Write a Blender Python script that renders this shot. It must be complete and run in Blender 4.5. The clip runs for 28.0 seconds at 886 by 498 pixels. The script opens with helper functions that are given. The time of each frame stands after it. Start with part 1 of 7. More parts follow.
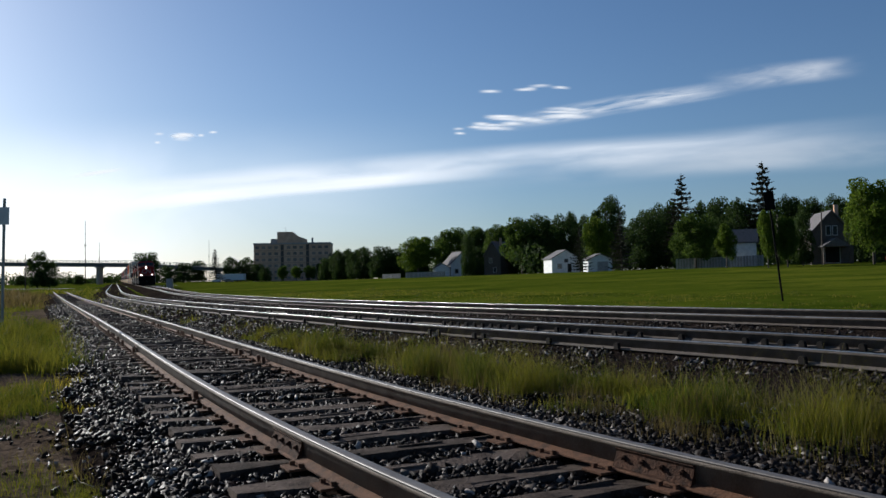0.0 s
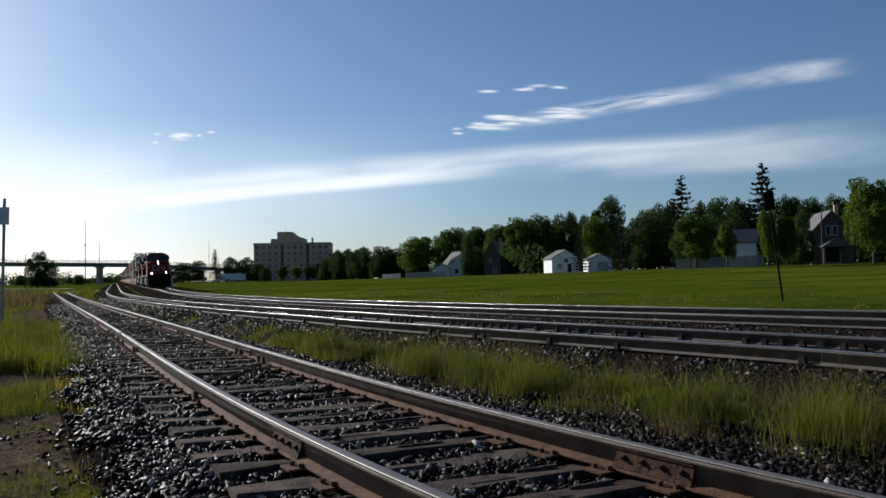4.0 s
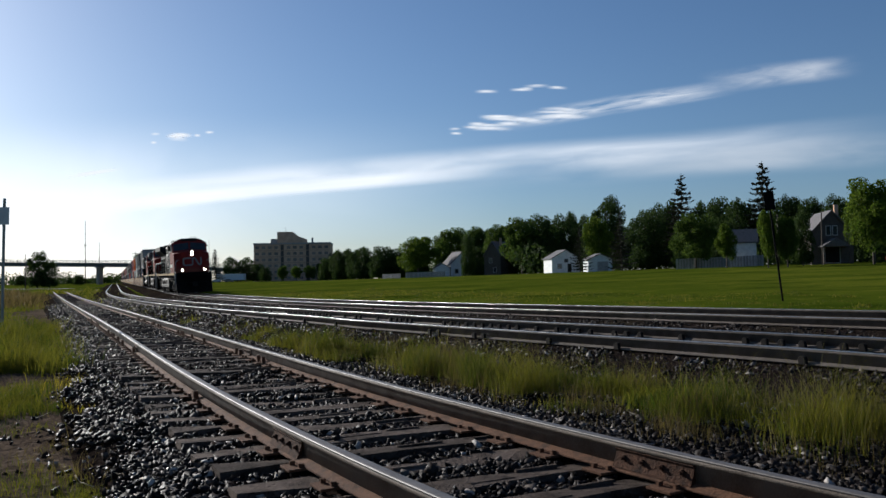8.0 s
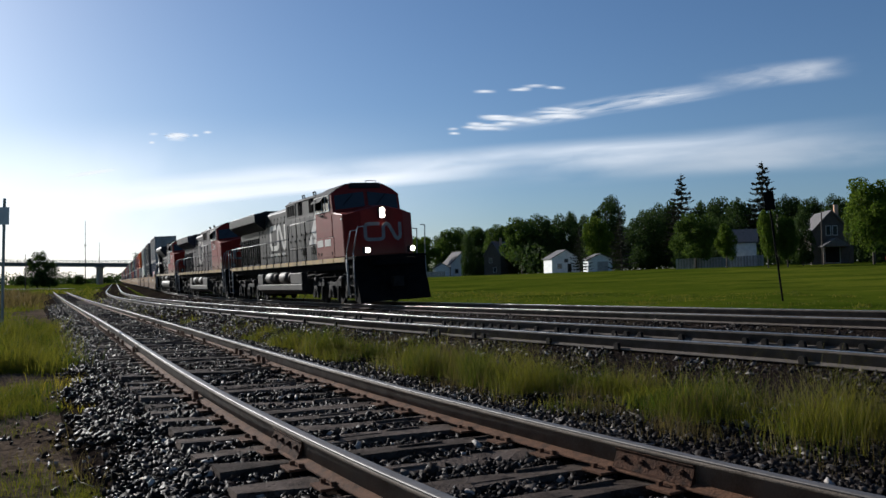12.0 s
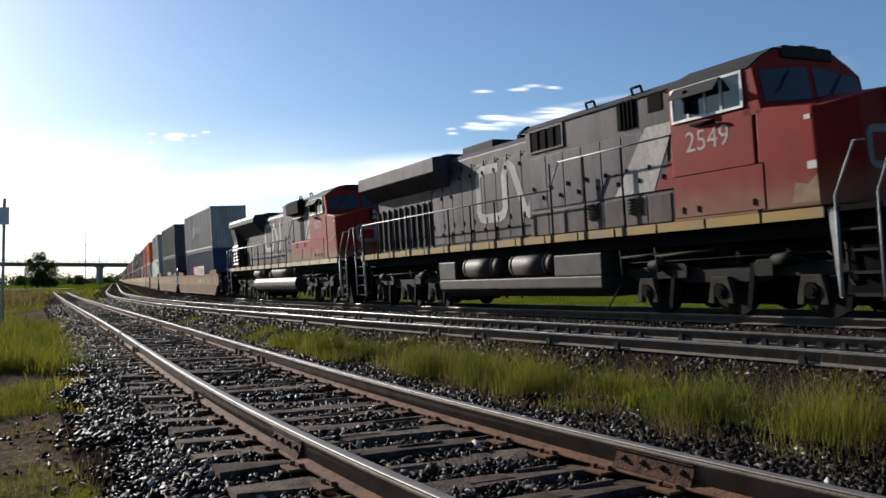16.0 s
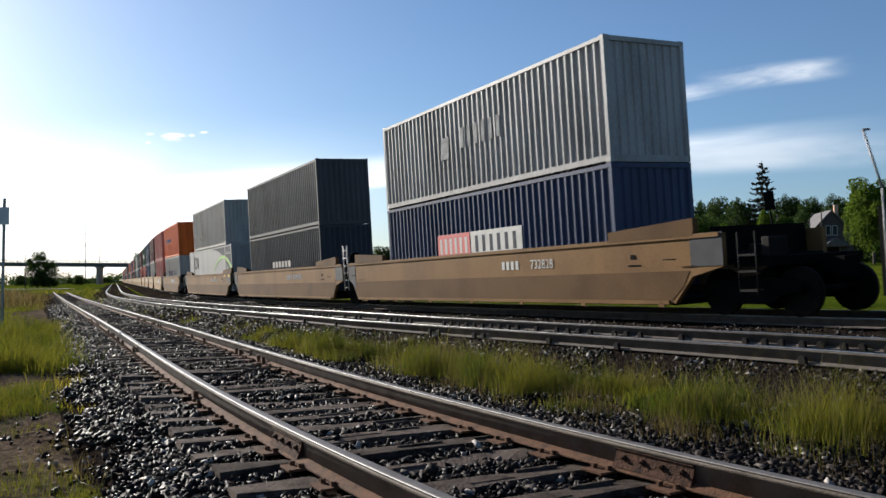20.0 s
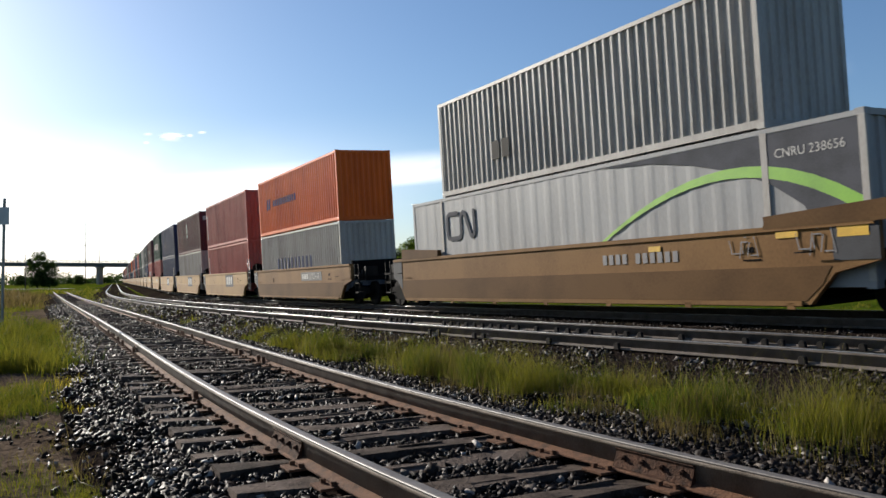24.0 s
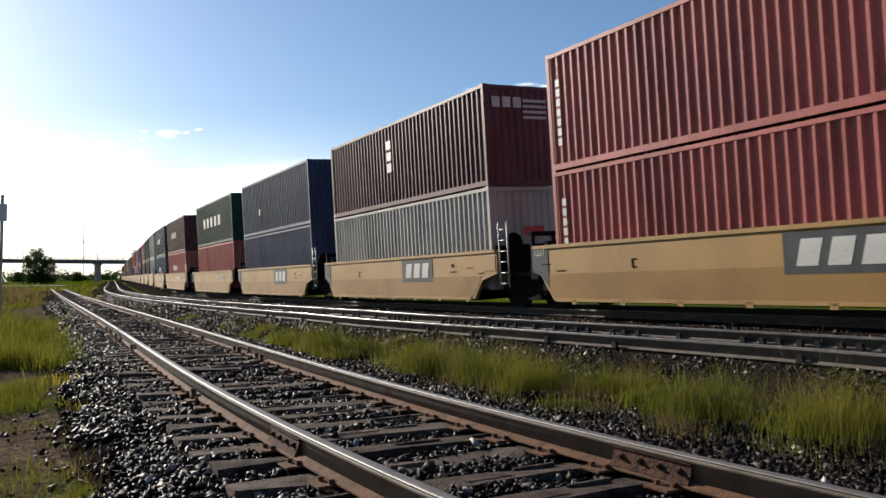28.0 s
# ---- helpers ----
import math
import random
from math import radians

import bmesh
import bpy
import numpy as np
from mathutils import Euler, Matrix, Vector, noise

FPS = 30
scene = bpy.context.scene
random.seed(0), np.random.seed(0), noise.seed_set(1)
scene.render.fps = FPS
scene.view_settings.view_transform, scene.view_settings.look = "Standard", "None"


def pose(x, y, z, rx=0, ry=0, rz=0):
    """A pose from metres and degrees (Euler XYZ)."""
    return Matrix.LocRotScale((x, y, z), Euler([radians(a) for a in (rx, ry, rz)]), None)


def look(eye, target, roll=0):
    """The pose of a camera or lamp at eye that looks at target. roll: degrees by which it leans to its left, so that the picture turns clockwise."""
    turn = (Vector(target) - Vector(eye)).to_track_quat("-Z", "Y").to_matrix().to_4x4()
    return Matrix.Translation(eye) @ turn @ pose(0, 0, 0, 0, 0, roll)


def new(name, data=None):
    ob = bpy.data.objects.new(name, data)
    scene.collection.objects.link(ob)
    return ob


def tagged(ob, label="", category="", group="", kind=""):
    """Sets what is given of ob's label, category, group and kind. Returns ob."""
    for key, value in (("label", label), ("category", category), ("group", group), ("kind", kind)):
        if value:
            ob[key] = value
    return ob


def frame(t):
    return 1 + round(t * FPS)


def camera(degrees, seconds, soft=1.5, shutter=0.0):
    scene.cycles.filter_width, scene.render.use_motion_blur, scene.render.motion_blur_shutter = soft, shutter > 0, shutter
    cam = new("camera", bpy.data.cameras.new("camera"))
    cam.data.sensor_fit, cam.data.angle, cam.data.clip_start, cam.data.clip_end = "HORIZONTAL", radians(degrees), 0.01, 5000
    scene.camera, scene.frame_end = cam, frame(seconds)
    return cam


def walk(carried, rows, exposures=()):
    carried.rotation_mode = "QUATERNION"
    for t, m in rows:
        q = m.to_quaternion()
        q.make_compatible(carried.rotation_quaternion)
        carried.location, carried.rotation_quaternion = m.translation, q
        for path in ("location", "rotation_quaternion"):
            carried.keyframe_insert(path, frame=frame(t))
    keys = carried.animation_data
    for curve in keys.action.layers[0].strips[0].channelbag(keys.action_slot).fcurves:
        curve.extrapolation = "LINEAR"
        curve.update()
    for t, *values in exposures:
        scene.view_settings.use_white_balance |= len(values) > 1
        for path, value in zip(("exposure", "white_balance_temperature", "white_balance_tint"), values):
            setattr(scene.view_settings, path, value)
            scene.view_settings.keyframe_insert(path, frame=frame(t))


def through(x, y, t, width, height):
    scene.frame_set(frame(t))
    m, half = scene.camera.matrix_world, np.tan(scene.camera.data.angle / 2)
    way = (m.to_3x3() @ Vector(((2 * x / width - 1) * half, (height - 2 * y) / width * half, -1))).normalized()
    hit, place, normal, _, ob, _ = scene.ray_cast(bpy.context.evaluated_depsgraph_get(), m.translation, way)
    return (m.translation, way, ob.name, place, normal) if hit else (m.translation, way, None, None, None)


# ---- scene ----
# ---------------------------------------------------------------- camera
EYE = (0.0, 0.0, 0.743)


def aim(yaw, pitch, roll):
    """The camera's pose on its tripod: yaw to the right, pitch up, in degrees."""
    a, b = radians(yaw), math.tan(radians(pitch))
    return look(EYE, (EYE[0] + 10 * math.sin(a), EYE[1] + 10 * math.cos(a), EYE[2] + 10 * b), roll)


cam = camera(56.67, 28.0, soft=1.5, shutter=0.1)
walk(cam, [(0.0, aim(0, 2.257, -1.003)), (26.6, aim(0, 2.257, -1.003)), (27.0, aim(0.03, 2.25, -0.99)),
           (27.5, aim(0.07, 2.21, -0.93)), (28.0, aim(0.115, 2.12, -0.81))],
     [(0.0, 0.24, 5950, 10), (12.5, 0.24, 5950, 10), (14.5, 0.62, 6350, 10), (17.0, 0.78, 6200, 10), (28.0, 0.82, 6450, 10)])

# ---------------------------------------------------------------- light
SUN_AZ, SUN_EL = radians(-45), radians(20)
world = bpy.data.worlds.new("sky")
scene.world = world
world.use_nodes = True
wn = world.node_tree.nodes
sky = wn.new("ShaderNodeTexSky")
sky.sky_type, sky.sun_disc = "NISHITA", False
sky.sun_elevation, sky.sun_rotation = SUN_EL, SUN_AZ
sky.air_density, sky.dust_density, sky.ozone_density = 1.0, 0.7, 4.5
wn["Background"].inputs[1].default_value = 0.069
world.node_tree.links.new(sky.outputs[0], wn["Background"].inputs[0])
sun = new("sun", bpy.data.lights.new("sun", "SUN"))
sun.data.energy, sun.data.angle, sun.data.color = 5.0, radians(0.55), (1.0, 0.93, 0.82)
sun_way = Vector((math.sin(SUN_AZ) * math.cos(SUN_EL), math.cos(SUN_AZ) * math.cos(SUN_EL), math.sin(SUN_EL)))
sun.matrix_world = look(tuple(sun_way * 100), (0, 0, 0))

# ---------------------------------------------------------------- the lines of the tracks


def bend(s):
    """Heading of the main line at s metres along it."""
    u = min(max(s, -88.0), 30.0) / 100
    return -1.0725 + 0.0784 * u - 0.0591 * u * u + 0.0043 * u ** 3


def rise(s):
    """Height of the main line's rails at s."""
    u = min(max(s, -90.0), 10.0) / 100
    return 0.6353 * u + 1.1847 * u * u + max(-90.0 - max(s, -620.0), 0) * 0.0075


def near_bend(s):
    w = 1 - math.exp(s / 9.0) if s < 0 else -min(s, 4.5) / 9.0
    return -1.0233 - 0.2889 * w + 0.1983 * w * w


def near_rise(s):
    u = min(max(s, -110.0), 5.0) / 100
    return -0.207 + 0.2933 * u + 0.5604 * u * u + max(-110.0 - max(s, -620.0), 0) * 0.0075


STEP = 0.5


def trace(turn, x0, y0, s0, s1):
    """Points (s, x, y, heading) of a line that passes (x0, y0) at s = 0."""
    rows = {0: (x0, y0)}
    for sign, end in ((1, s1), (-1, s0)):
        x, y, k = x0, y0, 0
        while k * STEP * sign < abs(end):
            h = turn((k + 0.5 * sign) * STEP)
            x, y, k = x + math.cos(h) * STEP * sign, y + math.sin(h) * STEP * sign, k + sign
            rows[k] = (x, y)
            if abs(k * STEP) >= abs(end):
                break
    keys = sorted(rows)
    return np.array([(k * STEP, *rows[k], turn(k * STEP)) for k in keys])


MAIN = trace(bend, 5.016, 19.028, -640.0, 420.0)
NEAR = trace(near_bend, 0.905, 3.62, -420.0, 60.0)


def on_line(line, s, lat=0.0):
    """x, y and heading at s, lat metres to the left of the line."""
    x, y, h = (float(np.interp(s, line[:, 0], line[:, i])) for i in (1, 2, 3))
    return x - math.sin(h) * lat, y + math.cos(h) * lat, h


def middle_offset(s):
    """The second track runs beside the main line, a little closer at its end."""
    return -5.95 + 0.09 * min(max(s + 2.0, 0.0), 10.0)


def middle_rise(s):
    """It also sinks a little below the main line past the camera."""
    return rise(s) - 0.1 * min(max((s + 5.0) / 14.0, 0.0), 1.15)


LEAN = 0.0464  # the main line's cant, towards the near side


def lateral(x, y):
    """s and the distance to the left of the main line for arrays of points."""
    px, py = MAIN[::4, 1], MAIN[::4, 2]
    best = np.full(x.shape, 1e18)
    idx = np.zeros(x.shape, int)
    for i in range(len(px)):
        d = (x - px[i]) ** 2 + (y - py[i]) ** 2
        m = d < best
        best[m], idx[m] = d[m], i
    h = MAIN[::4, 3][idx]
    dx, dy = x - px[idx], y - py[idx]
    return MAIN[::4, 0][idx] + np.cos(h) * dx + np.sin(h) * dy, -np.sin(h) * dx + np.cos(h) * dy


V_RISE, V_NEAR = np.vectorize(rise), np.vectorize(near_rise)


def ground_z(x, y):
    x, y = np.asarray(x, float), np.asarray(y, float)
    s, l = lateral(x, y)
    slope = np.interp(s, [-350, -250, -120, -80], [0.002, 0.014, 0.0255, 0.0285])
    field = -0.58 + slope * np.clip(l - 3, 0, 150) + V_RISE(s)
    side = -0.42 + V_NEAR(s + 15)
    k = np.clip((l + 10.5) / 2.5, 0, 1)
    k = k * k * (3 - 2 * k)
    return side * (1 - k) + field * k + 0.03 * np.sin(x * 0.9 + y * 0.37) * np.sin(y * 0.7 - x * 0.31)


def gz(x, y):
    return float(ground_z(np.array([x]), np.array([y]))[0])
# ---------------------------------------------------------------- materials
MATS = {}


def material(name, base, rough=0.7, metal=0.0, dark=None, scale=4.0, mix=0.5, bump=0.15, grain=60.0, spec=0.5, random_value=0.0,
             streak=0.0, island=0.0, dust=None):
    """A node material: base colour mottled with a second one at two scales, and a fine bump.
    dust: colour, the height below which it lies thickest, the height where it ends, and its share."""
    if name in MATS:
        return MATS[name]
    m = bpy.data.materials.new(name)
    m.use_nodes = True
    nt = m.node_tree
    n, l = nt.nodes, nt.links
    b = n["Principled BSDF"]
    b.inputs["Roughness"].default_value, b.inputs["Metallic"].default_value = rough, metal
    b.inputs["Specular IOR Level"].default_value = spec
    dark = dark or tuple(c * 0.6 for c in base)
    tc = n.new("ShaderNodeTexCoord")
    mp = n.new("ShaderNodeMapping")
    mp.inputs["Scale"].default_value = (1, 1, 1 - streak * 0.9)
    l.new(tc.outputs["Object"], mp.inputs[0])
    n1, n2 = n.new("ShaderNodeTexNoise"), n.new("ShaderNodeTexNoise")
    n1.inputs["Scale"].default_value, n1.inputs["Detail"].default_value = scale, 6
    n2.inputs["Scale"].default_value, n2.inputs["Detail"].default_value = grain, 3
    l.new(mp.outputs[0], n1.inputs[0])
    l.new(mp.outputs[0], n2.inputs[0])
    add = n.new("ShaderNodeMath")
    add.operation, add.inputs[1].default_value = "MULTIPLY_ADD", 0.45
    l.new(n2.outputs[0], add.inputs[0])
    l.new(n1.outputs[0], add.inputs[2])
    ramp = n.new("ShaderNodeValToRGB")
    ramp.color_ramp.elements[0].position, ramp.color_ramp.elements[1].position = 0.72 - 0.25 * mix - 0.1, 0.72 + 0.12
    ramp.color_ramp.elements[0].color, ramp.color_ramp.elements[1].color = (*dark, 1), (*base, 1)
    l.new(add.outputs[0], ramp.inputs[0])
    last = ramp.outputs[0]
    if random_value or island:
        hsv = n.new("ShaderNodeHueSaturation")
        mr = n.new("ShaderNodeMapRange")
        amount = random_value or island
        mr.inputs[3].default_value, mr.inputs[4].default_value = 1 - amount, 1 + amount
        if island:
            src = n.new("ShaderNodeNewGeometry").outputs["Random Per Island"]
        else:
            src = n.new("ShaderNodeObjectInfo").outputs["Random"]
        l.new(src, mr.inputs[0])
        l.new(mr.outputs[0], hsv.inputs["Value"])
        l.new(last, hsv.inputs["Color"])
        last = hsv.outputs[0]
    if random_value:  # each piece shows another stretch of the mottling
        shift = n.new("ShaderNodeMath")
        shift.operation, shift.inputs[1].default_value = "MULTIPLY", 31.0
        l.new(src, shift.inputs[0])
        l.new(shift.outputs[0], mp.inputs["Location"])
    if dust:
        sep, ragged, at_ = n.new("ShaderNodeSeparateXYZ"), n.new("ShaderNodeMath"), n.new("ShaderNodeMapRange")
        l.new(tc.outputs["Object"], sep.inputs[0])
        ragged.operation, ragged.inputs[1].default_value = "MULTIPLY_ADD", -1.1
        l.new(n1.outputs[0], ragged.inputs[0])
        l.new(sep.outputs[2], ragged.inputs[2])
        at_.interpolation_type = "SMOOTHSTEP"
        at_.inputs[1].default_value, at_.inputs[2].default_value = dust[1] - 0.55, dust[2] - 0.55
        at_.inputs[3].default_value, at_.inputs[4].default_value = dust[3], 0.0
        l.new(ragged.outputs[0], at_.inputs[0])
        cover = n.new("ShaderNodeMix")
        cover.data_type = "RGBA"
        cover.inputs[7].default_value = (*dust[0], 1)
        l.new(at_.outputs[0], cover.inputs[0])
        l.new(last, cover.inputs[6])
        last = cover.outputs[2]
    l.new(last, b.inputs["Base Color"])
    bp = n.new("ShaderNodeBump")
    bp.inputs["Strength"].default_value, bp.inputs["Distance"].default_value = bump, 0.02
    l.new(n2.outputs[0], bp.inputs["Height"])
    l.new(bp.outputs[0], b.inputs["Normal"])
    MATS[name] = m
    return m


def glow(name, colour, strength):
    m = bpy.data.materials.new(name)
    m.use_nodes = True
    b = m.node_tree.nodes["Principled BSDF"]
    b.inputs["Base Color"].default_value = (*colour, 1)
    b.inputs["Emission Color"].default_value = (*colour, 1)
    b.inputs["Emission Strength"].default_value = strength
    return m


# ---------------------------------------------------------------- mesh helpers


def part(name, bm, mat, parent, label=""):
    """One mesh object under a thing. bm: a bmesh, or a mesh that is shared."""
    if isinstance(bm, bpy.types.Mesh):
        me = bm
    else:
        me = bpy.data.meshes.new(name)
        bm.to_mesh(me)
        bm.free()
        me.materials.append(mat)
    ob = new(name, me)
    ob.parent = parent
    if label:
        ob["label"] = label
    return ob


def empty(name, m=None):
    ob = new(name)
    ob.empty_display_size = 0.3
    if m is not None:
        ob.matrix_basis = m
    return ob


def box(bm, x0, x1, y0, y1, z0, z1, bevel=0.0):
    """A box between two corners, its edges bevelled if asked."""
    vs = [bm.verts.new((x, y, z)) for x in (x0, x1) for y in (y0, y1) for z in (z0, z1)]
    fs = [bm.faces.new([vs[i] for i in q]) for q in ((0, 1, 3, 2), (4, 6, 7, 5), (0, 4, 5, 1), (2, 3, 7, 6), (0, 2, 6, 4), (1, 5, 7, 3))]
    if bevel:
        bmesh.ops.bevel(bm, geom=list({e for f in fs for e in f.edges}), offset=bevel, segments=2, affect="EDGES", profile=0.5)
    return vs


def prism(bm, outline, y0, y1, axis="y", bevel=0.0):
    """An outline in two axes, pulled along the third. axis y: outline in x, z; x: in y, z; z: in x, y."""
    def at(a, b, c):
        return (a, c, b) if axis == "y" else (c, a, b) if axis == "x" else (a, b, c)
    lo, hi = [bm.verts.new(at(a, b, y0)) for a, b in outline], [bm.verts.new(at(a, b, y1)) for a, b in outline]
    k = len(outline)
    fs = [bm.faces.new(lo), bm.faces.new(hi[::-1])]
    fs += [bm.faces.new((lo[i], hi[i], hi[(i + 1) % k], lo[(i + 1) % k])) for i in range(k)]
    bmesh.ops.recalc_face_normals(bm, faces=fs)
    if bevel:
        bmesh.ops.bevel(bm, geom=list({e for f in fs for e in f.edges}), offset=bevel, segments=2, affect="EDGES", profile=0.5)
    return fs


def rod(bm, a, b, r, sides=8, r2=None):
    """A round bar from a to b."""
    a, b = Vector(a), Vector(b)
    q = (b - a).to_track_quat("Z", "Y")
    rings = []
    for p, rad in ((a, r), (b, r if r2 is None else r2)):
        rings.append([bm.verts.new(p + q @ Vector((math.cos(2 * math.pi * i / sides) * rad, math.sin(2 * math.pi * i / sides) * rad, 0))) for i in range(sides)])
    for i in range(sides):
        f = bm.faces.new((rings[0][i], rings[0][(i + 1) % sides], rings[1][(i + 1) % sides], rings[1][i]))
        f.smooth = True
    bm.faces.new(rings[0][::-1])
    bm.faces.new(rings[1])


def made(build, *args, **kw):
    bm = bmesh.new()
    build(bm, *args, **kw)
    return bm


def mesh_of(name, bm, mat):
    me = bpy.data.meshes.new(name)
    bm.to_mesh(me)
    bm.free()
    me.materials.append(mat)
    return me


def stuff_mesh(name, verts, faces, mat, smooth=False):
    """A big mesh from arrays: verts (n, 3), faces (m, 3 or 4)."""
    me = bpy.data.meshes.new(name)
    verts, faces = np.asarray(verts, np.float32), np.asarray(faces, np.int32)
    k = faces.shape[1]
    me.vertices.add(len(verts))
    me.vertices.foreach_set("co", verts.ravel())
    me.loops.add(faces.size)
    me.loops.foreach_set("vertex_index", faces.ravel())
    me.polygons.add(len(faces))
    me.polygons.foreach_set("loop_start", np.arange(0, faces.size, k, dtype=np.int32))
    me.polygons.foreach_set("loop_total", np.full(len(faces), k, np.int32))
    if smooth:
        me.polygons.foreach_set("use_smooth", np.ones(len(faces), bool))
    me.update(calc_edges=True)
    me.materials.append(mat)
    return me
# ---------------------------------------------------------------- ground
rng = np.random.default_rng(7)


def zone_material(name, pairs, rough=0.95, bump=0.5, grain=25.0):
    """Soil or grass: several colours blended by noise of different size."""
    m = bpy.data.materials.new(name)
    m.use_nodes = True
    n, l = m.node_tree.nodes, m.node_tree.links
    b = n["Principled BSDF"]
    b.inputs["Roughness"].default_value, b.inputs["Specular IOR Level"].default_value = 1.0, 0.0
    tc = n.new("ShaderNodeTexCoord")
    last = None
    for colour, scale, lo, hi in pairs:
        if last is None:
            rgb = n.new("ShaderNodeRGB")
            rgb.outputs[0].default_value = (*colour, 1)
            last = rgb.outputs[0]
            continue
        no = n.new("ShaderNodeTexNoise")
        no.inputs["Scale"].default_value, no.inputs["Detail"].default_value = scale, 5
        l.new(tc.outputs["Object"], no.inputs[0])
        mr = n.new("ShaderNodeMapRange")
        mr.inputs[1].default_value, mr.inputs[2].default_value = lo, hi
        l.new(no.outputs[0], mr.inputs[0])
        mx = n.new("ShaderNodeMix")
        mx.data_type = "RGBA"
        mx.inputs[7].default_value = (*colour, 1)
        l.new(mr.outputs[0], mx.inputs[0])
        l.new(last, mx.inputs[6])
        last = mx.outputs[2]
    l.new(last, b.inputs["Base Color"])
    no = n.new("ShaderNodeTexNoise")
    no.inputs["Scale"].default_value, no.inputs["Detail"].default_value = grain, 8
    l.new(tc.outputs["Object"], no.inputs[0])
    bp = n.new("ShaderNodeBump")
    bp.inputs["Strength"].default_value, bp.inputs["Distance"].default_value = bump, 0.08
    l.new(no.outputs[0], bp.inputs["Height"])
    l.new(bp.outputs[0], b.inputs["Normal"])
    return m


M_SOIL = zone_material("verge_soil", [((0.0884, 0.06448, 0.0468), 1, 0, 1), ((0.156, 0.1165, 0.0832), 0.8, 0.45, 0.65), ((0.052, 0.03952, 0.02912), 5.0, 0.45, 0.7), ((0.208, 0.1612, 0.1196), 14.0, 0.58, 0.75)], bump=0.8, grain=18.0)
M_FIELD = zone_material("field_grass", [((0.063, 0.08232, 0.00756), 1, 0, 1), ((0.1008, 0.1134, 0.01176), 0.05, 0.44, 0.62), ((0.03528, 0.05544, 0.00504), 0.11, 0.5, 0.66), ((0.1134, 0.1176, 0.01512), 0.5, 0.55, 0.75), ((0.0378, 0.0588, 0.00504), 2.2, 0.52, 0.8)])
M_BED = zone_material("ballast_bed", [((0.024, 0.018, 0.015), 1, 0, 1), ((0.012, 0.009, 0.0075), 6.0, 0.4, 0.7), ((0.05, 0.04, 0.034), 28.0, 0.58, 0.7), ((0.036, 0.03, 0.02), 0.3, 0.5, 0.7)], bump=1.0, grain=22.0)
M_RAIL = material("rail_steel", (0.15, 0.12, 0.092), 0.75, 0.0, (0.075, 0.056, 0.041), 5.0, 0.6, 0.25, 90, spec=0.2)
M_RAIL_DARK = material("dark_rail_steel", (0.125, 0.105, 0.09), 0.8, 0.0, (0.075, 0.061, 0.052), 5.0, 0.6, 0.2, 90, spec=0.1)
M_HEAD = material("worn_rail_head", (0.34, 0.325, 0.31), 0.3, 0.9, (0.2, 0.19, 0.18), 9.0, 0.4, 0.06, 50)
M_HEAD_DULL = material("dull_rail_head", (0.13, 0.115, 0.105), 0.6, 0.25, (0.08, 0.07, 0.062), 7.0, 0.5, 0.1, 50)
M_TIE = material("weathered_tie_wood", (0.105, 0.08, 0.065), 0.95, 0.0, (0.022, 0.016, 0.013), 6.0, 0.7, 0.8, 45, spec=0.05, random_value=0.4)
M_JOINT = material("dark_rusted_iron", (0.075, 0.036, 0.021), 0.9, 0.0, (0.014, 0.0095, 0.0075), 14, 0.7, 0.6, 60, spec=0.1)
M_RUST = material("rusty_iron", (0.125, 0.06, 0.032), 0.9, 0.0, (0.045, 0.024, 0.015), 9, 0.6, 0.4, 70, spec=0.15)


def build_ground():
    # finer near the camera, out to the horizon
    def axis(far_lo, far_hi, fine_lo, fine_hi, step):
        a = list(np.arange(fine_lo, fine_hi + 1e-6, step))
        w, v = step, a[-1]
        while v < far_hi:
            w *= 1.18
            v += w
            a.append(v)
        w, v = step, a[0]
        while v > far_lo:
            w *= 1.18
            v -= w
            a.insert(0, v)
        return np.array(a)
    xs, ys = axis(-4500, 4500, -50, 60, 0.5), axis(-1500, 4800, -10, 90, 0.5)
    gx, gy = np.meshgrid(xs, ys)
    z = ground_z(gx.ravel(), gy.ravel())
    verts = np.stack([gx.ravel(), gy.ravel(), z], 1)
    nx, ny = len(xs), len(ys)
    i = np.arange(nx * ny).reshape(ny, nx)
    faces = np.stack([i[:-1, :-1].ravel(), i[:-1, 1:].ravel(), i[1:, 1:].ravel(), i[1:, :-1].ravel()], 1)
    me = stuff_mesh("ground", verts, faces, M_FIELD, True)
    me.materials.append(M_SOIL)
    mid = verts[faces].mean(1)
    s, l = lateral(mid[:, 0], mid[:, 1])
    soil = (l > np.where(s > -3, -22.0, -13.6) + 0.5 * np.sin(s * 1.7)) & (l < 3.4 + 0.25 * np.sin(s * 2.3)) & (s > -75 + 6 * np.sin(l * 1.3))
    me.polygons.foreach_set("material_index", soil.astype(np.int32))
    ob = new("ground", me)
    tagged(ob, "gently rising green grass field and verge", "ground", kind="structure")


build_ground()


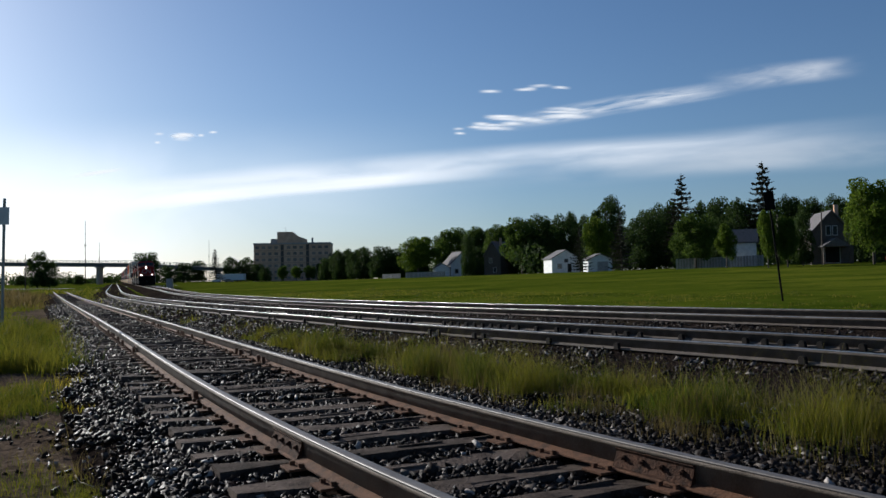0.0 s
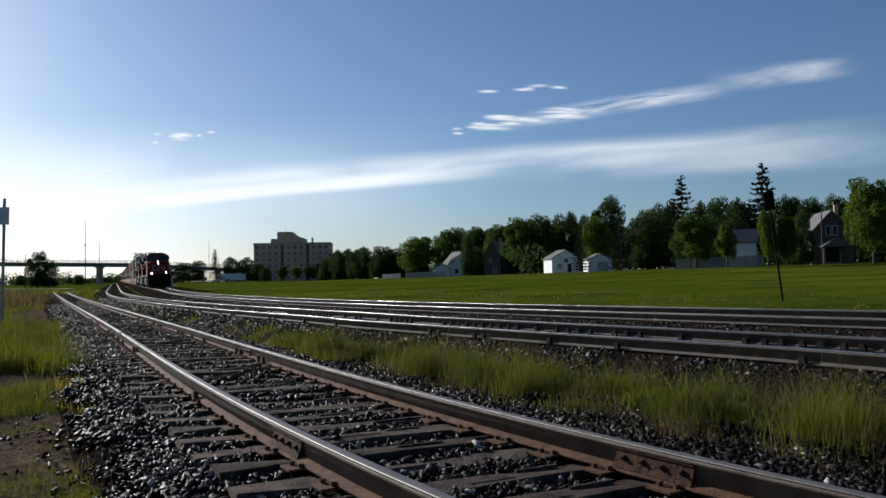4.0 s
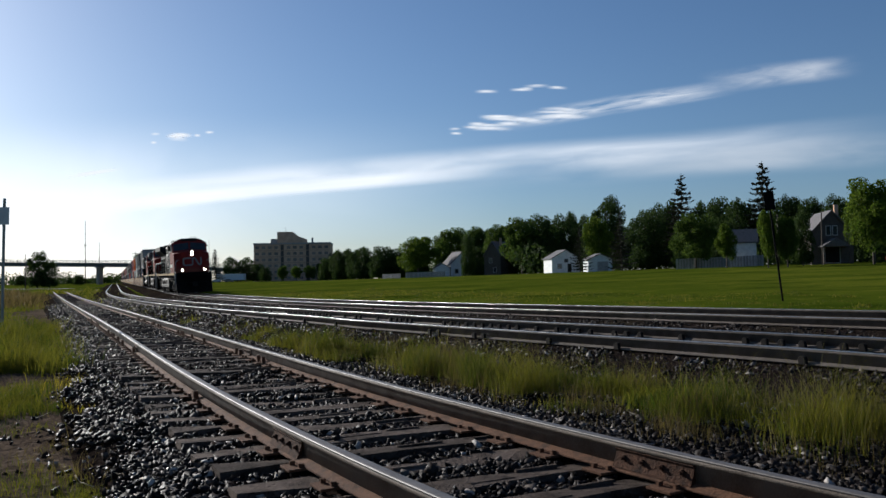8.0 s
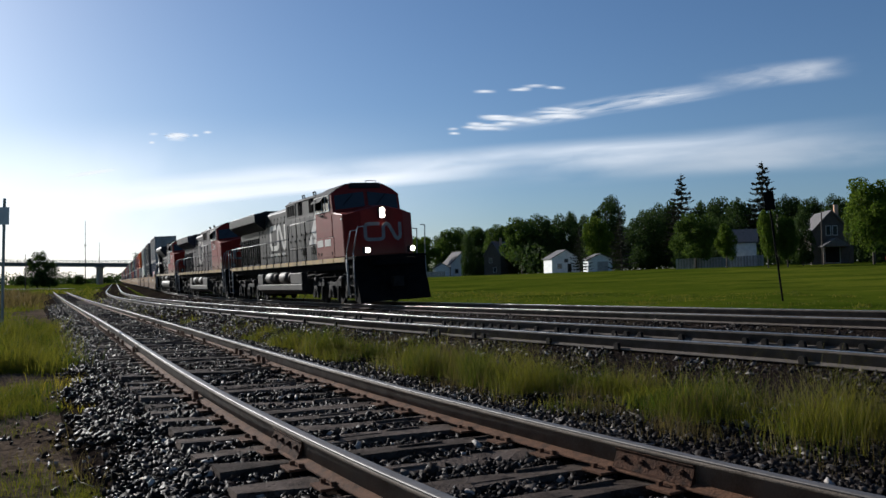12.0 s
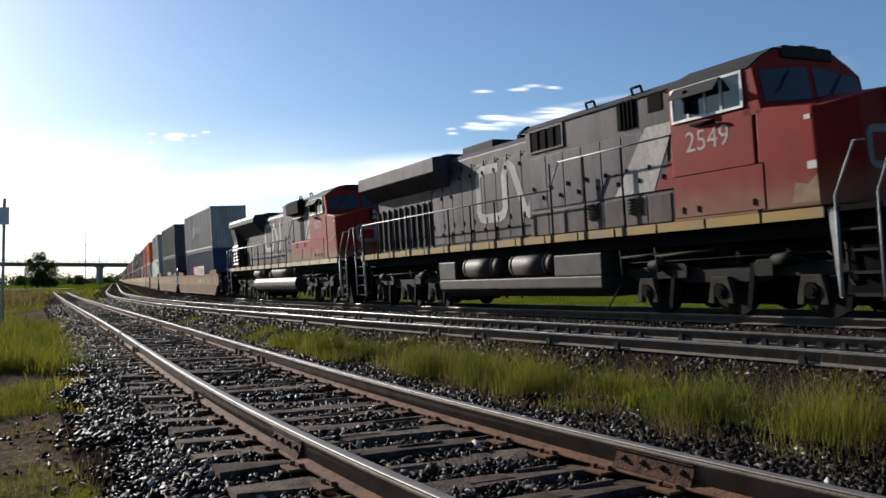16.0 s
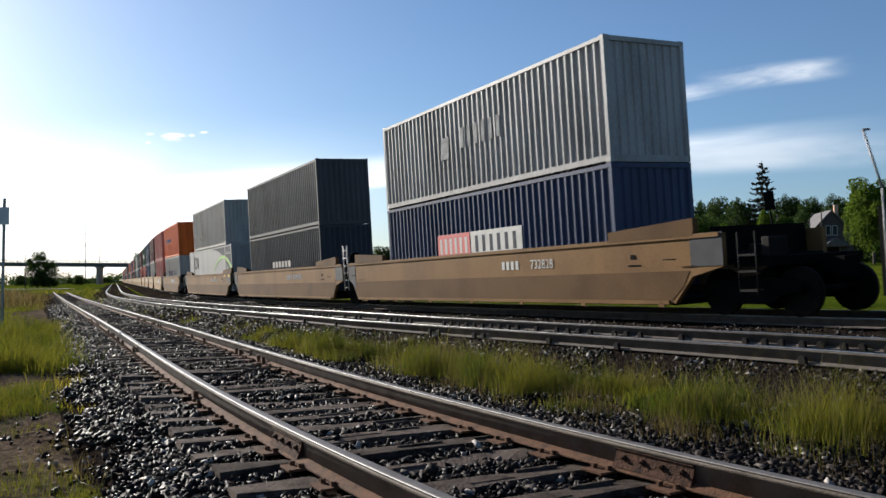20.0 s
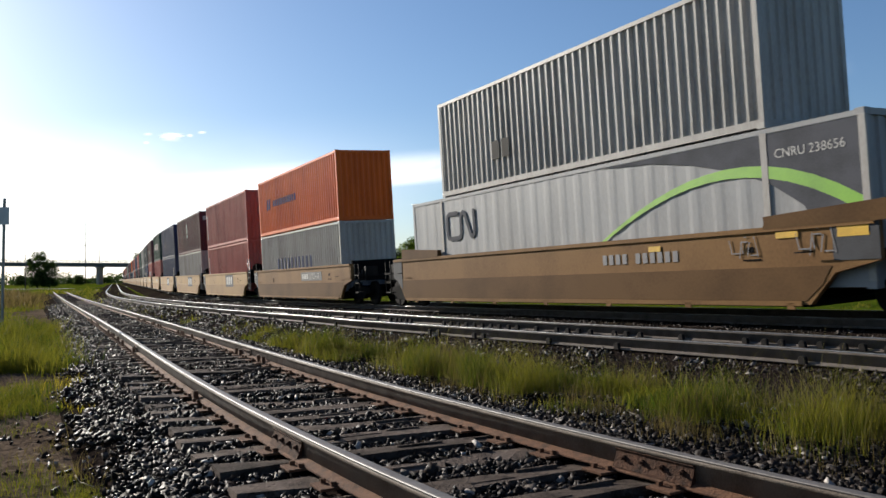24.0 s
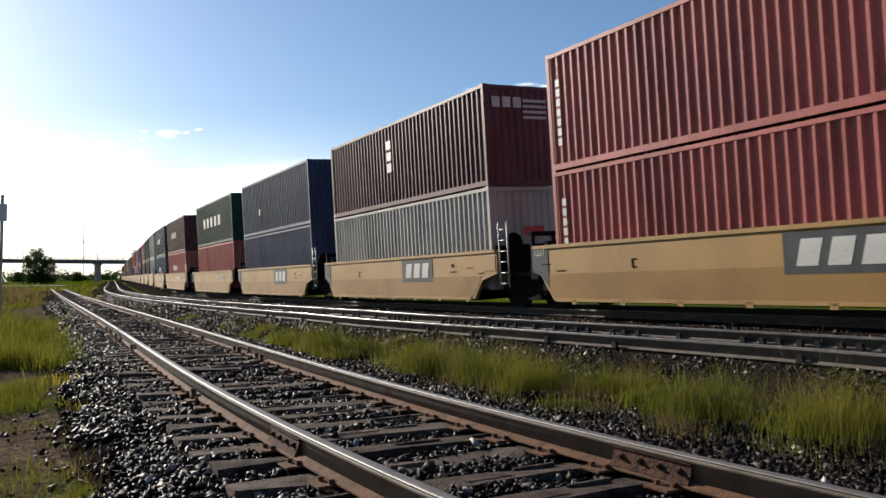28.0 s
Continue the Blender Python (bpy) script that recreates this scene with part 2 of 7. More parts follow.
def sweep(name, line, s0, s1, profile, mat, z_of, lat=lambda s: 0.0, cant=0.0, step=1.0, closed=True):
    """A profile of (across, up) points pulled along a track's line. Across is to the left."""
    ss = np.arange(s0, s1 + 1e-6, step)
    k = len(profile)
    verts = []
    for s in ss:
        x, y, h = on_line(line, s, lat(s))
        z = z_of(s)
        for a, b in profile:
            aa, bb = a - b * cant, b + a * cant
            verts.append((x - math.sin(h) * aa, y + math.cos(h) * aa, z + bb))
    faces = []
    for i in range(len(ss) - 1):
        for j in range(k if closed else k - 1):
            j2 = (j + 1) % k
            faces.append((i * k + j, i * k + j2, (i + 1) * k + j2, (i + 1) * k + j))
    return stuff_mesh(name, verts, faces, mat)


# each track: line, lateral offset, height, cant, near and far end
TRACKS = {
    "near": (NEAR, lambda s: 0.0, near_rise, 0.0, -128.0, 30.0),
    "middle": (MAIN, middle_offset, middle_rise, LEAN * 0.5, -300.0, 60.0),
    "main": (MAIN, lambda s: 0.0, rise, LEAN, -560.0, 120.0),
}
# rail section, height 0.17 under the running surface
FOOT = [(-0.07, -0.17), (0.07, -0.17), (0.068, -0.157), (0.012, -0.135), (-0.012, -0.135), (-0.068, -0.157)]
WEB = [(-0.0125, -0.137), (0.0125, -0.137), (0.01, -0.045), (0.034, -0.036), (0.034, -0.012), (-0.034, -0.012), (-0.034, -0.036), (-0.01, -0.045)]
HEAD = [(-0.035, -0.0115), (0.035, -0.0115), (0.0345, -0.003), (0.022, 0.0), (-0.022, 0.0), (-0.0345, -0.003)]
TRACK_THINGS = {}


def build_track(key, label):
    line, lat, z_of, cant, s0, s1 = TRACKS[key]
    thing = empty("railway_track")
    tagged(thing, label, "railway track", group="tracks side by side", kind="structure")
    TRACK_THINGS[key] = thing
    for side in (-0.753, 0.753):
        off = (lambda s, side=side: lat(s) + side)
        zz = (lambda s, side=side: z_of(s) + side * cant)
        fine = 0.5 if key == "near" else 1.0
        rail = part("rail", sweep("rail", line, s0, s1, WEB, M_RAIL if key == "near" else M_RAIL_DARK, zz, off, 0.0, fine), None, thing, "steel rail with rusty web")
        part("rail_foot", sweep("rail_foot", line, s0, s1, FOOT, M_RUST if key == "near" else M_RAIL_DARK, zz, off, 0.0, fine), None, rail, "rusty foot of the rail")
        part("rail_head", sweep("rail_head", line, s0, s1, HEAD, M_HEAD_DULL if key == "near" else M_HEAD, zz, off, 0.0, fine), None, rail, "polished running surface of the rail")


build_track("near", "weathered siding track on wooden ties in dark ballast")
build_track("middle", "second main track with polished rails")
build_track("main", "far main track that the freight train runs on")


def build_ballast(key, half, top, slope, label):
    line, lat, z_of, cant, s0, s1 = TRACKS[key]
    prof = [(-half - slope, top - 0.32), (-half, top - 0.02), (-0.75, top), (0, top + 0.01), (0.75, top), (half, top - 0.02), (half + slope, top - 0.32)]
    ob = new("ballast", sweep("ballast", line, s0, s1, prof, M_BED, z_of, lat, cant, 1.0, closed=False))
    tagged(ob, label, "ballast", kind="structure")


build_ballast("near", 1.6, -0.235, 0.9, "bed of dark crushed stone under the siding")
build_ballast("middle", 1.7, -0.19, 0.9, "bed of dark crushed stone under the second track")
build_ballast("main", 1.9, -0.19, 1.1, "bed of dark crushed stone under the main track")
# ---------------------------------------------------------------- ties, iron, stones and grass


def tie_mesh(k):
    r = random.Random(k)
    bm = bmesh.new()
    a, b = r.uniform(-0.02, 0.02), r.uniform(-0.02, 0.02)
    box(bm, -0.115, 0.115, -1.3 + a, 1.3 + b, -0.18, 0.0)
    # worn, slightly uneven top
    bmesh.ops.subdivide_edges(bm, edges=[e for e in bm.edges if abs(e.verts[0].co.y - e.verts[1].co.y) > 1], cuts=5)
    for v in bm.verts:
        v.co.x += r.uniform(-0.012, 0.012)
        if v.co.z > -0.01:
            v.co.z += r.uniform(-0.022, 0.006)
    # splits along the grain
    for i in range(3):
        x, y = r.uniform(-0.08, 0.08), r.uniform(-1.1, 0.9)
        box(bm, x - 0.012, x + 0.012, y, y + r.uniform(0.2, 0.5), -0.02, 0.006 + 0.004 * r.random())
    return mesh_of("tie", bm, M_TIE)


TIES = [tie_mesh(k) for k in range(6)]


TIE_AT = {"near": [], "middle": [], "main": []}


def lay_ties(key, s0, s1, gap, under):
    line, lat, z_of, cant, _, _ = TRACKS[key]
    r = random.Random(key == "near")
    s = s0
    while s < s1:
        x, y, h = on_line(line, s, lat(s))
        t = part("tie", TIES[r.randrange(6)], None, TRACK_THINGS[key])
        t.matrix_basis = pose(x, y, z_of(s) - under + r.uniform(-0.03, 0.008), math.degrees(cant) + r.uniform(-0.5, 0.5), 0, math.degrees(h) + r.uniform(-1.2, 1.2))
        TIE_AT[key].append(s)
        s += gap + r.uniform(-0.03, 0.03)


lay_ties("near", -92.0, 7.0, 0.545, 0.182)
lay_ties("middle", -50.0, 14.0, 0.545, 0.20)
lay_ties("main", -50.0, 14.0, 0.545, 0.20)
# the far ties that nobody could tell apart
line, lat, z_of, cant, _, _ = TRACKS["near"]
vs, fs = [], []
for i, s in enumerate(np.arange(-127.0, -92.5, 0.545)):
    x, y, h = on_line(line, s)
    c, q, z = math.cos(h), math.sin(h), z_of(s) - 0.186
    for a, b, d in ((-0.115, -1.3, 0), (0.115, -1.3, 0), (0.115, 1.3, 0), (-0.115, 1.3, 0), (-0.115, -1.3, -0.15), (0.115, -1.3, -0.15), (0.115, 1.3, -0.15), (-0.115, 1.3, -0.15)):
        vs.append((x + c * a - q * b, y + q * a + c * b, z + d))
    k = i * 8
    fs += [(k, k + 1, k + 2, k + 3), (k, k + 4, k + 5, k + 1), (k + 1, k + 5, k + 6, k + 2), (k + 2, k + 6, k + 7, k + 3), (k + 3, k + 7, k + 4, k)]
tagged(part("far_ties", stuff_mesh("far_ties", vs, fs, M_TIE), None, TRACK_THINGS["near"]), kind="stuff")


def anchor_build(bm):
    prism(bm, [(-0.05, -0.17), (0.05, -0.17), (0.055, -0.10), (0.02, -0.075), (-0.03, -0.085)], 0.05, 0.10, "y", 0.006)


def plate_build(bm):
    box(bm, -0.09, 0.09, -0.17, 0.17, -0.186, -0.170, 0.003)
    for x, y in ((-0.05, 0.085), (0.05, -0.085), (0.05, 0.11), (-0.05, -0.11)):
        box(bm, x - 0.012, x + 0.012, y - 0.012, y + 0.02, -0.172, -0.145)


ANCHOR_DARK = mesh_of("rail_anchor", made(anchor_build), material("dark_anchor_iron", (0.02, 0.017, 0.015), 0.9, 0.0, (0.01, 0.009, 0.008), 9, 0.6, 0.3, 60, spec=0.1))
ANCHOR, PLATE = mesh_of("rail_anchor", made(anchor_build), M_RUST), mesh_of("tie_plate", made(plate_build), M_RUST)


def lay_iron(key, s0, s1, every):
    """Tie plates with spikes on each tie, and rail anchors at some of them."""
    line, lat, z_of, cant, _, _ = TRACKS[key]
    r = random.Random(5)
    s = s0
    while s < s1:
        for side in (-0.753, 0.753):
            x, y, h = on_line(line, s, lat(s) + side)
            if key == "near":
                part("tie_plate", PLATE, None, TRACK_THINGS[key]).matrix_basis = pose(x, y, z_of(s) + side * cant, 0, 0, math.degrees(h))
            if r.random() < every:
                for d in (-0.16, 0.16):
                    x, y, h = on_line(line, s + d, lat(s) + side)
                    turn = 0 if (side < 0) == (r.random() < 0.8) else 180
                    part("rail_anchor", ANCHOR if key == "near" else ANCHOR_DARK, None, TRACK_THINGS[key]).matrix_basis = pose(x, y, z_of(s) + side * cant, 0, 0, math.degrees(h) + turn)
        s += 0.545


lay_iron("near", -30.0, 6.0, 0.35)
lay_iron("middle", -30.0, 12.0, 0.8)


def joint(s, side):
    """A pair of fish plates with bolts where two rails meet."""
    x, y, h = on_line(NEAR, s, side)
    bar = part("joint_bar", made(lambda bm: [prism(bm, [(k * 0.02, -0.14), (k * 0.06, -0.148), (k * 0.042, -0.118), (k * 0.024, -0.062), (k * 0.036, -0.045), (k * 0.02, -0.04)], -0.3, 0.3, "x") for k in (-1, 1)]), M_JOINT, TRACK_THINGS["near"], "dark rusty bolted joint bar")
    bar.matrix_basis = pose(x, y, near_rise(s), 0, 0, math.degrees(h))
    for i in range(4):
        for k in (-1, 1):
            part("bolt", shared_bolt(), None, bar).matrix_basis = pose(-0.225 + i * 0.15, k * 0.042, -0.09, 90 * k, 0, 0)


BOLT = []


def shared_bolt():
    if not BOLT:
        BOLT.append(mesh_of("bolt", made(lambda bm: (rod(bm, (0, 0, -0.02), (0, 0, 0.03), 0.009, 6), rod(bm, (0, 0, -0.005), (0, 0, 0.012), 0.017, 6))), M_JOINT))
    return BOLT[0]


joint(-2.6, -0.753)
joint(-0.75, 0.753)
joint(-12.5, -0.753)
joint(-10.5, 0.753)

# crushed stone


def stone_material(name, shades, rough):
    """Broken stone: each piece takes its own shade, most of them dark, the palest painting glints."""
    m = bpy.data.materials.new(name)
    m.use_nodes = True
    n, l = m.node_tree.nodes, m.node_tree.links
    b = n["Principled BSDF"]
    b.inputs["Roughness"].default_value, b.inputs["Specular IOR Level"].default_value = rough, 0.07
    geo, ramp, tc, no, mx = n.new("ShaderNodeNewGeometry"), n.new("ShaderNodeValToRGB"), n.new("ShaderNodeTexCoord"), n.new("ShaderNodeTexNoise"), n.new("ShaderNodeMix")
    e = ramp.color_ramp.elements
    while len(e) < len(shades):
        e.new(0.5)
    for k, (at_, c) in zip(e, shades):
        k.position, k.color = at_, (*c, 1)
    l.new(geo.outputs["Random Per Island"], ramp.inputs[0])
    no.inputs["Scale"].default_value, no.inputs["Detail"].default_value = 55, 4
    l.new(tc.outputs["Object"], no.inputs[0])
    mx.data_type, mx.blend_type, mx.inputs[0].default_value = "RGBA", "MULTIPLY", 0.7
    l.new(ramp.outputs[0], mx.inputs[6])
    l.new(no.outputs[0], mx.inputs[7])
    l.new(mx.outputs[2], b.inputs["Base Color"])
    bp = n.new("ShaderNodeBump")
    bp.inputs["Strength"].default_value, bp.inputs["Distance"].default_value = 0.4, 0.004
    l.new(no.outputs[0], bp.inputs["Height"])
    l.new(bp.outputs[0], b.inputs["Normal"])
    return m


# the two palest shades put sun glints into the stones' colour
M_STONE = stone_material("crushed_stone", [(0.0, (0.009, 0.0065, 0.0055)), (0.6, (0.023, 0.0165, 0.0135)), (0.86, (0.05, 0.037, 0.031)), (0.955, (0.15, 0.125, 0.105)), (1.0, (0.55, 0.5, 0.45))], 0.55)
# a broken block: eight corners and six faces, each split in two
BLOCK_V = np.array([(x, y, z) for x in (-1, 1) for y in (-1, 1) for z in (-1, 1)]) * 0.62
BLOCK_F = np.array([t for q in ((0, 1, 3, 2), (4, 6, 7, 5), (0, 4, 5, 1), (2, 3, 7, 6), (0, 2, 6, 4), (1, 5, 7, 3)) for t in ((q[0], q[1], q[2]), (q[0], q[2], q[3]))])


def stones(name, pts, size, label):
    """pts: (n, 3) of places; one uneven broken stone at each."""
    n = len(pts)
    v = BLOCK_V[None] + rng.uniform(-0.52, 0.52, (n, 8, 3))
    v = v * size[:, None, None] * np.stack([0.8 + 0.8 * rng.random(n), 0.7 + 0.6 * rng.random(n), 0.45 + 0.5 * rng.random(n)], 1)[:, None, :]
    a, b, d = rng.random(n) * 6.28, rng.normal(0, 0.6, n), rng.normal(0, 0.4, n)
    ca, sa, cb, sb, cd, sd = (f(u)[:, None] for u in (a, b, d) for f in (np.cos, np.sin))
    x, y, z = v[..., 0], v[..., 1], v[..., 2]
    x, z = x * cb + z * sb, -x * sb + z * cb
    y, z = y * cd - z * sd, y * sd + z * cd
    v = np.stack([x * ca - y * sa, x * sa + y * ca, z], 2) + pts[:, None, :]
    f = (BLOCK_F[None] + (np.arange(n) * 8)[:, None, None]).reshape(-1, 3)
    ob = new(name, stuff_mesh(name, v.reshape(-1, 3), f, M_STONE))
    tagged(ob, label, "stones", kind="stuff")
    return ob


def strew(key, s0, s1, l0, l1, n, top, lo, hi, half, slope, keep_off=True, gap=0.545):
    line, lat, z_of, cant, _, _ = TRACKS[key]
    s, l = s0 + (s1 - s0) * rng.random(n), l0 + (l1 - l0) * rng.random(n)
    if keep_off:
        for side in (-0.753, 0.753):
            m = np.abs(l - side) > 0.085
            s, l = s[m], l[m]
    if key == "near":  # few lie on the ties
        ta = np.array(TIE_AT[key])
        k = np.clip(np.searchsorted(ta, s), 1, len(ta) - 1)
        off = np.minimum(np.abs(s - ta[k]), np.abs(s - ta[k - 1]))
        m = (off > 0.135) | (np.abs(l) > 1.33) | (rng.random(len(s)) < np.where(np.abs(l) > 0.85, 0.05, 0.02))
        s, l = s[m], l[m]
    x = np.interp(s, line[:, 0], line[:, 1])
    y = np.interp(s, line[:, 0], line[:, 2])
    h = np.interp(s, line[:, 0], line[:, 3])
    ll = l + np.vectorize(lat)(s)
    z = np.vectorize(z_of)(s) + l * cant + top - 0.02 * np.clip((np.abs(l) - 0.75) / (half - 0.75), 0, 1) - 0.30 * np.clip((np.abs(l) - half) / slope, 0, 1)
    size = lo + (hi - lo) * rng.random(len(s)) ** 1.8
    if key == "near":  # heaped higher outside the rails
        z = z + 0.004 * (np.abs(l) > 0.85)
    # hollows and heaps between the ties
    z += 0.015 * np.sin(s * 3.1 + l * 2.0) + rng.normal(0, 0.012, len(s))
    x, y = x - np.sin(h) * ll, y + np.cos(h) * ll
    if key == "near":  # the outermost lie thinly on the soil
        z = np.maximum(z, ground_z(x, y) + 0.3 * size)
        edge = 1.72 + 0.13 * np.sin(s * 2.1) + 0.09 * np.sin(s * 5.3 + 1.0) + 0.05 * np.sin(s * 11.0) + np.abs(rng.normal(0, 0.12, len(s)))
        m = (l > -edge) | (rng.random(len(s)) < 0.015)
        x, y, z, size = x[m], y[m], z[m], size[m]
    return np.stack([x, y, z], 1), size


def merged(*rows):
    return np.concatenate([a for a, _ in rows]), np.concatenate([b for _, b in rows])


p, q = merged(strew("near", -7.5, 5.5, -2.6, 3.4, 88000, -0.226, 0.012, 0.036, 1.6, 1.5), strew("near", -22, -7.5, -2.4, 3.3, 44000, -0.226, 0.015, 0.036, 1.6, 1.5),
              strew("near", -60, -22, -2.2, 3.2, 14000, -0.224, 0.03, 0.06, 1.6, 1.5), strew("near", -4.0, 4, 2.5, 5.5, 5000, -0.28, 0.015, 0.045, 2.0, 2.0))
stones("track_stones", p, q, "dark crushed stones round the siding, a few painted pale as sun glints")
p, q = merged(strew("middle", -14, 14, -3.2, 3.0, 26000, -0.2, 0.018, 0.042, 1.7, 1.0), strew("middle", -60, -14, -2.6, 2.6, 6000, -0.2, 0.035, 0.07, 1.7, 1.0),
              strew("main", -14, 14, -3.0, 2.8, 12000, -0.2, 0.02, 0.045, 1.9, 1.1), strew("main", -60, -14, -2.6, 2.6, 4000, -0.2, 0.035, 0.07, 1.9, 1.1))
stones("main_line_stones", p, q, "dark crushed stones between the main tracks")
# single pale stones, also painted sparkle for the ballast
p = rng.random((60, 2))
s, l = -9 + 13 * p[:, 0], -2.6 + 5.4 * p[:, 1]
pts = np.array([(*on_line(NEAR, a, b)[:2], near_rise(a) - 0.235 - 0.18 * max(abs(b) - 1.5, 0)) for a, b in zip(s, l)])
M_STONE = stone_material("pale_stone", [(0.0, (0.3, 0.28, 0.27)), (1.0, (0.65, 0.62, 0.58))], 0.6)
stones("pale_stones", pts, 0.016 + 0.02 * rng.random(60), "pale grey stones doubling as sun glints among the dark ballast")


def leaf_material(name, a, b, through, patch=0.0):
    """Leaves or blades: diffuse with light shining through."""
    m = bpy.data.materials.new(name)
    m.use_nodes = True
    n, l = m.node_tree.nodes, m.node_tree.links
    n.remove(n["Principled BSDF"])
    geo, mix = n.new("ShaderNodeNewGeometry"), n.new("ShaderNodeMix")
    mix.data_type = "RGBA"
    mix.inputs[6].default_value, mix.inputs[7].default_value = (*a, 1), (*b, 1)
    if patch:
        tc, no, mr, av = n.new("ShaderNodeTexCoord"), n.new("ShaderNodeTexNoise"), n.new("ShaderNodeMapRange"), n.new("ShaderNodeMath")
        l.new(tc.outputs["Object"], no.inputs[0])
        no.inputs["Scale"].default_value, no.inputs["Detail"].default_value = patch, 3
        mr.inputs[1].default_value, mr.inputs[2].default_value, mr.inputs[3].default_value, mr.inputs[4].default_value = 0.38, 0.62, -0.35, 0.55
        l.new(no.outputs[0], mr.inputs[0])
        av.operation, av.use_clamp = "ADD", True
        l.new(mr.outputs[0], av.inputs[0])
        l.new(geo.outputs["Random Per Island"], av.inputs[1])
        l.new(av.outputs[0], mix.inputs[0])
    else:
        l.new(geo.outputs["Random Per Island"], mix.inputs[0])
    d, t, sh = n.new("ShaderNodeBsdfPrincipled"), n.new("ShaderNodeBsdfTranslucent"), n.new("ShaderNodeMixShader")
    d.inputs["Roughness"].default_value, d.inputs["Specular IOR Level"].default_value = 0.7, 0.08
    l.new(mix.outputs[2], d.inputs["Base Color"])
    l.new(mix.outputs[2], t.inputs["Color"])
    sh.inputs[0].default_value = through
    l.new(d.outputs[0], sh.inputs[1])
    l.new(t.outputs[0], sh.inputs[2])
    l.new(sh.outputs[0], n["Material Output"].inputs[0])
    return m


M_GRASS = leaf_material("grass_blades", (0.036, 0.0612, 0.00576), (0.1548, 0.144, 0.01584), 0.5, 1.3)
M_WEED = leaf_material("yellow_weed", (0.176, 0.16, 0.016), (0.32, 0.24, 0.016), 0.5)
M_STRAW = leaf_material("dry_grass", (0.0864, 0.0684, 0.0216), (0.1368, 0.1008, 0.0396), 0.45)


def grass(name, x, y, z, tall, wide, mat, label):
    """Bent blades of grass at the places given."""
    n = len(x)
    a = rng.random(n) * 6.28
    lean = tall * (0.15 + 0.5 * rng.random(n))
    la = rng.random(n) * 6.28
    rows = []
    for t, w in ((0.0, 1.0), (0.45, 0.8), (0.8, 0.45), (1.0, 0.05)):
        bx, by, bz = x + np.cos(la) * lean * t * t, y + np.sin(la) * lean * t * t, z + tall * t * (1 - 0.12 * t)
        for sgn in (-0.5, 0.5):
            rows.append(np.stack([bx + np.cos(a) * wide * w * sgn, by + np.sin(a) * wide * w * sgn, bz], 1))
    v = np.stack(rows, 1)
    f = np.array([[0, 1, 3, 2], [2, 3, 5, 4], [4, 5, 7, 6]])
    faces = (f[None] + (np.arange(n) * 8)[:, None, None]).reshape(-1, 4)
    ob = new(name, stuff_mesh(name, v.reshape(-1, 3), faces, mat))
    tagged(ob, label, "grass", kind="stuff")


def clumped(n, s0, s1, l0, l1, patch, line=NEAR, power=1.0):
    """Places along a line, gathered in clumps."""
    k = max(4, int(n / patch))
    cs, cl = s1 - (s1 - s0) * rng.random(k) ** power, l0 + (l1 - l0) * rng.random(k)
    i = rng.integers(0, k, n)
    spread = (0.06 + 0.17 * rng.random(k))[i] + 0.012 * np.abs(cs[i])
    s, l = cs[i] + rng.normal(0, 1, n) * spread * 1.3, cl[i] + rng.normal(0, 1, n) * spread * 0.7
    h = np.interp(s, line[:, 0], line[:, 3])
    x, y = np.interp(s, line[:, 0], line[:, 1]) - np.sin(h) * l, np.interp(s, line[:, 0], line[:, 2]) + np.cos(h) * l
    size = (0.3 + 1.1 * rng.random(k) ** 1.3)[i]
    return x, y, ground_z(x, y), size, s


def sow(n, s0, s1, l0, l1, patch, lo, hi, width, mat, name, label, power=1.0, line=NEAR, lift=0.0, gaps=-0.9):
    x, y, z, k, s = clumped(n, s0, s1, l0, l1, patch, line, power)
    # bare gaps and lower patches between the tufts
    f = np.sin(x * 2.3 + 1.0) + np.sin(y * 2.9 + x * 0.8) + np.sin(x * 4.7 - y * 3.3 + 2.0) + np.sin(y * 6.1 + x * 5.2)
    m = f + rng.normal(0, 0.6, n) > gaps
    x, y, z, k, s, f = x[m], y[m], z[m], k[m], s[m], f[m]
    n = len(x)
    tall = (lo + (hi - lo) * rng.random(n)) * k * np.clip(0.75 + 0.22 * f, 0.35, 1.4)
    grass(name, x, y, z + lift, tall, width * (0.6 + 0.8 * rng.random(n)) * (1 + np.abs(s) / 25), mat, label)


sow(40000, -12, 1.8, 2.25, 3.4, 330, 0.12, 0.42, 0.0034, M_GRASS, "verge_grass", "tall green grass between the tracks, lit from behind", lift=0.1, gaps=-0.1)
sow(6000, -12, 1.8, 2.0, 3.9, 60, 0.05, 0.2, 0.004, M_GRASS, "low_verge_grass", "short sparse grass between the tracks", lift=0.1)
sow(12000, -11, 1.8, 1.9, 3.9, 110, 0.08, 0.34, 0.0035, M_STRAW, "dry_verge_grass", "dry yellowish stalks among the verge grass", lift=0.1)
sow(18000, -48, -10, 2.0, 3.6, 300, 0.12, 0.36, 0.006, M_GRASS, "verge_grass", "tall green grass between the tracks further off", 1.6, lift=0.08)
sow(3500, -60, -10, 1.9, 4.0, 60, 0.15, 0.4, 0.007, M_STRAW, "dry_verge_grass", "dry yellowish stalks between the tracks further off", 1.6, lift=0.08)
sow(30000, -27, -11.3, -5.2, -2.05, 420, 0.25, 0.6, 0.007, M_GRASS, "side_grass", "lush green grass beside the siding")
sow(9000, -10.2, -7.2, -4.2, -2.0, 350, 0.10, 0.34, 0.0045, M_GRASS, "side_grass", "green grass beside the siding")
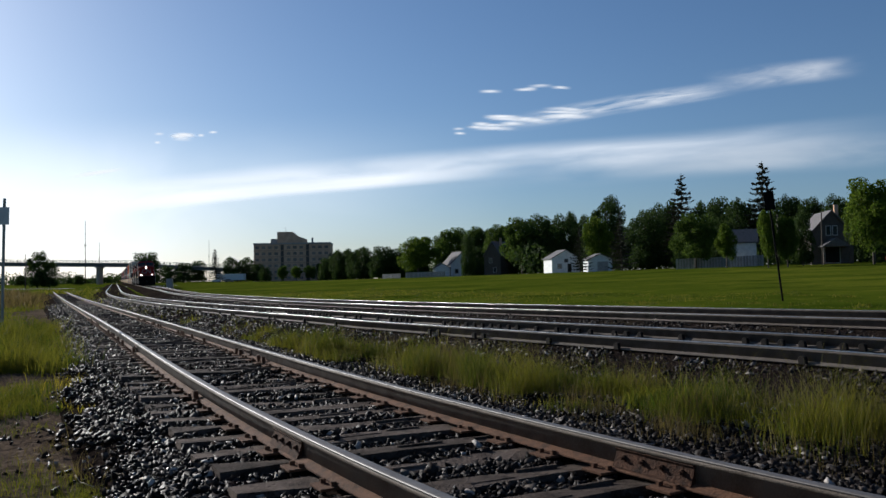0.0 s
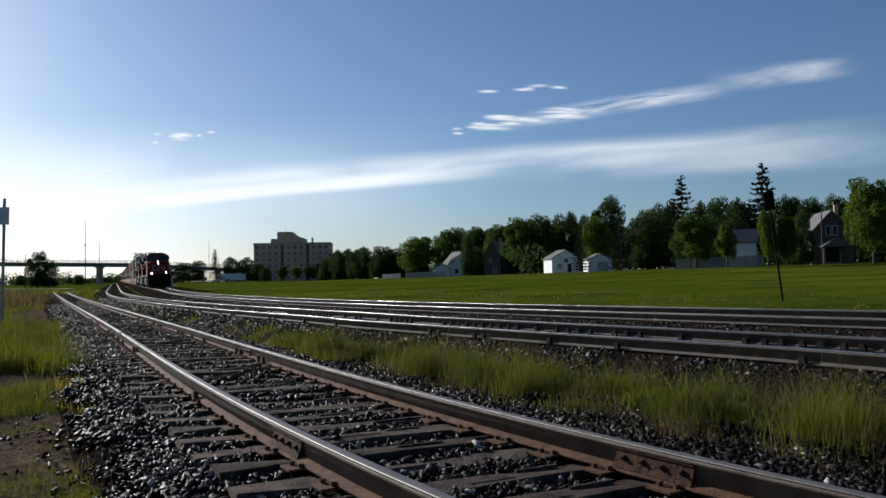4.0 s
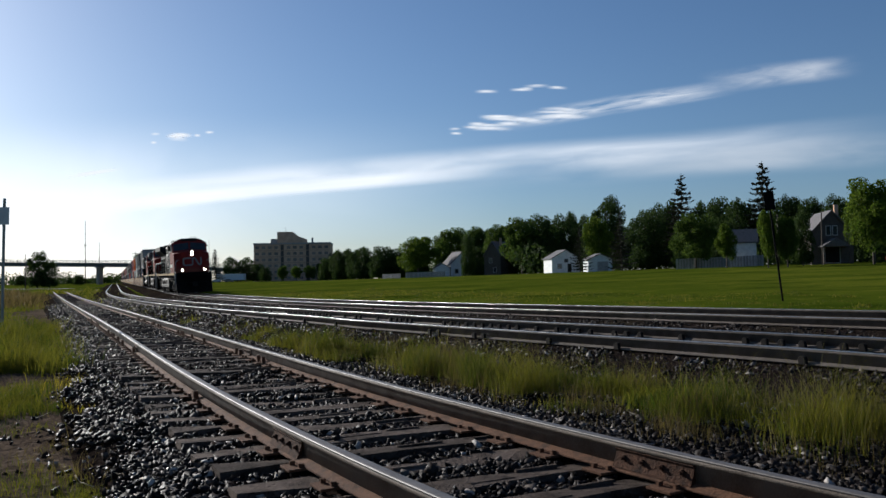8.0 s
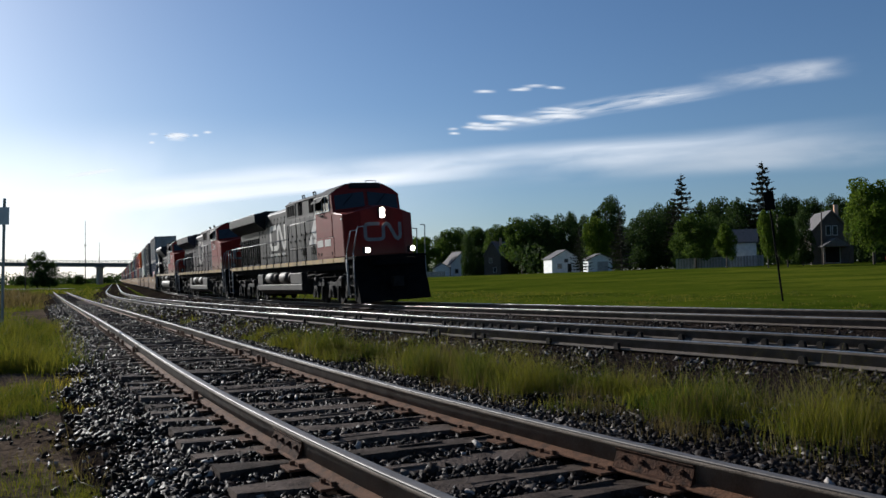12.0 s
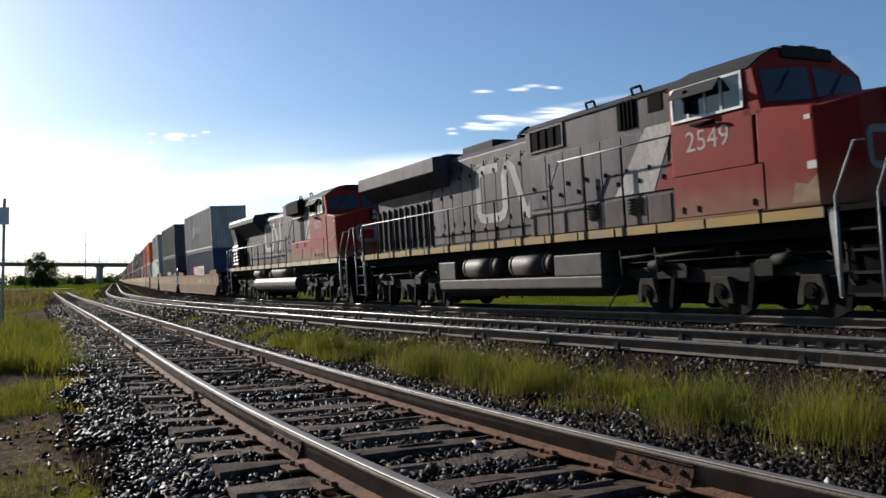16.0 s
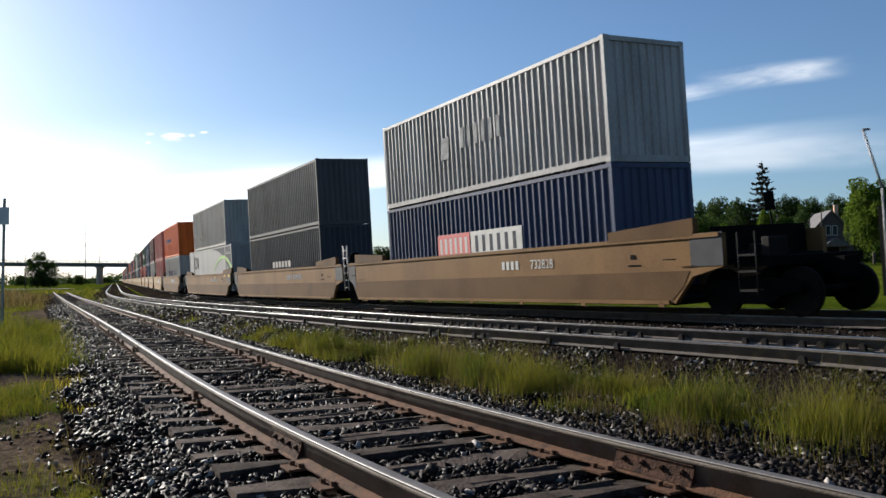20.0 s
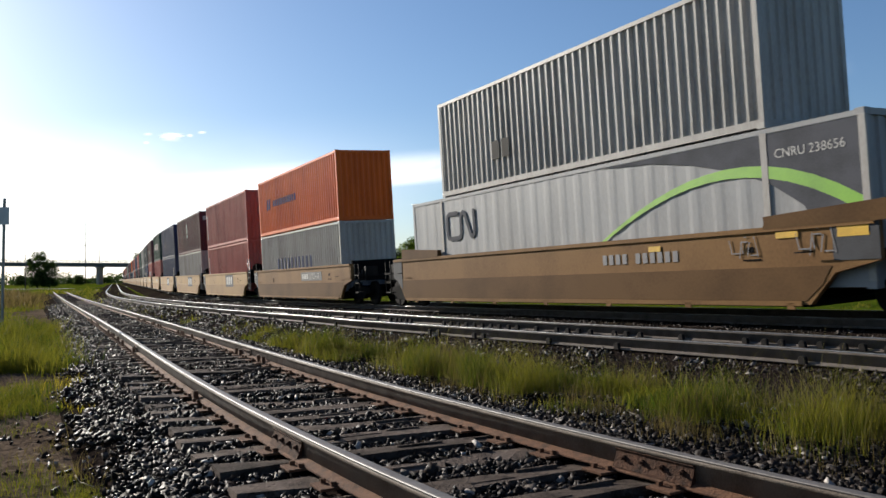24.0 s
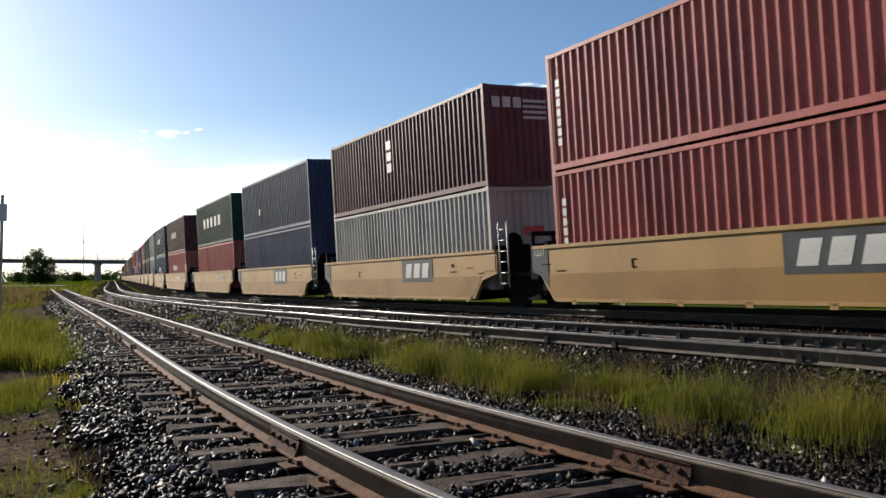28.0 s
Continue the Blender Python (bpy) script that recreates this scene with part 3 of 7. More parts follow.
sow(3600, -4.0, -1.5, -2.7, -1.8, 400, 0.05, 0.17, 0.0035, M_GRASS, "side_grass", "short green grass at the foot of the ballast")
sow(1500, -7.0, -3.5, -3.2, -1.8, 80, 0.03, 0.10, 0.004, M_GRASS, "side_grass", "sparse trodden grass on the bare dirt")
sow(1300, -10, -3.0, -3.6, -1.8, 50, 0.05, 0.2, 0.005, M_STRAW, "dry_side_grass", "dry trodden grass beside the siding")
sow(700, -9.2, -6.5, -1.95, -1.6, 120, 0.06, 0.16, 0.006, M_WEED, "yellow_weeds", "small yellow weeds at the ballast's foot", lift=0.06)
sow(9000, -140, -45, 1.9, 5.0, 90, 0.15, 0.4, 0.02, M_GRASS, "verge_grass", "thin grass between the far tracks", 1.3, lift=0.05)
sow(9000, -110, -25, -9, -2.2, 120, 0.15, 0.4, 0.012, M_GRASS, "side_grass", "green grass beside the far siding", 1.4)
sow(22000, -70, 14, 3.6, 20, 40, 0.06, 0.16, 0.02, M_GRASS, "field_tufts", "tufts of meadow grass along the field's edge", line=MAIN)
M_STALK = leaf_material("ripe_stalks", (0.128, 0.12, 0.032), (0.192, 0.16, 0.056), 0.5)
sow(2600, -9, 2.2, 2.2, 4.2, 26, 0.3, 0.62, 0.0028, M_STALK, "tall_stalks", "tall thin seed stalks standing over the verge grass", lift=0.08, gaps=-1.5)
sow(2600, -3.3, -2.7, 2.7, 3.1, 900, 0.2, 0.42, 0.008, M_GRASS, "leafy_tuft", "dense leafy green tuft between the tracks", lift=0.08, gaps=-4.0)
sow(16000, -140, -60, -14, -2.2, 120, 0.3, 0.9, 0.03, M_STRAW, "far_weeds", "dull brown weeds round the siding's far end", 1.2)
sow(6000, -135, -112, -2.2, 3.0, 150, 0.3, 0.8, 0.03, M_GRASS, "far_weeds", "weeds that hide the siding's far end")
# dry twigs and stalks lying on the stones
r_twig = random.Random(8)
M_TWIG = material("dry_twig", (0.34, 0.28, 0.2), 0.8, 0.0, (0.2, 0.16, 0.11), 6, 0.5, 0.2, 40)
for i in range(26):
    s, l = r_twig.uniform(-7, 2.2), r_twig.choice((r_twig.uniform(1.6, 2.5), r_twig.uniform(-2.4, -1.4)))
    x, y, h = on_line(NEAR, s, l)
    z = near_rise(s) - 0.22 - 0.19 * max(abs(l) - 1.6, 0)
    ln, a = r_twig.uniform(0.05, 0.2), r_twig.random() * 6.28
    bm = bmesh.new()
    rod(bm, (0, 0, 0), (ln * 0.6, 0.01, 0.015), 0.004, 5, 0.003)
    rod(bm, (ln * 0.6, 0.01, 0.015), (ln, -0.01, 0.04), 0.003, 5, 0.0015)
    rod(bm, (ln * 0.4, 0.007, 0.01), (ln * 0.6, 0.06, 0.02), 0.002, 5, 0.001)
    tw = new("dry_twig", mesh_of("dry_twig", bm, M_TWIG))
    tw.matrix_basis = pose(x, y, z + 0.01, 0, -4, math.degrees(a))
    tagged(tw, "pale dry twig lying on the dark stones", "twig", group="twigs on the ballast")
# ---------------------------------------------------------------- the train


def run_at(t):
    """How far the train has gone at t, in metres; 0 at 20 s."""
    u = t - 20.0
    return 10.637 * u - 0.01455 * u * u + 0.0007 * u ** 3


TRAIN = []  # (thing, front bogie, rear bogie) in metres along the line at 20 s


def ride(front, rear):
    """The pose of a vehicle whose bogies stand at these places on the main line."""
    xa, ya, _ = on_line(MAIN, front)
    xb, yb, _ = on_line(MAIN, rear)
    za, zb = rise(front), rise(rear)
    ahead = Vector((xa - xb, ya - yb, za - zb)).normalized()
    left = Vector((-ahead.y, ahead.x, 0)).normalized()
    up = ahead.cross(left)
    lean = Matrix.Rotation(LEAN, 3, "X")
    m = Matrix((ahead, left, up)).transposed() @ lean
    return Matrix.Translation(((xa + xb) / 2, (ya + yb) / 2, (za + zb) / 2)) @ m.to_4x4()


PAINT = {
    "silver": ((0.369, 0.3485, 0.3331), (0.1947, 0.1742, 0.1589)), "navy": ((0.0369, 0.05125, 0.1076), (0.0205, 0.02767, 0.05638)),
    "slate": ((0.0561, 0.05797, 0.06358), (0.03273, 0.0346, 0.0374)), "steel_blue": ((0.02805, 0.03366, 0.04675), (0.01683, 0.02057, 0.02805)),
    "white": ((0.3024, 0.2992, 0.2938), (0.2322, 0.2268, 0.2214)), "light_grey": ((0.3888, 0.3618, 0.3294), (0.2484, 0.2214, 0.1944)),
    "orange": ((0.64, 0.118, 0.010), (0.46, 0.075, 0.008)), "maroon": ((0.40, 0.115, 0.098), (0.22, 0.057, 0.047)),
    "plum": ((0.1105, 0.034, 0.03825), (0.04675, 0.01445, 0.017)), "green": ((0.017, 0.051, 0.034), (0.0119, 0.034, 0.0255)),
}


def paint(colour):
    a, b = PAINT[colour]
    return material("container_paint_" + colour, a, 0.45, 0.0, b, 1.2, 0.6, 0.05, 30, 0.2, streak=0.8)


M_TAN = material("tan_railcar_paint", (0.2, 0.108, 0.041), 0.65, 0.0, (0.125, 0.064, 0.025), 0.8, 0.7, 0.1, 20, streak=0.3, spec=0.08)
M_YELLOW = material("yellow_railcar_paint", (0.323, 0.1913, 0.06375), 0.55, 0.0, (0.2295, 0.1275, 0.0442), 0.8, 0.7, 0.1, 20, streak=0.3, spec=0.2)
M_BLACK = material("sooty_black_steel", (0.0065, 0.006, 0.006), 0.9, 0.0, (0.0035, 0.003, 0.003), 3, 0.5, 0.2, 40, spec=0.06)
# grimy steel, darkened further to hold the shade under the walkways in its colour
M_GRIME = material("shaded_greasy_steel", (0.016, 0.014, 0.012), 0.75, 0.0, (0.007, 0.006, 0.0055), 3, 0.6, 0.2, 40, spec=0.12)
M_DUST = material("dust_caked_steel", (0.046, 0.039, 0.032), 0.9, 0.0, (0.011, 0.0092, 0.0078), 4, 0.6, 0.2, 40, spec=0.1)
M_END_GREY = material("grey_end_paint", (0.06, 0.06, 0.064), 0.7, 0.0, (0.038, 0.037, 0.037), 2, 0.6, 0.1, 30, spec=0.15)
M_PALE = material("pale_grey_steel", (0.26, 0.25, 0.235), 0.5, 0.2, (0.28, 0.27, 0.25), 3, 0.5, 0.15, 40)
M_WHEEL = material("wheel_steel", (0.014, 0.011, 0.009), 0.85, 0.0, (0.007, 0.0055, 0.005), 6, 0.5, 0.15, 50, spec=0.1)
SHARED = {}


def shared(key, build, mat):
    if key not in SHARED:
        bm = bmesh.new()
        build(bm)
        SHARED[key] = mesh_of(key[0], bm, mat)
    return SHARED[key]


def corrugated(bm, x0, x1, z0, z1, y, depth, pitch=0.278, flip=1):
    """A wall of trapezoid ribs in the plane y, ribs upright, from x0 to x1; depth goes inwards."""
    n = max(2, int(round((x1 - x0) / pitch)))
    p = (x1 - x0) / n
    pts = []
    for i in range(n):
        a = x0 + i * p
        pts += [(a, 0), (a + p * 0.22, 0), (a + p * 0.40, 1), (a + p * 0.83, 1)]
    pts.append((x1, 0))
    lo = [bm.verts.new((a, y + flip * d * depth, z0)) for a, d in pts]
    hi = [bm.verts.new((a, y + flip * d * depth, z1)) for a, d in pts]
    for i in range(len(pts) - 1):
        q = (lo[i], lo[i + 1], hi[i + 1], hi[i])
        bm.faces.new(q if flip > 0 else q[::-1])


def container(colour, length, height, smooth=False, label="", doors_ahead=False):
    """A shipping container; its origin is the middle of its floor's underside, x ahead."""
    mat = paint(colour)
    L, w, h = length / 2, (1.219 if length < 13 else 1.295), height
    k = (colour, length, height, smooth)
    thing = empty("shipping_container")
    tagged(thing, label, "container", group="containers on the train")

    def frame_build(bm):
        for x in (-L, L - 0.12):
            for y in (-w, w - 0.12):
                box(bm, x, x + 0.12, y, y + 0.12, 0.1, h - 0.1)
            box(bm, x, x + 0.12, -w + 0.12, w - 0.12, 0.0, 0.16)
            box(bm, x, x + 0.12, -w + 0.12, w - 0.12, h - 0.12, h - 0.01)
        for y in (-w, w - 0.08):
            box(bm, -L + 0.12, L - 0.12, y, y + 0.08, 0.03, 0.17)
            box(bm, -L + 0.12, L - 0.12, y, y + 0.08, h - 0.11, h - 0.02)

    def side(bm, y, flip):
        corrugated(bm, -L + 0.12, L - 0.12, 0.17, h - 0.11, y + flip * 0.012, 0.006 if smooth else 0.065, 0.61 if smooth else 0.278, flip)

    def roof(bm):
        box(bm, -L + 0.05, L - 0.05, -w + 0.05, w - 0.05, h - 0.06, h - 0.012)

    def end(bm):
        n = 9
        p = 2 * (w - 0.12) / n
        pts = []
        for i in range(n):
            y = -w + 0.12 + i * p
            pts += [(y, 0.0), (y + p * 0.35, 0.0), (y + p * 0.5, -0.04), (y + p * 0.85, -0.04)]
        pts.append((w - 0.12, 0.0))
        lo, hi = [bm.verts.new((d, y, 0.15)) for y, d in pts], [bm.verts.new((d, y, h - 0.11)) for y, d in pts]
        for i in range(len(pts) - 1):
            bm.faces.new((lo[i], lo[i + 1], hi[i + 1], hi[i]))

    def castings(bm):
        box(bm, -0.089, 0.089, -0.081, 0.081, -0.059, 0.059, 0.008)

    part("frame", shared(("frame", *k), frame_build, mat), None, thing)
    part("side_wall", shared(("side_wall", *k), lambda bm: side(bm, -w, 1), mat), None, thing)
    part("side_wall", shared(("side_wall_b", *k), lambda bm: side(bm, w, -1), mat), None, thing)
    part("roof", shared(("roof", *k), roof, mat), None, thing)
    for x, turn in ((L - 0.02, 0), (-L + 0.02, 180)):
        e = part("end_wall", shared(("end_wall", *k), end, mat), None, thing)
        e.matrix_basis = pose(x, 0, 0, 0, 0, turn)
    cm = shared(("corner_casting", colour), castings, mat)
    for x in (-L + 0.085, L - 0.085):
        for y in (-w + 0.078, w - 0.078):
            for z in (0.055, h - 0.055):
                part("corner_casting", cm, None, thing).location = (x, y, z)
    if doors_ahead:
        bars = shared(("locking_bar",), lambda bm: rod(bm, (0, 0, 0.1), (0, 0, 2.75), 0.017), M_PALE)
        for y in (-0.85, -0.3, 0.3, 0.85):
            part("locking_bar", bars, None, thing).location = (L + 0.005, y, 0)
    return thing


CAR_WHEELS = []


def bogie(parent, x, axles=2, wheel_r=0.457):
    """A freight bogie in the grime under a wagon."""
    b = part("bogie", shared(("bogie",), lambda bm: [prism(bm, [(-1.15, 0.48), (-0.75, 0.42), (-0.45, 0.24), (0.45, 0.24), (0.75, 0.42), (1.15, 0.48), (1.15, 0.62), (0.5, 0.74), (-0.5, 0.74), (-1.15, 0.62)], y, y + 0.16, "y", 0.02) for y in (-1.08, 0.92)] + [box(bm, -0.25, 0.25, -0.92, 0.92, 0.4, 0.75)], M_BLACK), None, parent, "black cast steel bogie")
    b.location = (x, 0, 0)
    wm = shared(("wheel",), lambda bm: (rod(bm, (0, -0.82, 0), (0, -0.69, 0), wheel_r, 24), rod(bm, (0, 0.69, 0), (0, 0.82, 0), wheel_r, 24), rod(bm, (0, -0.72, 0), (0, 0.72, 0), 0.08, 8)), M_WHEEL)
    for dx in (-0.89, 0.89):
        w = part("wheel_set", wm, None, b)
        w.location = (dx, 0, wheel_r)
        CAR_WHEELS.append(w)


def well_car(ahead, back, mat, colour_word, lead, last, logo, k):
    """One unit of a stack wagon. ahead and back: how far its side sills reach from its middle."""
    short = ahead < 8
    if short:  # the sills of the shorter units stop well before the shared bogies
        ahead, back = (ahead + 0.5 if lead else ahead - 0.55), (back if last else back + 0.55)
    thing = empty("well_wagon")
    tagged(thing, f"{colour_word} steel well wagon carrying stacked containers", "wagon", group="well wagons of the train")
    key = (round(ahead, 2), round(back, 2), mat.name)

    def sill(bm, y, out):
        prism(bm, [(back + 0.05, 1.62), (back + 0.05, 0.98), (back + 0.35, 0.9), (back + 0.85, 0.27), (ahead - 1.35, 0.27), (ahead - 0.85, 0.80), (ahead - 0.05, 0.98), (ahead - 0.05, 1.62)], y, y + 0.12, "y")
        o0, o1 = (y - 0.035, y) if out < 0 else (y + 0.12, y + 0.155)
        box(bm, back + 0.1, ahead - 0.1, o0, o1, 1.55, 1.635)
        box(bm, back + 0.95, ahead - 1.5, o0, o1, 0.25, 0.33)
        n = 6
        for i in range(n + 1):
            x = back + 1.6 + (ahead - back - 3.4) * i / n
            box(bm, x, x + 0.16, o0, o1, 0.19, 0.30)

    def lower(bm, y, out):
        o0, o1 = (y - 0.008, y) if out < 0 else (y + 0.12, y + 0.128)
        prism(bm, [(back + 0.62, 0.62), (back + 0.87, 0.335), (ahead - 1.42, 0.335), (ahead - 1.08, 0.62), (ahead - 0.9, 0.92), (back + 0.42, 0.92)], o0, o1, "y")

    for y, out in ((-1.49, -1), (1.37, 1)):
        sd = part("side_sill", shared(("side_sill", *key, out), lambda bm: sill(bm, y, out), mat), None, thing)
        part("lower_web", shared(("lower_web", *key, out), lambda bm: lower(bm, y, out), M_LOWER_TAN if mat is M_TAN else M_LOWER_YELLOW), None, sd, "darker lower web of the sill")
        # grab irons and end panel
        o = y - 0.012 if out < 0 else y + 0.12
        part("end_panel", shared(("end_panel", *key, out), lambda bm: box(bm, ahead - 0.75, ahead - 0.12, o, o + 0.012, 1.05, 1.5, 0.004), mat), None, sd)
        part("grab_iron", shared(("grab_iron", *key, out), lambda bm: [rod(bm, (x, y + out * 0.1 - 0.02, 1.16), (x + 0.35, y + out * 0.1 - 0.02, 1.16), 0.014, 5) for x in (ahead - 1.5, back + 0.6)], M_BLACK), None, sd)
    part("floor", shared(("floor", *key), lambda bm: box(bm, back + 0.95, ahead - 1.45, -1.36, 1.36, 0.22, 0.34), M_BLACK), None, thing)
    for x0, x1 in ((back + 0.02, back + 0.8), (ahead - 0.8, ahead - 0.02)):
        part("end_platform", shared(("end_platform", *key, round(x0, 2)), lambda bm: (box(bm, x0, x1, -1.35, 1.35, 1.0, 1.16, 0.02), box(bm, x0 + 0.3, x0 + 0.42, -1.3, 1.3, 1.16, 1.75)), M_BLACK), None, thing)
    # ladder with its two pale stiles
    if kindly(k):
        lad = part("ladder", shared(("ladder", *key), lambda bm: [rod(bm, (ahead + 0.08 + dx, -1.46, 0.6), (ahead + 0.08 + dx, -1.46, 2.35), 0.025, 6) for dx in (0, 0.42)], M_PALE), None, thing, "pale steel end ladder")
        for i in range(6):
            part("rung", shared(("rung",), lambda bm: rod(bm, (0, 0, 0), (0.42, 0, 0), 0.016, 5), M_PALE), None, lad).location = (ahead + 0.08, -1.46, 0.7 + i * 0.29)
        part("hand_brake", shared(("hand_brake",), lambda bm: (rod(bm, (0, -0.9, 1.1), (0, -0.9, 1.9), 0.04, 6), rod(bm, (0.02, -0.9, 1.8), (0.06, -0.9, 1.8), 0.28, 16)), M_BLACK), None, thing).location = (ahead - 0.1, 0, 0)
    for end, sgn in ((lead, 1), (last, -1)):
        if end:
            x = ahead if sgn > 0 else back
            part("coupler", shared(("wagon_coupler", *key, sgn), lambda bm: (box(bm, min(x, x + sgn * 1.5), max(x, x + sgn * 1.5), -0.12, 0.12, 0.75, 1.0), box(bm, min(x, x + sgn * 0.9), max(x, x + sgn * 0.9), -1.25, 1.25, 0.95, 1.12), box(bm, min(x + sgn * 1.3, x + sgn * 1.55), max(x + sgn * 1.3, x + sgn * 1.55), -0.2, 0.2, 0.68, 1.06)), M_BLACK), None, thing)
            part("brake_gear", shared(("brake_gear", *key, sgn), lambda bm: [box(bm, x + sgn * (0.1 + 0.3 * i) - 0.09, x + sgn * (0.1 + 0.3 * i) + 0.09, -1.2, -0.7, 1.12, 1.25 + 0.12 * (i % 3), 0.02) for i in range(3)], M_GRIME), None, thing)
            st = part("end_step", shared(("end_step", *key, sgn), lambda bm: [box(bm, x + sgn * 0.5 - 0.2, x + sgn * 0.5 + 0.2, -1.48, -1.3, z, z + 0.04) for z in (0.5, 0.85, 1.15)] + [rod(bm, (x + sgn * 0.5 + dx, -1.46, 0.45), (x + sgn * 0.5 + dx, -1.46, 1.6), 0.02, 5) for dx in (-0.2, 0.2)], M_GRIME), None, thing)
    if short:
        part("connector", shared(("connector",), lambda bm: (box(bm, -1.15, 0.05, -0.55, 0.55, 0.62, 1.1, 0.04), box(bm, -0.35, 0.0, -1.3, 1.3, 0.78, 1.2, 0.03)), M_BLACK), None, thing, "black articulated connector").location = (back, 0, 0)
        part("end_frame", shared(("end_frame",), lambda bm: [box(bm, -0.3, -0.22, yy - 0.05, yy + 0.05, 1.1, 2.0) for yy in (-1.25, -0.6, 0.6, 1.25)] + [box(bm, -0.32, -0.2, -1.3, 1.3, 1.9, 2.02)], M_BLACK), None, thing, "black end frame with railing").location = (back, 0, 0)
    y = -1.497
    if logo == "plate":
        part("emblem_plate", shared(("emblem_plate",), lambda bm: box(bm, 0.75, 2.95, y - 0.004, y, 0.78, 1.5), M_END_GREY), None, thing, "grey emblem plate")
        bars("emblem", [(1.0 + i * 0.6, 1.42 + i * 0.6, 0.92, 1.38, 0.12) for i in range(3)], M_WHITE, thing, y - 0.009, 0.004, "plain white emblem block")
    else:
        figures = {0: "732828", 3: "751439"}.get(k)
        if figures:
            numbers(figures, 0.33, M_WHITE, thing, pose(3.55, y - 0.006, 1.1, 90, 0, 0), "white wagon number")
        bars("marking", [(1.7 + i * 0.22 + (0.2 if i > 3 else 0), 1.84 + i * 0.22 + (0.2 if i > 3 else 0), 1.1, 1.32, 0) for i in range(4 if figures else 10)], M_FADED2 if k in (1, 2) else M_WHITE, thing, y - 0.004, 0.004, "plain white bar")
        if logo == "backed":
            part("marking_plate", shared(("marking_plate",), lambda bm: box(bm, 1.5, 4.35, y - 0.002, y + 0.002, 1.02, 1.4), M_ROOFISH), None, thing, "dark panel behind the bars")
    # grey painted ends of the sills
    for x0, x1, sl in ((ahead - 0.85, ahead - 0.03, 1), (back + 0.03, back + 0.7, -1)):
        if short and sl > 0:
            continue
        part("end_plate", shared(("end_plate", *key, sl), lambda bm: prism(bm, [(x0, 1.0 if sl > 0 else 0.62), (x1, 1.0 if sl > 0 else 0.62), (x1, 1.64), (x0, 1.64)] if sl > 0 else [(x0, 1.0), (x0 + 0.3, 0.9), (x1, 0.6), (x1, 1.64), (x0, 1.64)], y - 0.006, y + 0.001, "y"), M_END_GREY), None, thing, "dark grey painted end of the sill")
    if k < 3:
        for x0, x1 in ((6.15, ahead - 0.75), (back + 0.75, -6.15)):
            part("top_shelf", shared(("top_shelf", round(x0, 1)), lambda bm: (prism(bm, [(x0, 1.63), (x1, 1.63), (x1, 1.95), (x0, 1.82)] if x0 > 0 else [(x0, 1.63), (x1, 1.63), (x1, 1.82), (x0, 1.95)], -1.5, -1.36, "y"), box(bm, x0, x1, -1.53, -1.36, 1.60, 1.66)), M_LOWER_TAN), None, thing, "raised brown beam on the sill's end")
        if k == 2:
            bars("yellow_sign", [(ahead - 0.75, ahead - 0.2, 1.38, 1.6, 0), (6.4, 6.85, 1.42, 1.53, 0), (3.2, 3.55, 1.33, 1.44, 0)], M_SIGN2, thing, y - 0.012, 0.004, "yellow reflective panel")
        if k == 2:
            for x0, big in ((5.4, 0.85), (6.85, 1.0)):
                bars("scrawl", [(x0 + dx * big, x0 + (dx + w) * big, 1.1 + z0 * big, 1.1 + z1 * big, sl) for dx, w, z0, z1, sl in ((0, 0.025, 0.1, 0.4, -0.05), (0.02, 0.2, 0.1, 0.125, 0), (0.2, 0.025, 0.0, 0.38, 0.07), (0.3, 0.025, 0.1, 0.36, -0.04), (0.3, 0.16, 0.34, 0.365, 0), (0.42, 0.025, 0.05, 0.34, 0.05), (0.5, 0.22, 0.05, 0.075, 0), (0.7, 0.022, 0.02, 0.46, -0.08), (0.36, 0.06, 0.44, 0.47, 0.0))], M_FADED2, thing, y - 0.012, 0.004, "thin white spray-paint stroke")
    else:
        bars("small_sign", [(-3.1, -3.06, 1.0, 1.2, 0), (-3.1, -2.95, 1.17, 1.2, 0), (-3.1, -2.95, 1.0, 1.03, 0)], M_BLACK, thing, y - 0.004)
        if k in (3, 4):
            numbers("125T", 0.23, M_WHITE, thing, pose(back + 0.36, y - 0.008, 1.38, 90, 0, 0), "white capacity figure on grey paint")
    bars("small_sign", [(ahead - 2.6, ahead - 2.45, 1.2, 1.3, 0), (ahead - 2.7, ahead - 2.3, 1.05, 1.08, 0)], M_BLACK, thing, y - 0.004)
    return thing


def kindly(k):
    return k in (1, 4, 5, 6) or k > 7


M_SIGN2 = material("yellow_reflective_sign", (0.62, 0.36, 0.02), 0.5, 0.0, (0.45, 0.26, 0.02), 3, 0.5, 0.05, 30)
# darker tones than the sill's own paint, for its lower web
M_LOWER_TAN = material("darker_tan_paint", (0.12, 0.066, 0.028), 0.7, 0.0, (0.075, 0.04, 0.018), 0.7, 0.7, 0.1, 20, spec=0.06)
M_LOWER_YELLOW = material("darker_yellow_paint", (0.25, 0.142, 0.045), 0.7, 0.0, (0.17, 0.09, 0.032), 0.7, 0.7, 0.1, 20, spec=0.15)
M_ROOFISH = material("dark_panel_paint", (0.05, 0.045, 0.045), 0.55, 0.0, (0.03, 0.027, 0.027), 1.2, 0.7, 0.1, 20)
M_RED = material("red_car_paint", (0.27, 0.016, 0.010), 0.5, 0.0, (0.15, 0.013, 0.009), 0.9, 0.6, 0.08, 20, spec=0.2)
ROAD_DUST = (0.17, 0.115, 0.068)
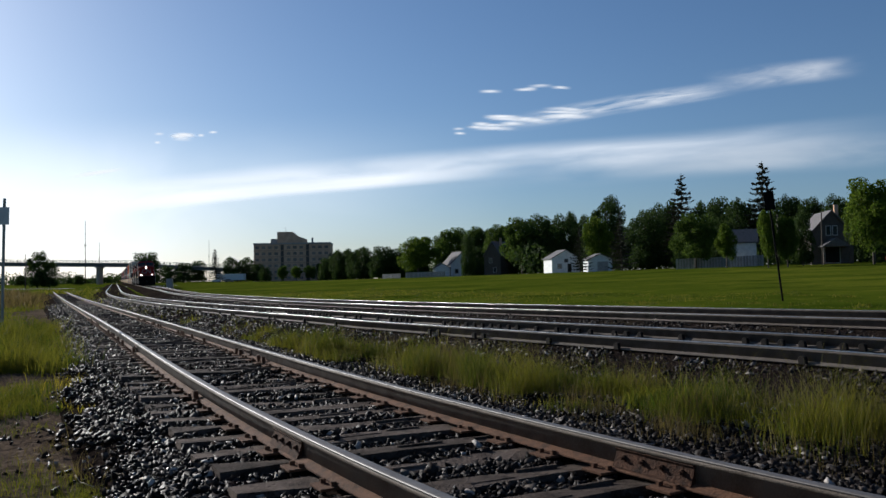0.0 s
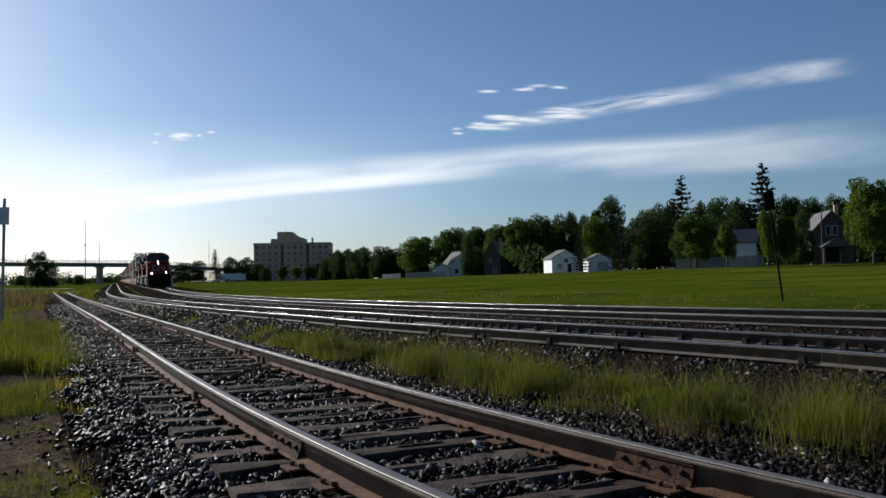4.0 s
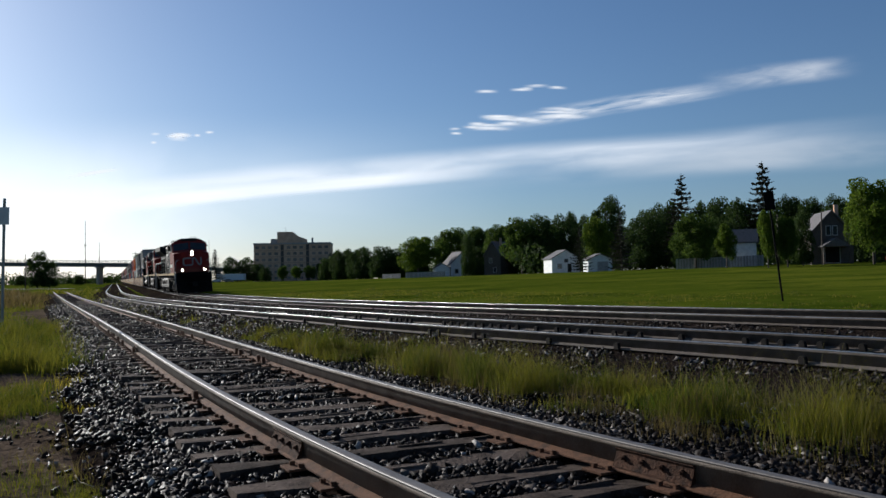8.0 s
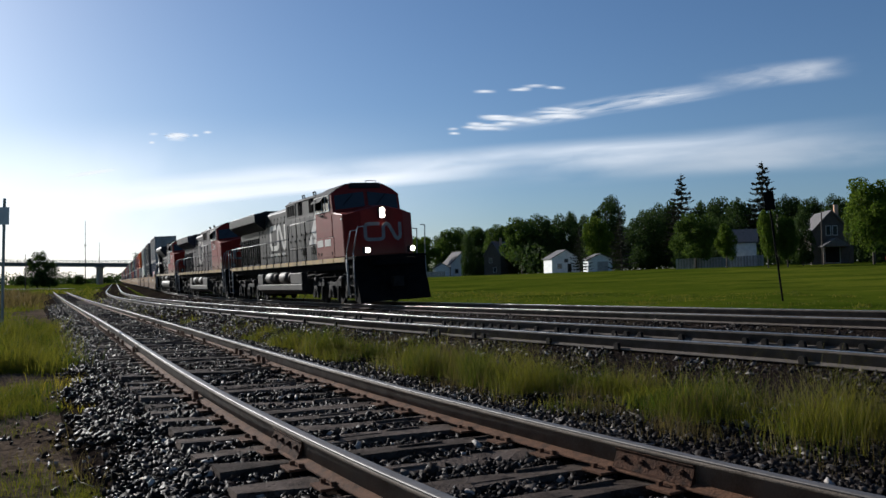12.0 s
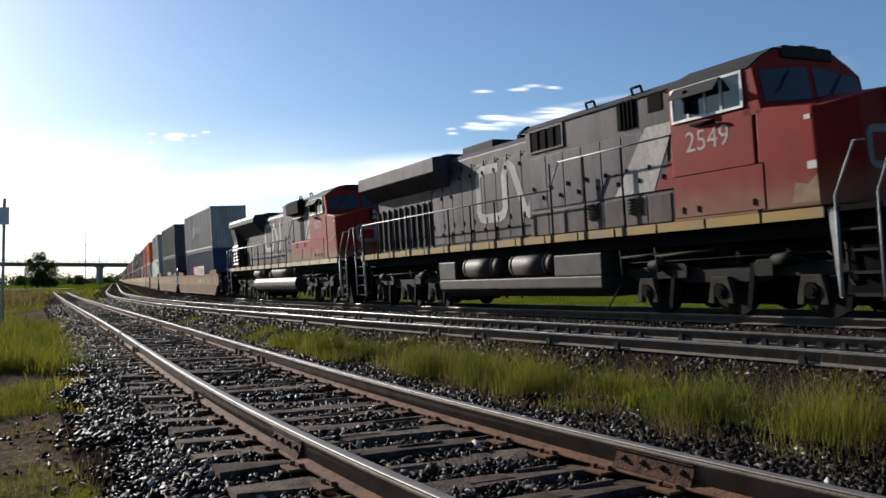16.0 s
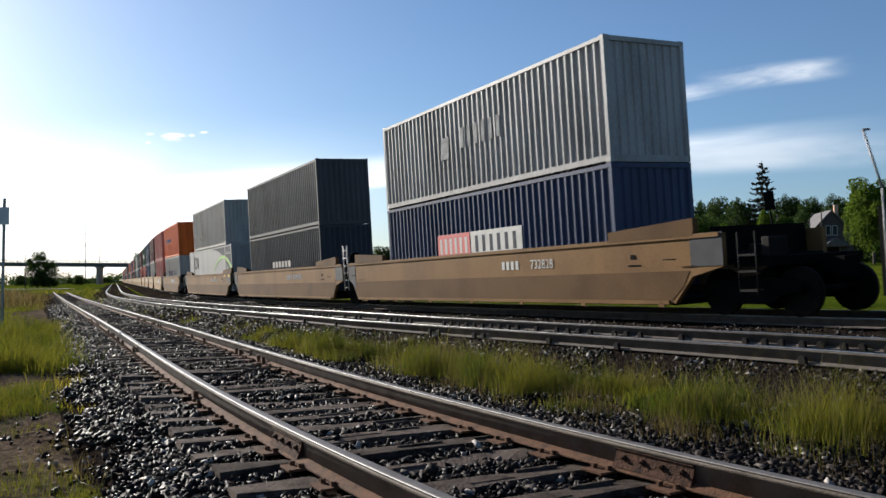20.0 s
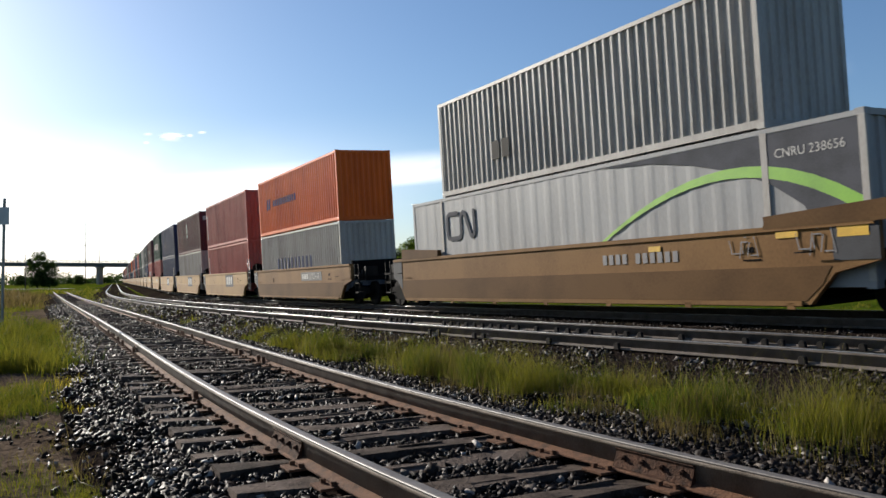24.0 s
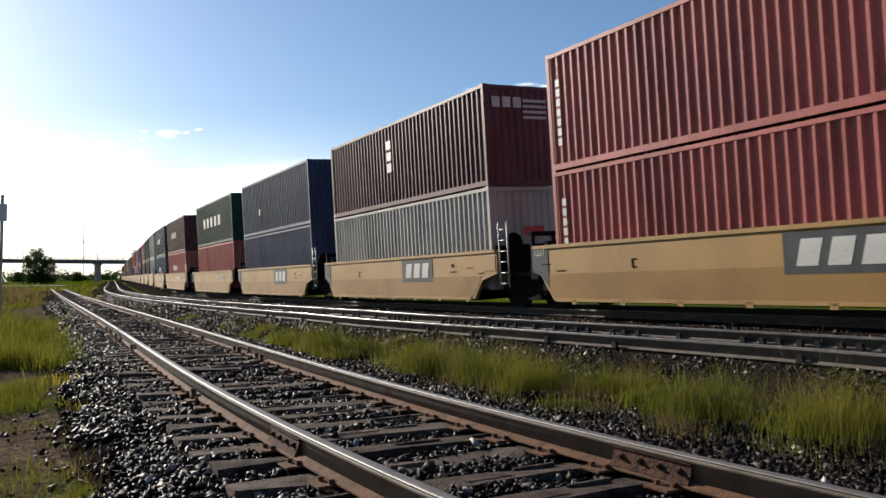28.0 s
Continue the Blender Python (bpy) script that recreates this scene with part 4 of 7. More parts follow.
RED = [material("locomotive_red_paint", (0.17, 0.0085, 0.0055), 0.5, 0.0, (0.12, 0.007, 0.005), 0.9, 0.6, 0.05, 20, spec=0.15, dust=(ROAD_DUST, 1.75, 2.7, 0.35)),
       material("dusty_red_paint", (0.19, 0.0115, 0.0075), 0.6, 0.0, (0.125, 0.0135, 0.0095), 1.4, 0.7, 0.05, 20, spec=0.1, dust=(ROAD_DUST, 1.75, 2.8, 0.75)),
       material("scuffed_red_paint", (0.215, 0.0135, 0.0075), 0.6, 0.0, (0.15, 0.0135, 0.008), 1.4, 0.7, 0.05, 20, spec=0.1, dust=(ROAD_DUST, 1.85, 2.6, 0.85))]
HOOD = [material("locomotive_black_paint", (0.013, 0.013, 0.0142), 0.5, 0.0, (0.0075, 0.0075, 0.008), 0.9, 0.7, 0.06, 20, spec=0.15, streak=0.8),
        material("dusty_black_paint", (0.062, 0.051, 0.058), 0.55, 0.0, (0.015, 0.0125, 0.014), 1.6, 0.6, 0.08, 20, spec=0.1, streak=0.8, dust=(ROAD_DUST, 1.5, 2.7, 0.4)),
        material("faded_black_paint", (0.038, 0.034, 0.037), 0.6, 0.0, (0.016, 0.0142, 0.0152), 1.8, 0.7, 0.08, 20, spec=0.15, streak=0.8, dust=(ROAD_DUST, 1.6, 2.8, 0.4))]
DOOR = [material("black_door_paint", (0.013, 0.013, 0.0142), 0.5, 0.0, (0.008, 0.008, 0.0085), 1.4, 0.7, 0.06, 20, spec=0.15, streak=0.8, random_value=0.15),
        material("dusty_door_paint", (0.078, 0.064, 0.073), 0.5, 0.0, (0.015, 0.0125, 0.014), 1.7, 0.6, 0.08, 20, spec=0.1, streak=0.85, random_value=0.3, dust=(ROAD_DUST, 1.5, 2.7, 0.4)),
        material("faded_door_paint", (0.042, 0.038, 0.041), 0.6, 0.0, (0.017, 0.015, 0.016), 1.9, 0.7, 0.08, 20, spec=0.15, streak=0.85, random_value=0.25, dust=(ROAD_DUST, 1.6, 2.8, 0.4))]
M_TANK = material("dusty_tank_steel", (0.04, 0.033, 0.028), 0.6, 0.0, (0.017, 0.0145, 0.0125), 2.5, 0.6, 0.15, 30, spec=0.2)
M_FRAME = material("pale_window_frame", (0.75, 0.73, 0.7), 0.5, 0.0, (0.3, 0.29, 0.28), 3, 0.5, 0.05, 40)
M_FADED3 = material("dust_faded_white_paint", (0.42, 0.39, 0.36), 0.7, 0.0, (0.19, 0.17, 0.165), 1.5, 0.75, 0.08, 20, spec=0.15, streak=0.5)
M_SILL_DUSTY = material("dusty_yellow_sill_paint", (0.30, 0.19, 0.05), 0.7, 0.0, (0.2, 0.15, 0.09), 1.5, 0.6, 0.08, 20, spec=0.2)
M_ROOF = material("sooty_roof_paint", (0.016, 0.0145, 0.0145), 0.8, 0.0, (0.008, 0.0075, 0.0075), 1.2, 0.7, 0.1, 20, spec=0.2)
M_WHITE = material("dusty_white_paint", (0.4675, 0.4505, 0.4165), 0.5, 0.0, (0.323, 0.306, 0.2805), 1.5, 0.6, 0.08, 20)
M_SILL_YELLOW = material("yellow_sill_paint", (0.34, 0.1997, 0.02125), 0.6, 0.0, (0.17, 0.1062, 0.0255), 1.5, 0.6, 0.08, 20)
M_SILL_TAN = material("dusty_sill_paint", (0.36, 0.26, 0.14), 0.6, 0.0, (0.22, 0.16, 0.09), 1.5, 0.6, 0.08, 20)
M_FADED2 = material("faded_white_paint", (0.17, 0.162, 0.16), 0.6, 0.0, (0.11, 0.10, 0.10), 1.6, 0.7, 0.08, 20)
M_NUMBER = material("faded_number_paint", (0.36, 0.32, 0.30), 0.7, 0.0, (0.22, 0.17, 0.155), 6, 0.7, 0.05, 30, spec=0.15)
M_DUST2 = material("worn_beige_primer", (0.24, 0.17, 0.11), 0.8, 0.0, (0.15, 0.08, 0.055), 4, 0.7, 0.05, 30, spec=0.1)
M_RAILING = material("pale_handrail", (0.2, 0.195, 0.19), 0.6, 0.0, (0.35, 0.34, 0.33), 4, 0.5, 0.05, 40)
# near-black colour that stands in for the shade inside openings and gaps
M_VOID = material("opening_shade_black", (0.004, 0.004, 0.004), 0.9, 0.0, (0.002, 0.002, 0.002), 5, 0.5, 0.1, 40, spec=0.05)
M_GLASS = bpy.data.materials.new("cab_glass")
M_GLASS.use_nodes = True
_g = M_GLASS.node_tree.nodes["Principled BSDF"]
_g.inputs["Base Color"].default_value, _g.inputs["Roughness"].default_value, _g.inputs["Metallic"].default_value = (0.02, 0.025, 0.03, 1), 0.06, 0.0
_g.inputs["Specular IOR Level"].default_value = 0.8
M_SCREEN = material("dark_windscreen_glass", (0.012, 0.014, 0.017), 0.12, 0.0, (0.008, 0.009, 0.011), 2, 0.5, 0.01, 20, spec=0.3)
M_LAMP, M_DITCH = glow("headlight_glow", (1.0, 0.86, 0.62), 45.0), glow("ditch_light_glow", (1.0, 0.84, 0.58), 45.0)


def numbers(text, size, mat, parent, m, label):
    """Painted figures, in the built-in font, as a thin mesh."""
    cu = bpy.data.curves.new("figures", "FONT")
    cu.body, cu.size, cu.extrude, cu.align_x, cu.resolution_u = text, size, 0.002, "CENTER", 3
    ob = bpy.data.objects.new("figures", cu)
    me = bpy.data.meshes.new_from_object(ob)
    bpy.data.objects.remove(ob)
    me.materials.append(mat)
    o = part("painted_number", me, None, parent, label)
    o.matrix_basis = m
    return o


def bars(name, rects, mat, parent, y, thick=0.004, label=""):
    """Plain painted bars on a side wall: (x0, x1, z0, z1, slant) each."""
    for x0, x1, z0, z1, k in rects:
        key = ("bar", name, mat.name, round(x1 - x0, 3), round(z1 - z0, 3), k, thick)
        o = part(name, shared(key, lambda bm: prism(bm, [(0, 0), (x1 - x0, 0), (x1 - x0 + k, z1 - z0), (k, z1 - z0)], 0, thick, "y"), mat), None, parent, label)
        o.location = (x0, y, z0)


def loco_bogie(parent, x, style):
    """A three-axle bogie: long frame, a pedestal box on each axle end, springs and brake cylinders."""
    emd = style == 2

    def frame_b(bm):
        for y in (-1.14, 1.0):
            if emd:  # a cast frame that dips between the axles
                prism(bm, [(-2.7, 0.78), (-2.3, 0.62), (-1.5, 0.86), (-0.5, 0.86), (0.0, 0.66), (0.5, 0.86), (1.5, 0.86), (2.3, 0.62), (2.7, 0.78), (2.75, 1.0), (1.9, 1.1), (1.3, 1.02), (0.4, 1.12), (-0.4, 1.12), (-1.3, 1.02), (-1.9, 1.1), (-2.75, 1.0)], y, y + 0.14, "y", 0.02)
            else:
                prism(bm, [(-2.75, 0.82), (-2.4, 0.72), (-1.35, 0.76), (-0.9, 0.66), (0.9, 0.66), (1.35, 0.76), (2.4, 0.72), (2.75, 0.82), (2.75, 0.98), (1.6, 1.04), (0.6, 0.94), (-0.6, 0.94), (-1.6, 1.04), (-2.75, 0.98)], y, y + 0.14, "y", 0.02)
        for dx in (-2.3, 0, 2.3):
            box(bm, dx - 0.2, dx + 0.2, -1.0, 1.0, 0.6, 0.8)
    dusty = M_GRIME if style == 0 else M_DUST
    b = part("bogie", shared(("loco_bogie", style), frame_b, M_DUST if emd else M_GRIME), None, parent, "grimy three-axle bogie")
    b.location = (x, 0, 0)
    wm = shared(("loco_wheel",), lambda bm: (rod(bm, (0, -0.82, 0), (0, -0.69, 0), 0.533, 28), rod(bm, (0, 0.69, 0), (0, 0.82, 0), 0.533, 28), rod(bm, (0, -0.72, 0), (0, 0.72, 0), 0.1, 8)), M_WHEEL)
    if emd:
        jb = shared(("axle_box",), lambda bm: (box(bm, -0.2, 0.2, -0.05, 0.05, 0.36, 0.72, 0.03), box(bm, -0.34, -0.24, -0.04, 0.04, 0.3, 0.7, 0.02), box(bm, 0.24, 0.34, -0.04, 0.04, 0.3, 0.7, 0.02)), M_GRIME)
    else:
        jb = shared(("journal_box", style), lambda bm: (prism(bm, [(-0.32, 0.26), (-0.17, 0.26), (-0.15, 0.56), (-0.08, 0.64), (0.08, 0.64), (0.15, 0.56), (0.17, 0.26), (0.32, 0.26), (0.3, 0.4), (0.2, 0.78), (-0.2, 0.78), (-0.3, 0.4)], -0.06, 0.06, "y", 0.015)), dusty)
    cap = shared(("bearing_cap",), lambda bm: (rod(bm, (0, -0.02, 0), (0, 0.04, 0), 0.14, 14), rod(bm, (0, 0.03, 0), (0, 0.06, 0), 0.07, 10)), M_BLACK)

    def coil(bm):
        rings = []
        for q in range(13):
            rad = 0.10 if q % 2 else 0.07
            rings.append([bm.verts.new((rad * math.cos(u * 0.6283), rad * math.sin(u * 0.6283), q * 0.02)) for u in range(10)])
        for lo, hi in zip(rings, rings[1:]):
            for u in range(10):
                bm.faces.new((lo[u], lo[(u + 1) % 10], hi[(u + 1) % 10], hi[u]))
    spring = shared(("spring",), coil, M_GRIME)
    cyl = shared(("brake_cylinder", emd), lambda bm: (rod(bm, (-0.25, 0, 0), (0.18, 0, 0.05), 0.12 if emd else 0.1, 14), rod(bm, (0.18, 0, 0.05), (0.5, 0, -0.08), 0.03, 6), rod(bm, (-0.3, 0, 0), (-0.25, 0, 0), 0.08, 10)), M_DUST if emd else M_GRIME)
    # the blocks' darker steel paints in the shade below the walkway
    block = shared(("equalising_block", style), lambda bm: prism(bm, [(-0.2, 0.76), (0.2, 0.76), (0.22, 1.0), (0.14, 1.08), (-0.14, 1.08), (-0.22, 1.0)], -0.05, 0.05, "y", 0.02), M_GRIME)
    pipe = shared(("brake_pipe",), lambda bm: [rod(bm, p, q, 0.018, 6) for p, q in (((-2.5, 0, 1.13), (2.4, 0, 1.16)), ((-2.5, 0, 1.13), (-2.62, 0, 1.3)), ((2.4, 0, 1.16), (2.55, 0, 1.05)))], M_DUST)
    hanger = shared(("brake_hanger",), lambda bm: prism(bm, [(-0.05, 0.18), (0.05, 0.15), (0.22, 1.02), (0.10, 1.05)], -0.03, 0.03, "y"), M_BLACK)
    sand = shared(("sand_pipe",), lambda bm: [rod(bm, p, q, 0.022, 6) for p, q in (((0, 0, 1.3), (0.05, 0, 0.7)), ((0.05, 0, 0.7), (0.22, 0.35, 0.12)))], M_DUST)
    motor = shared(("traction_motor",), lambda bm: (box(bm, -0.5, 0.45, -0.64, 0.64, 0.2, 0.95, 0.08), box(bm, -0.75, 0.75, -0.98, 0.98, 0.66, 1.02)), M_BLACK)
    part("bolster", shared(("bolster",), lambda bm: box(bm, -2.6, 2.6, -0.95, 0.95, 1.0, 1.42), M_BLACK), None, b)
    for dx in (-2.03, 0.0, 2.03):
        part("traction_motor", motor, None, b).location = (dx + 0.75, 0, 0)
        WHEELS.append(part("wheel_set", wm, None, b))
        WHEELS[-1].location = (dx, 0, 0.533)
        for k in (-1, 1):
            j = part("journal_box", jb, None, b, "dust-covered axle pedestal" if style else "")
            j.location = (dx, k * 1.2, 0)
            part("bearing_cap", cap, None, j).matrix_basis = pose(0, k * 0.05, 0.5, 0, 0, 0 if k > 0 else 180)
            part("spring", spring, None, b).location = (dx + 0.45 * (1 if dx <= 0 else -1), k * 1.13, 1.02)
            part("brake_hanger", hanger, None, b).matrix_basis = pose(dx + 0.62, k * 1.17, 0, 0, 0, 0)
    for k in (-1, 1):
        part("brake_pipe", pipe, None, b).location = (0, k * 1.27, 0)
        for dx in (-1.05, 1.05):
            part("equalising_block", block, None, b).location = (dx, k * 1.2, 0)
            part("brake_cylinder", cyl, None, b).location = (dx * 1.5, k * 1.26, 1.06)
        for dx, turn in ((-2.75, 180), (2.72, 0)):
            part("sand_pipe", sand, None, b).matrix_basis = pose(dx, k * 1.25, 0, 0, 0, turn)


WHEELS = []


def ribbon(bm, pts, width, y0, y1, axis="y"):
    """A painted band of even width along a bent line, as a thin slab."""
    left, right = [], []
    for i, (a, b) in enumerate(pts):
        p, q = pts[max(i - 1, 0)], pts[min(i + 1, len(pts) - 1)]
        d = Vector((q[0] - p[0], q[1] - p[1])).normalized()
        n = Vector((-d.y, d.x)) * width / 2
        if 0 < i < len(pts) - 1:
            e = Vector((a - p[0], b - p[1])).normalized()
            n *= 1 / max(0.7, math.sqrt(max(0.01, (1 + e.dot(Vector((q[0] - a, q[1] - b)).normalized())) / 2)))
        left.append((a + n.x, b + n.y))
        right.append((a - n.x, b - n.y))

    def at(p, c):
        return (p[0], c, p[1]) if axis == "y" else (c, p[0], p[1])
    rows = [[bm.verts.new(at(p, c)) for p in side] for side in (left, right) for c in (y0, y1)]
    fs = []
    for i in range(len(pts) - 1):
        for a, b in ((0, 1), (1, 3), (3, 2), (2, 0)):
            fs.append(bm.faces.new((rows[a][i], rows[a][i + 1], rows[b][i + 1], rows[b][i])))
    for i in (0, -1):
        fs.append(bm.faces.new((rows[0][i], rows[1][i], rows[3][i], rows[2][i])))
    bmesh.ops.recalc_face_normals(bm, faces=fs)


def emblem_line(x0, z0, w, h):
    """The bent band of the side emblem in a box w by h."""
    pts = ((0.43, 0.94), (0.14, 0.94), (0.08, 0.9), (0.05, 0.82), (0.05, 0.2), (0.08, 0.1), (0.14, 0.06), (0.42, 0.06), (0.49, 0.11), (0.52, 0.22), (0.52, 0.76), (0.55, 0.88),
           (0.61, 0.94), (0.67, 0.86), (0.84, 0.12), (0.89, 0.06), (0.94, 0.14), (0.96, 0.3), (0.96, 1.0))
    return [(x0 + w * a, z0 + h * b) for a, b in pts]


def nose_build(bm, x_back, x_side, x_front):
    """The wide low nose: a peaked top, chamfered corners and a flat front."""
    plan = [(x_back, -1.5, 3.77), (x_side - 0.06, -1.5, 3.6), (x_side + 0.05, -1.43, 3.58), (x_front, -0.9, 3.71), (x_front, 0.0, 3.9), (x_front, 0.9, 3.71), (x_side + 0.05, 1.43, 3.58), (x_side - 0.06, 1.5, 3.6), (x_back, 1.5, 3.77)]
    lo = [bm.verts.new((x, y, 1.92)) for x, y, z in plan]
    hi = [bm.verts.new((x - (0.06 if x > x_back else 0), y, z)) for x, y, z in plan]
    ridge = bm.verts.new((x_back, 0, 4.02))
    fs = [bm.faces.new(lo)]
    fs += [bm.faces.new((lo[i], lo[i + 1], hi[i + 1], hi[i])) for i in range(len(plan) - 1)]
    fs += [bm.faces.new((hi[i], hi[i + 1], ridge)) for i in range(len(plan) - 1)]
    fs.append(bm.faces.new((lo[-1], lo[0], hi[0], ridge, hi[-1])))
    bmesh.ops.recalc_face_normals(bm, faces=fs)
    hard = [e for e in bm.edges if len(e.link_faces) == 2 and e.calc_face_angle(0) > 0.25]
    bmesh.ops.bevel(bm, geom=hard, offset=0.035, segments=2, affect="EDGES", profile=0.5)


def band(k, y, thick):
    """The two depths of a thin thing that stands off a side at y."""
    return (y, y + thick) if k > 0 else (-y - thick, -y)


def loco(style):
    """A six-axle diesel. style 0 and 1: high radiator wings; 2: the sloped wings and rounder tank of the last one."""
    thing = empty("diesel_locomotive")
    words = ("clean black locomotive with a red nose and lit headlights", "dusty red and grey locomotive coupled behind the first one", "dusty red and grey locomotive with a scraped nose coupled third")
    tagged(thing, words[style], "locomotive", group="locomotives of the train")
    emd = style == 2
    hood, red = HOOD[style], RED[style]
    P = lambda name, bm, mat, label="", under=None: part(name, bm, mat, under or thing, label)
    cab0, cab1, side, front = (5.8, 8.1, 9.2, 9.6) if emd else (6.2, 8.35, 9.57, 9.95)
    # underframe, walkway and its painted edge
    P("underframe", made(prism, [(-10.5, 1.42), (10.4, 1.42), (10.4, 1.8), (-10.5, 1.8)], -1.3, 1.3), M_BLACK, "black underframe")
    P("walkway", made(box, -10.6, front + 0.7, -1.52, 1.52, 1.8, 1.88), M_BLACK)
    for k in (-1, 1):
        y0, y1 = band(k, 1.525, 0.02)
        for i in range(15):
            x0 = -10.0 + i * 1.31
            P("sill_panel", made(box, x0, min(x0 + 1.25, side), y0, y1, 1.72, 1.90), (M_SILL_YELLOW, M_SILL_DUSTY, M_SILL_TAN)[style], "painted edge panel of the walkway")
    # hood, equipment cab and radiators
    top = 4.42 if emd else 4.62
    P("engine_hood", made(prism, [(-0.95, 1.88), (0.95, 1.88), (0.95, top - 0.12), (0.75, top + 0.06), (-0.75, top + 0.06), (-0.95, top - 0.12)], -5.2, 0.54, "x", 0.03), hood, "long engine hood")
    P("equipment_cab", made(prism, [(-1.1, 1.88), (1.1, 1.88), (1.1, 4.7), (0.9, 4.86), (-0.9, 4.86), (-1.1, 4.7)], 0.54, cab0, "x", 0.03), hood, "taller equipment cab behind the crew cab")
    if emd:
        P("radiator_hood", made(prism, [(-0.95, 1.88), (0.95, 1.88), (0.95, 4.4), (-0.95, 4.4)], -8.6, -5.2, "x", 0.02), hood, "radiator hood")
        P("radiator_end", made(prism, [(-1.28, 1.88), (1.28, 1.88), (1.28, 3.5), (1.46, 4.35), (-1.46, 4.35), (-1.28, 3.5)], -9.6, -8.62, "x", 0.02), hood, "louvred rear end of the radiator hood")
        P("radiator_wing", made(prism, [(-0.95, 3.62), (-1.5, 4.3), (-1.5, 4.52), (-1.36, 4.68), (-0.6, 4.74), (0.6, 4.74), (1.36, 4.68), (1.5, 4.52), (1.5, 4.3), (0.95, 3.62)], -9.75, -3.85, "x", 0.02), hood, "overhanging radiator wings")
        P("radiator_grille", made(box, -9.5, -4.2, -0.62, 0.62, 4.745, 4.8), M_VOID)
    else:
        P("radiator_hood", made(prism, [(-0.96, 1.88), (0.96, 1.88), (0.96, 4.5), (-0.96, 4.5)], -9.4, -5.2, "x", 0.02), hood, "radiator hood")
        P("radiator_wing", made(prism, [(-0.96, 3.8), (-1.5, 4.25), (-1.5, 4.7), (-0.85, 4.8), (0.85, 4.8), (1.5, 4.7), (1.5, 4.25), (0.96, 3.8)], -9.95, -3.95, "x", 0.02), hood, "overhanging radiator wings")
        P("radiator_grille", made(box, -9.6, -4.3, -0.8, 0.8, 4.805, 4.86), M_VOID)
    latch = mesh_of("latch", made(box, 0, 0.045, -0.03, 0, 0, 0.10), M_BLACK)
    strip = mesh_of("hinge", made(box, 0, 0.03, -0.02, 0, 0, 0.14), M_BLACK)
    r = random.Random(40 + style)
    for turn, k in ((0, -1), (180, 1)):
        def put(name, me, x, y, w, label="", z=0.0):
            o = part(name, me, None, thing, label)
            o.matrix_basis = pose(x + (w if k > 0 else 0), k * y, z, 0, 0, turn)
            return o
        # tall doors, uneven in width, each with hinges and latches
        x = -7.6 if emd else -5.1
        while x < 0.25:
            w = r.choice((0.52, 0.62, 0.62, 0.7))
            high = (3.32 if emd else 3.7) if x < -3.9 else 4.12 if emd else 4.2
            door = put("hood_door", mesh_of("hood_door", made(box, 0, w - 0.025, -0.02, 0.0, 2.0, high, 0.008), DOOR[style]), x, 0.952, w - 0.025)
            for z in (2.25, high - 0.3):
                part("latch", latch, None, door).location = (w - 0.12, -0.02, z)
                part("hinge", strip, None, door).location = (0.02, -0.02, z + 0.25)
            x += w
        x = 0.7 if not emd else 0.75
        while x < cab0 - 0.75:
            w = 0.72
            if not (emd and 2.7 < x + w):
                door = put("cab_door", mesh_of("cab_door", made(box, 0, w - 0.03, -0.018, 0.0, 2.62, 3.95, 0.008), DOOR[style]), x, 1.102, w - 0.03)
                part("latch", latch, None, door).location = (0.1, -0.02, 3.1)
                part("latch", latch, None, door).location = (0.5, -0.02, 2.85)
                low = put("lower_panel", mesh_of("lower_panel", made(box, 0, w - 0.03, -0.018, 0.0, 1.95, 2.55, 0.008), DOOR[style]), x, 1.102, w - 0.03)
                if not emd and (2.3 < x < 2.9 or 3.7 < x < 4.4):
                    for i in range(5):
                        part("louvre", shared(("louvre",), lambda bm: prism(bm, [(-0.05, 0.0), (0.0, 0.045), (0.0, 0.0)], 0, 0.42, "x"), M_VOID), None, low).location = (0.12, -0.018, 2.2 + i * 0.075)
            x += w
        if emd:
            # slanted louvres at the rear, round opening, deep box and red lower lockers
            # pale paint on the slats stands in for sunlight on them
            for i in range(6):
                lv = put("louvre", shared(("end_louvre",), lambda bm: prism(bm, [(-0.14, 0.02), (0.0, 0.17), (0.0, 0.12), (-0.12, 0.0)], 0, 1.0, "x"), M_FADED2), -9.4, 1.28, 1.0, "slanted louvre, its sunlit look painted pale", 2.08 + i * 0.2)
            # a flat black panel paints the hole's inner shade
            hole = put("opening", mesh_of("opening", made(box, 0, 0.85, -0.01, 0, 2.0, 3.5), M_VOID), -8.56, 0.952, 0.85, "black panel painted for the shade in an opening, with a round pipe")
            def ring(bm):
                n, pts = 18, []
                for i in range(n):
                    a = 2 * math.pi * i / n
                    pts.append([bm.verts.new((0.42 + math.cos(a) * rr, yy, 3.05 + math.sin(a) * rr * 1.25)) for rr, yy in ((0.26, -0.05), (0.31, -0.05), (0.31, -0.01), (0.26, -0.01))])
                for i in range(n):
                    for j in range(4):
                        bm.faces.new((pts[i][j], pts[(i + 1) % n][j], pts[(i + 1) % n][(j + 1) % 4], pts[i][(j + 1) % 4]))
            part("pipe_ring", shared(("pipe_ring",), ring, M_DUST), None, hole)
            put("brake_intake", mesh_of("brake_intake", made(prism, [(-0.3, 4.15), (-0.3, 4.7), (0.0, 4.82), (0.0, 4.1)], 0, 1.85, "x", 0.01), M_VOID), 2.05, 1.1, 1.85, "dark dynamic brake intake")
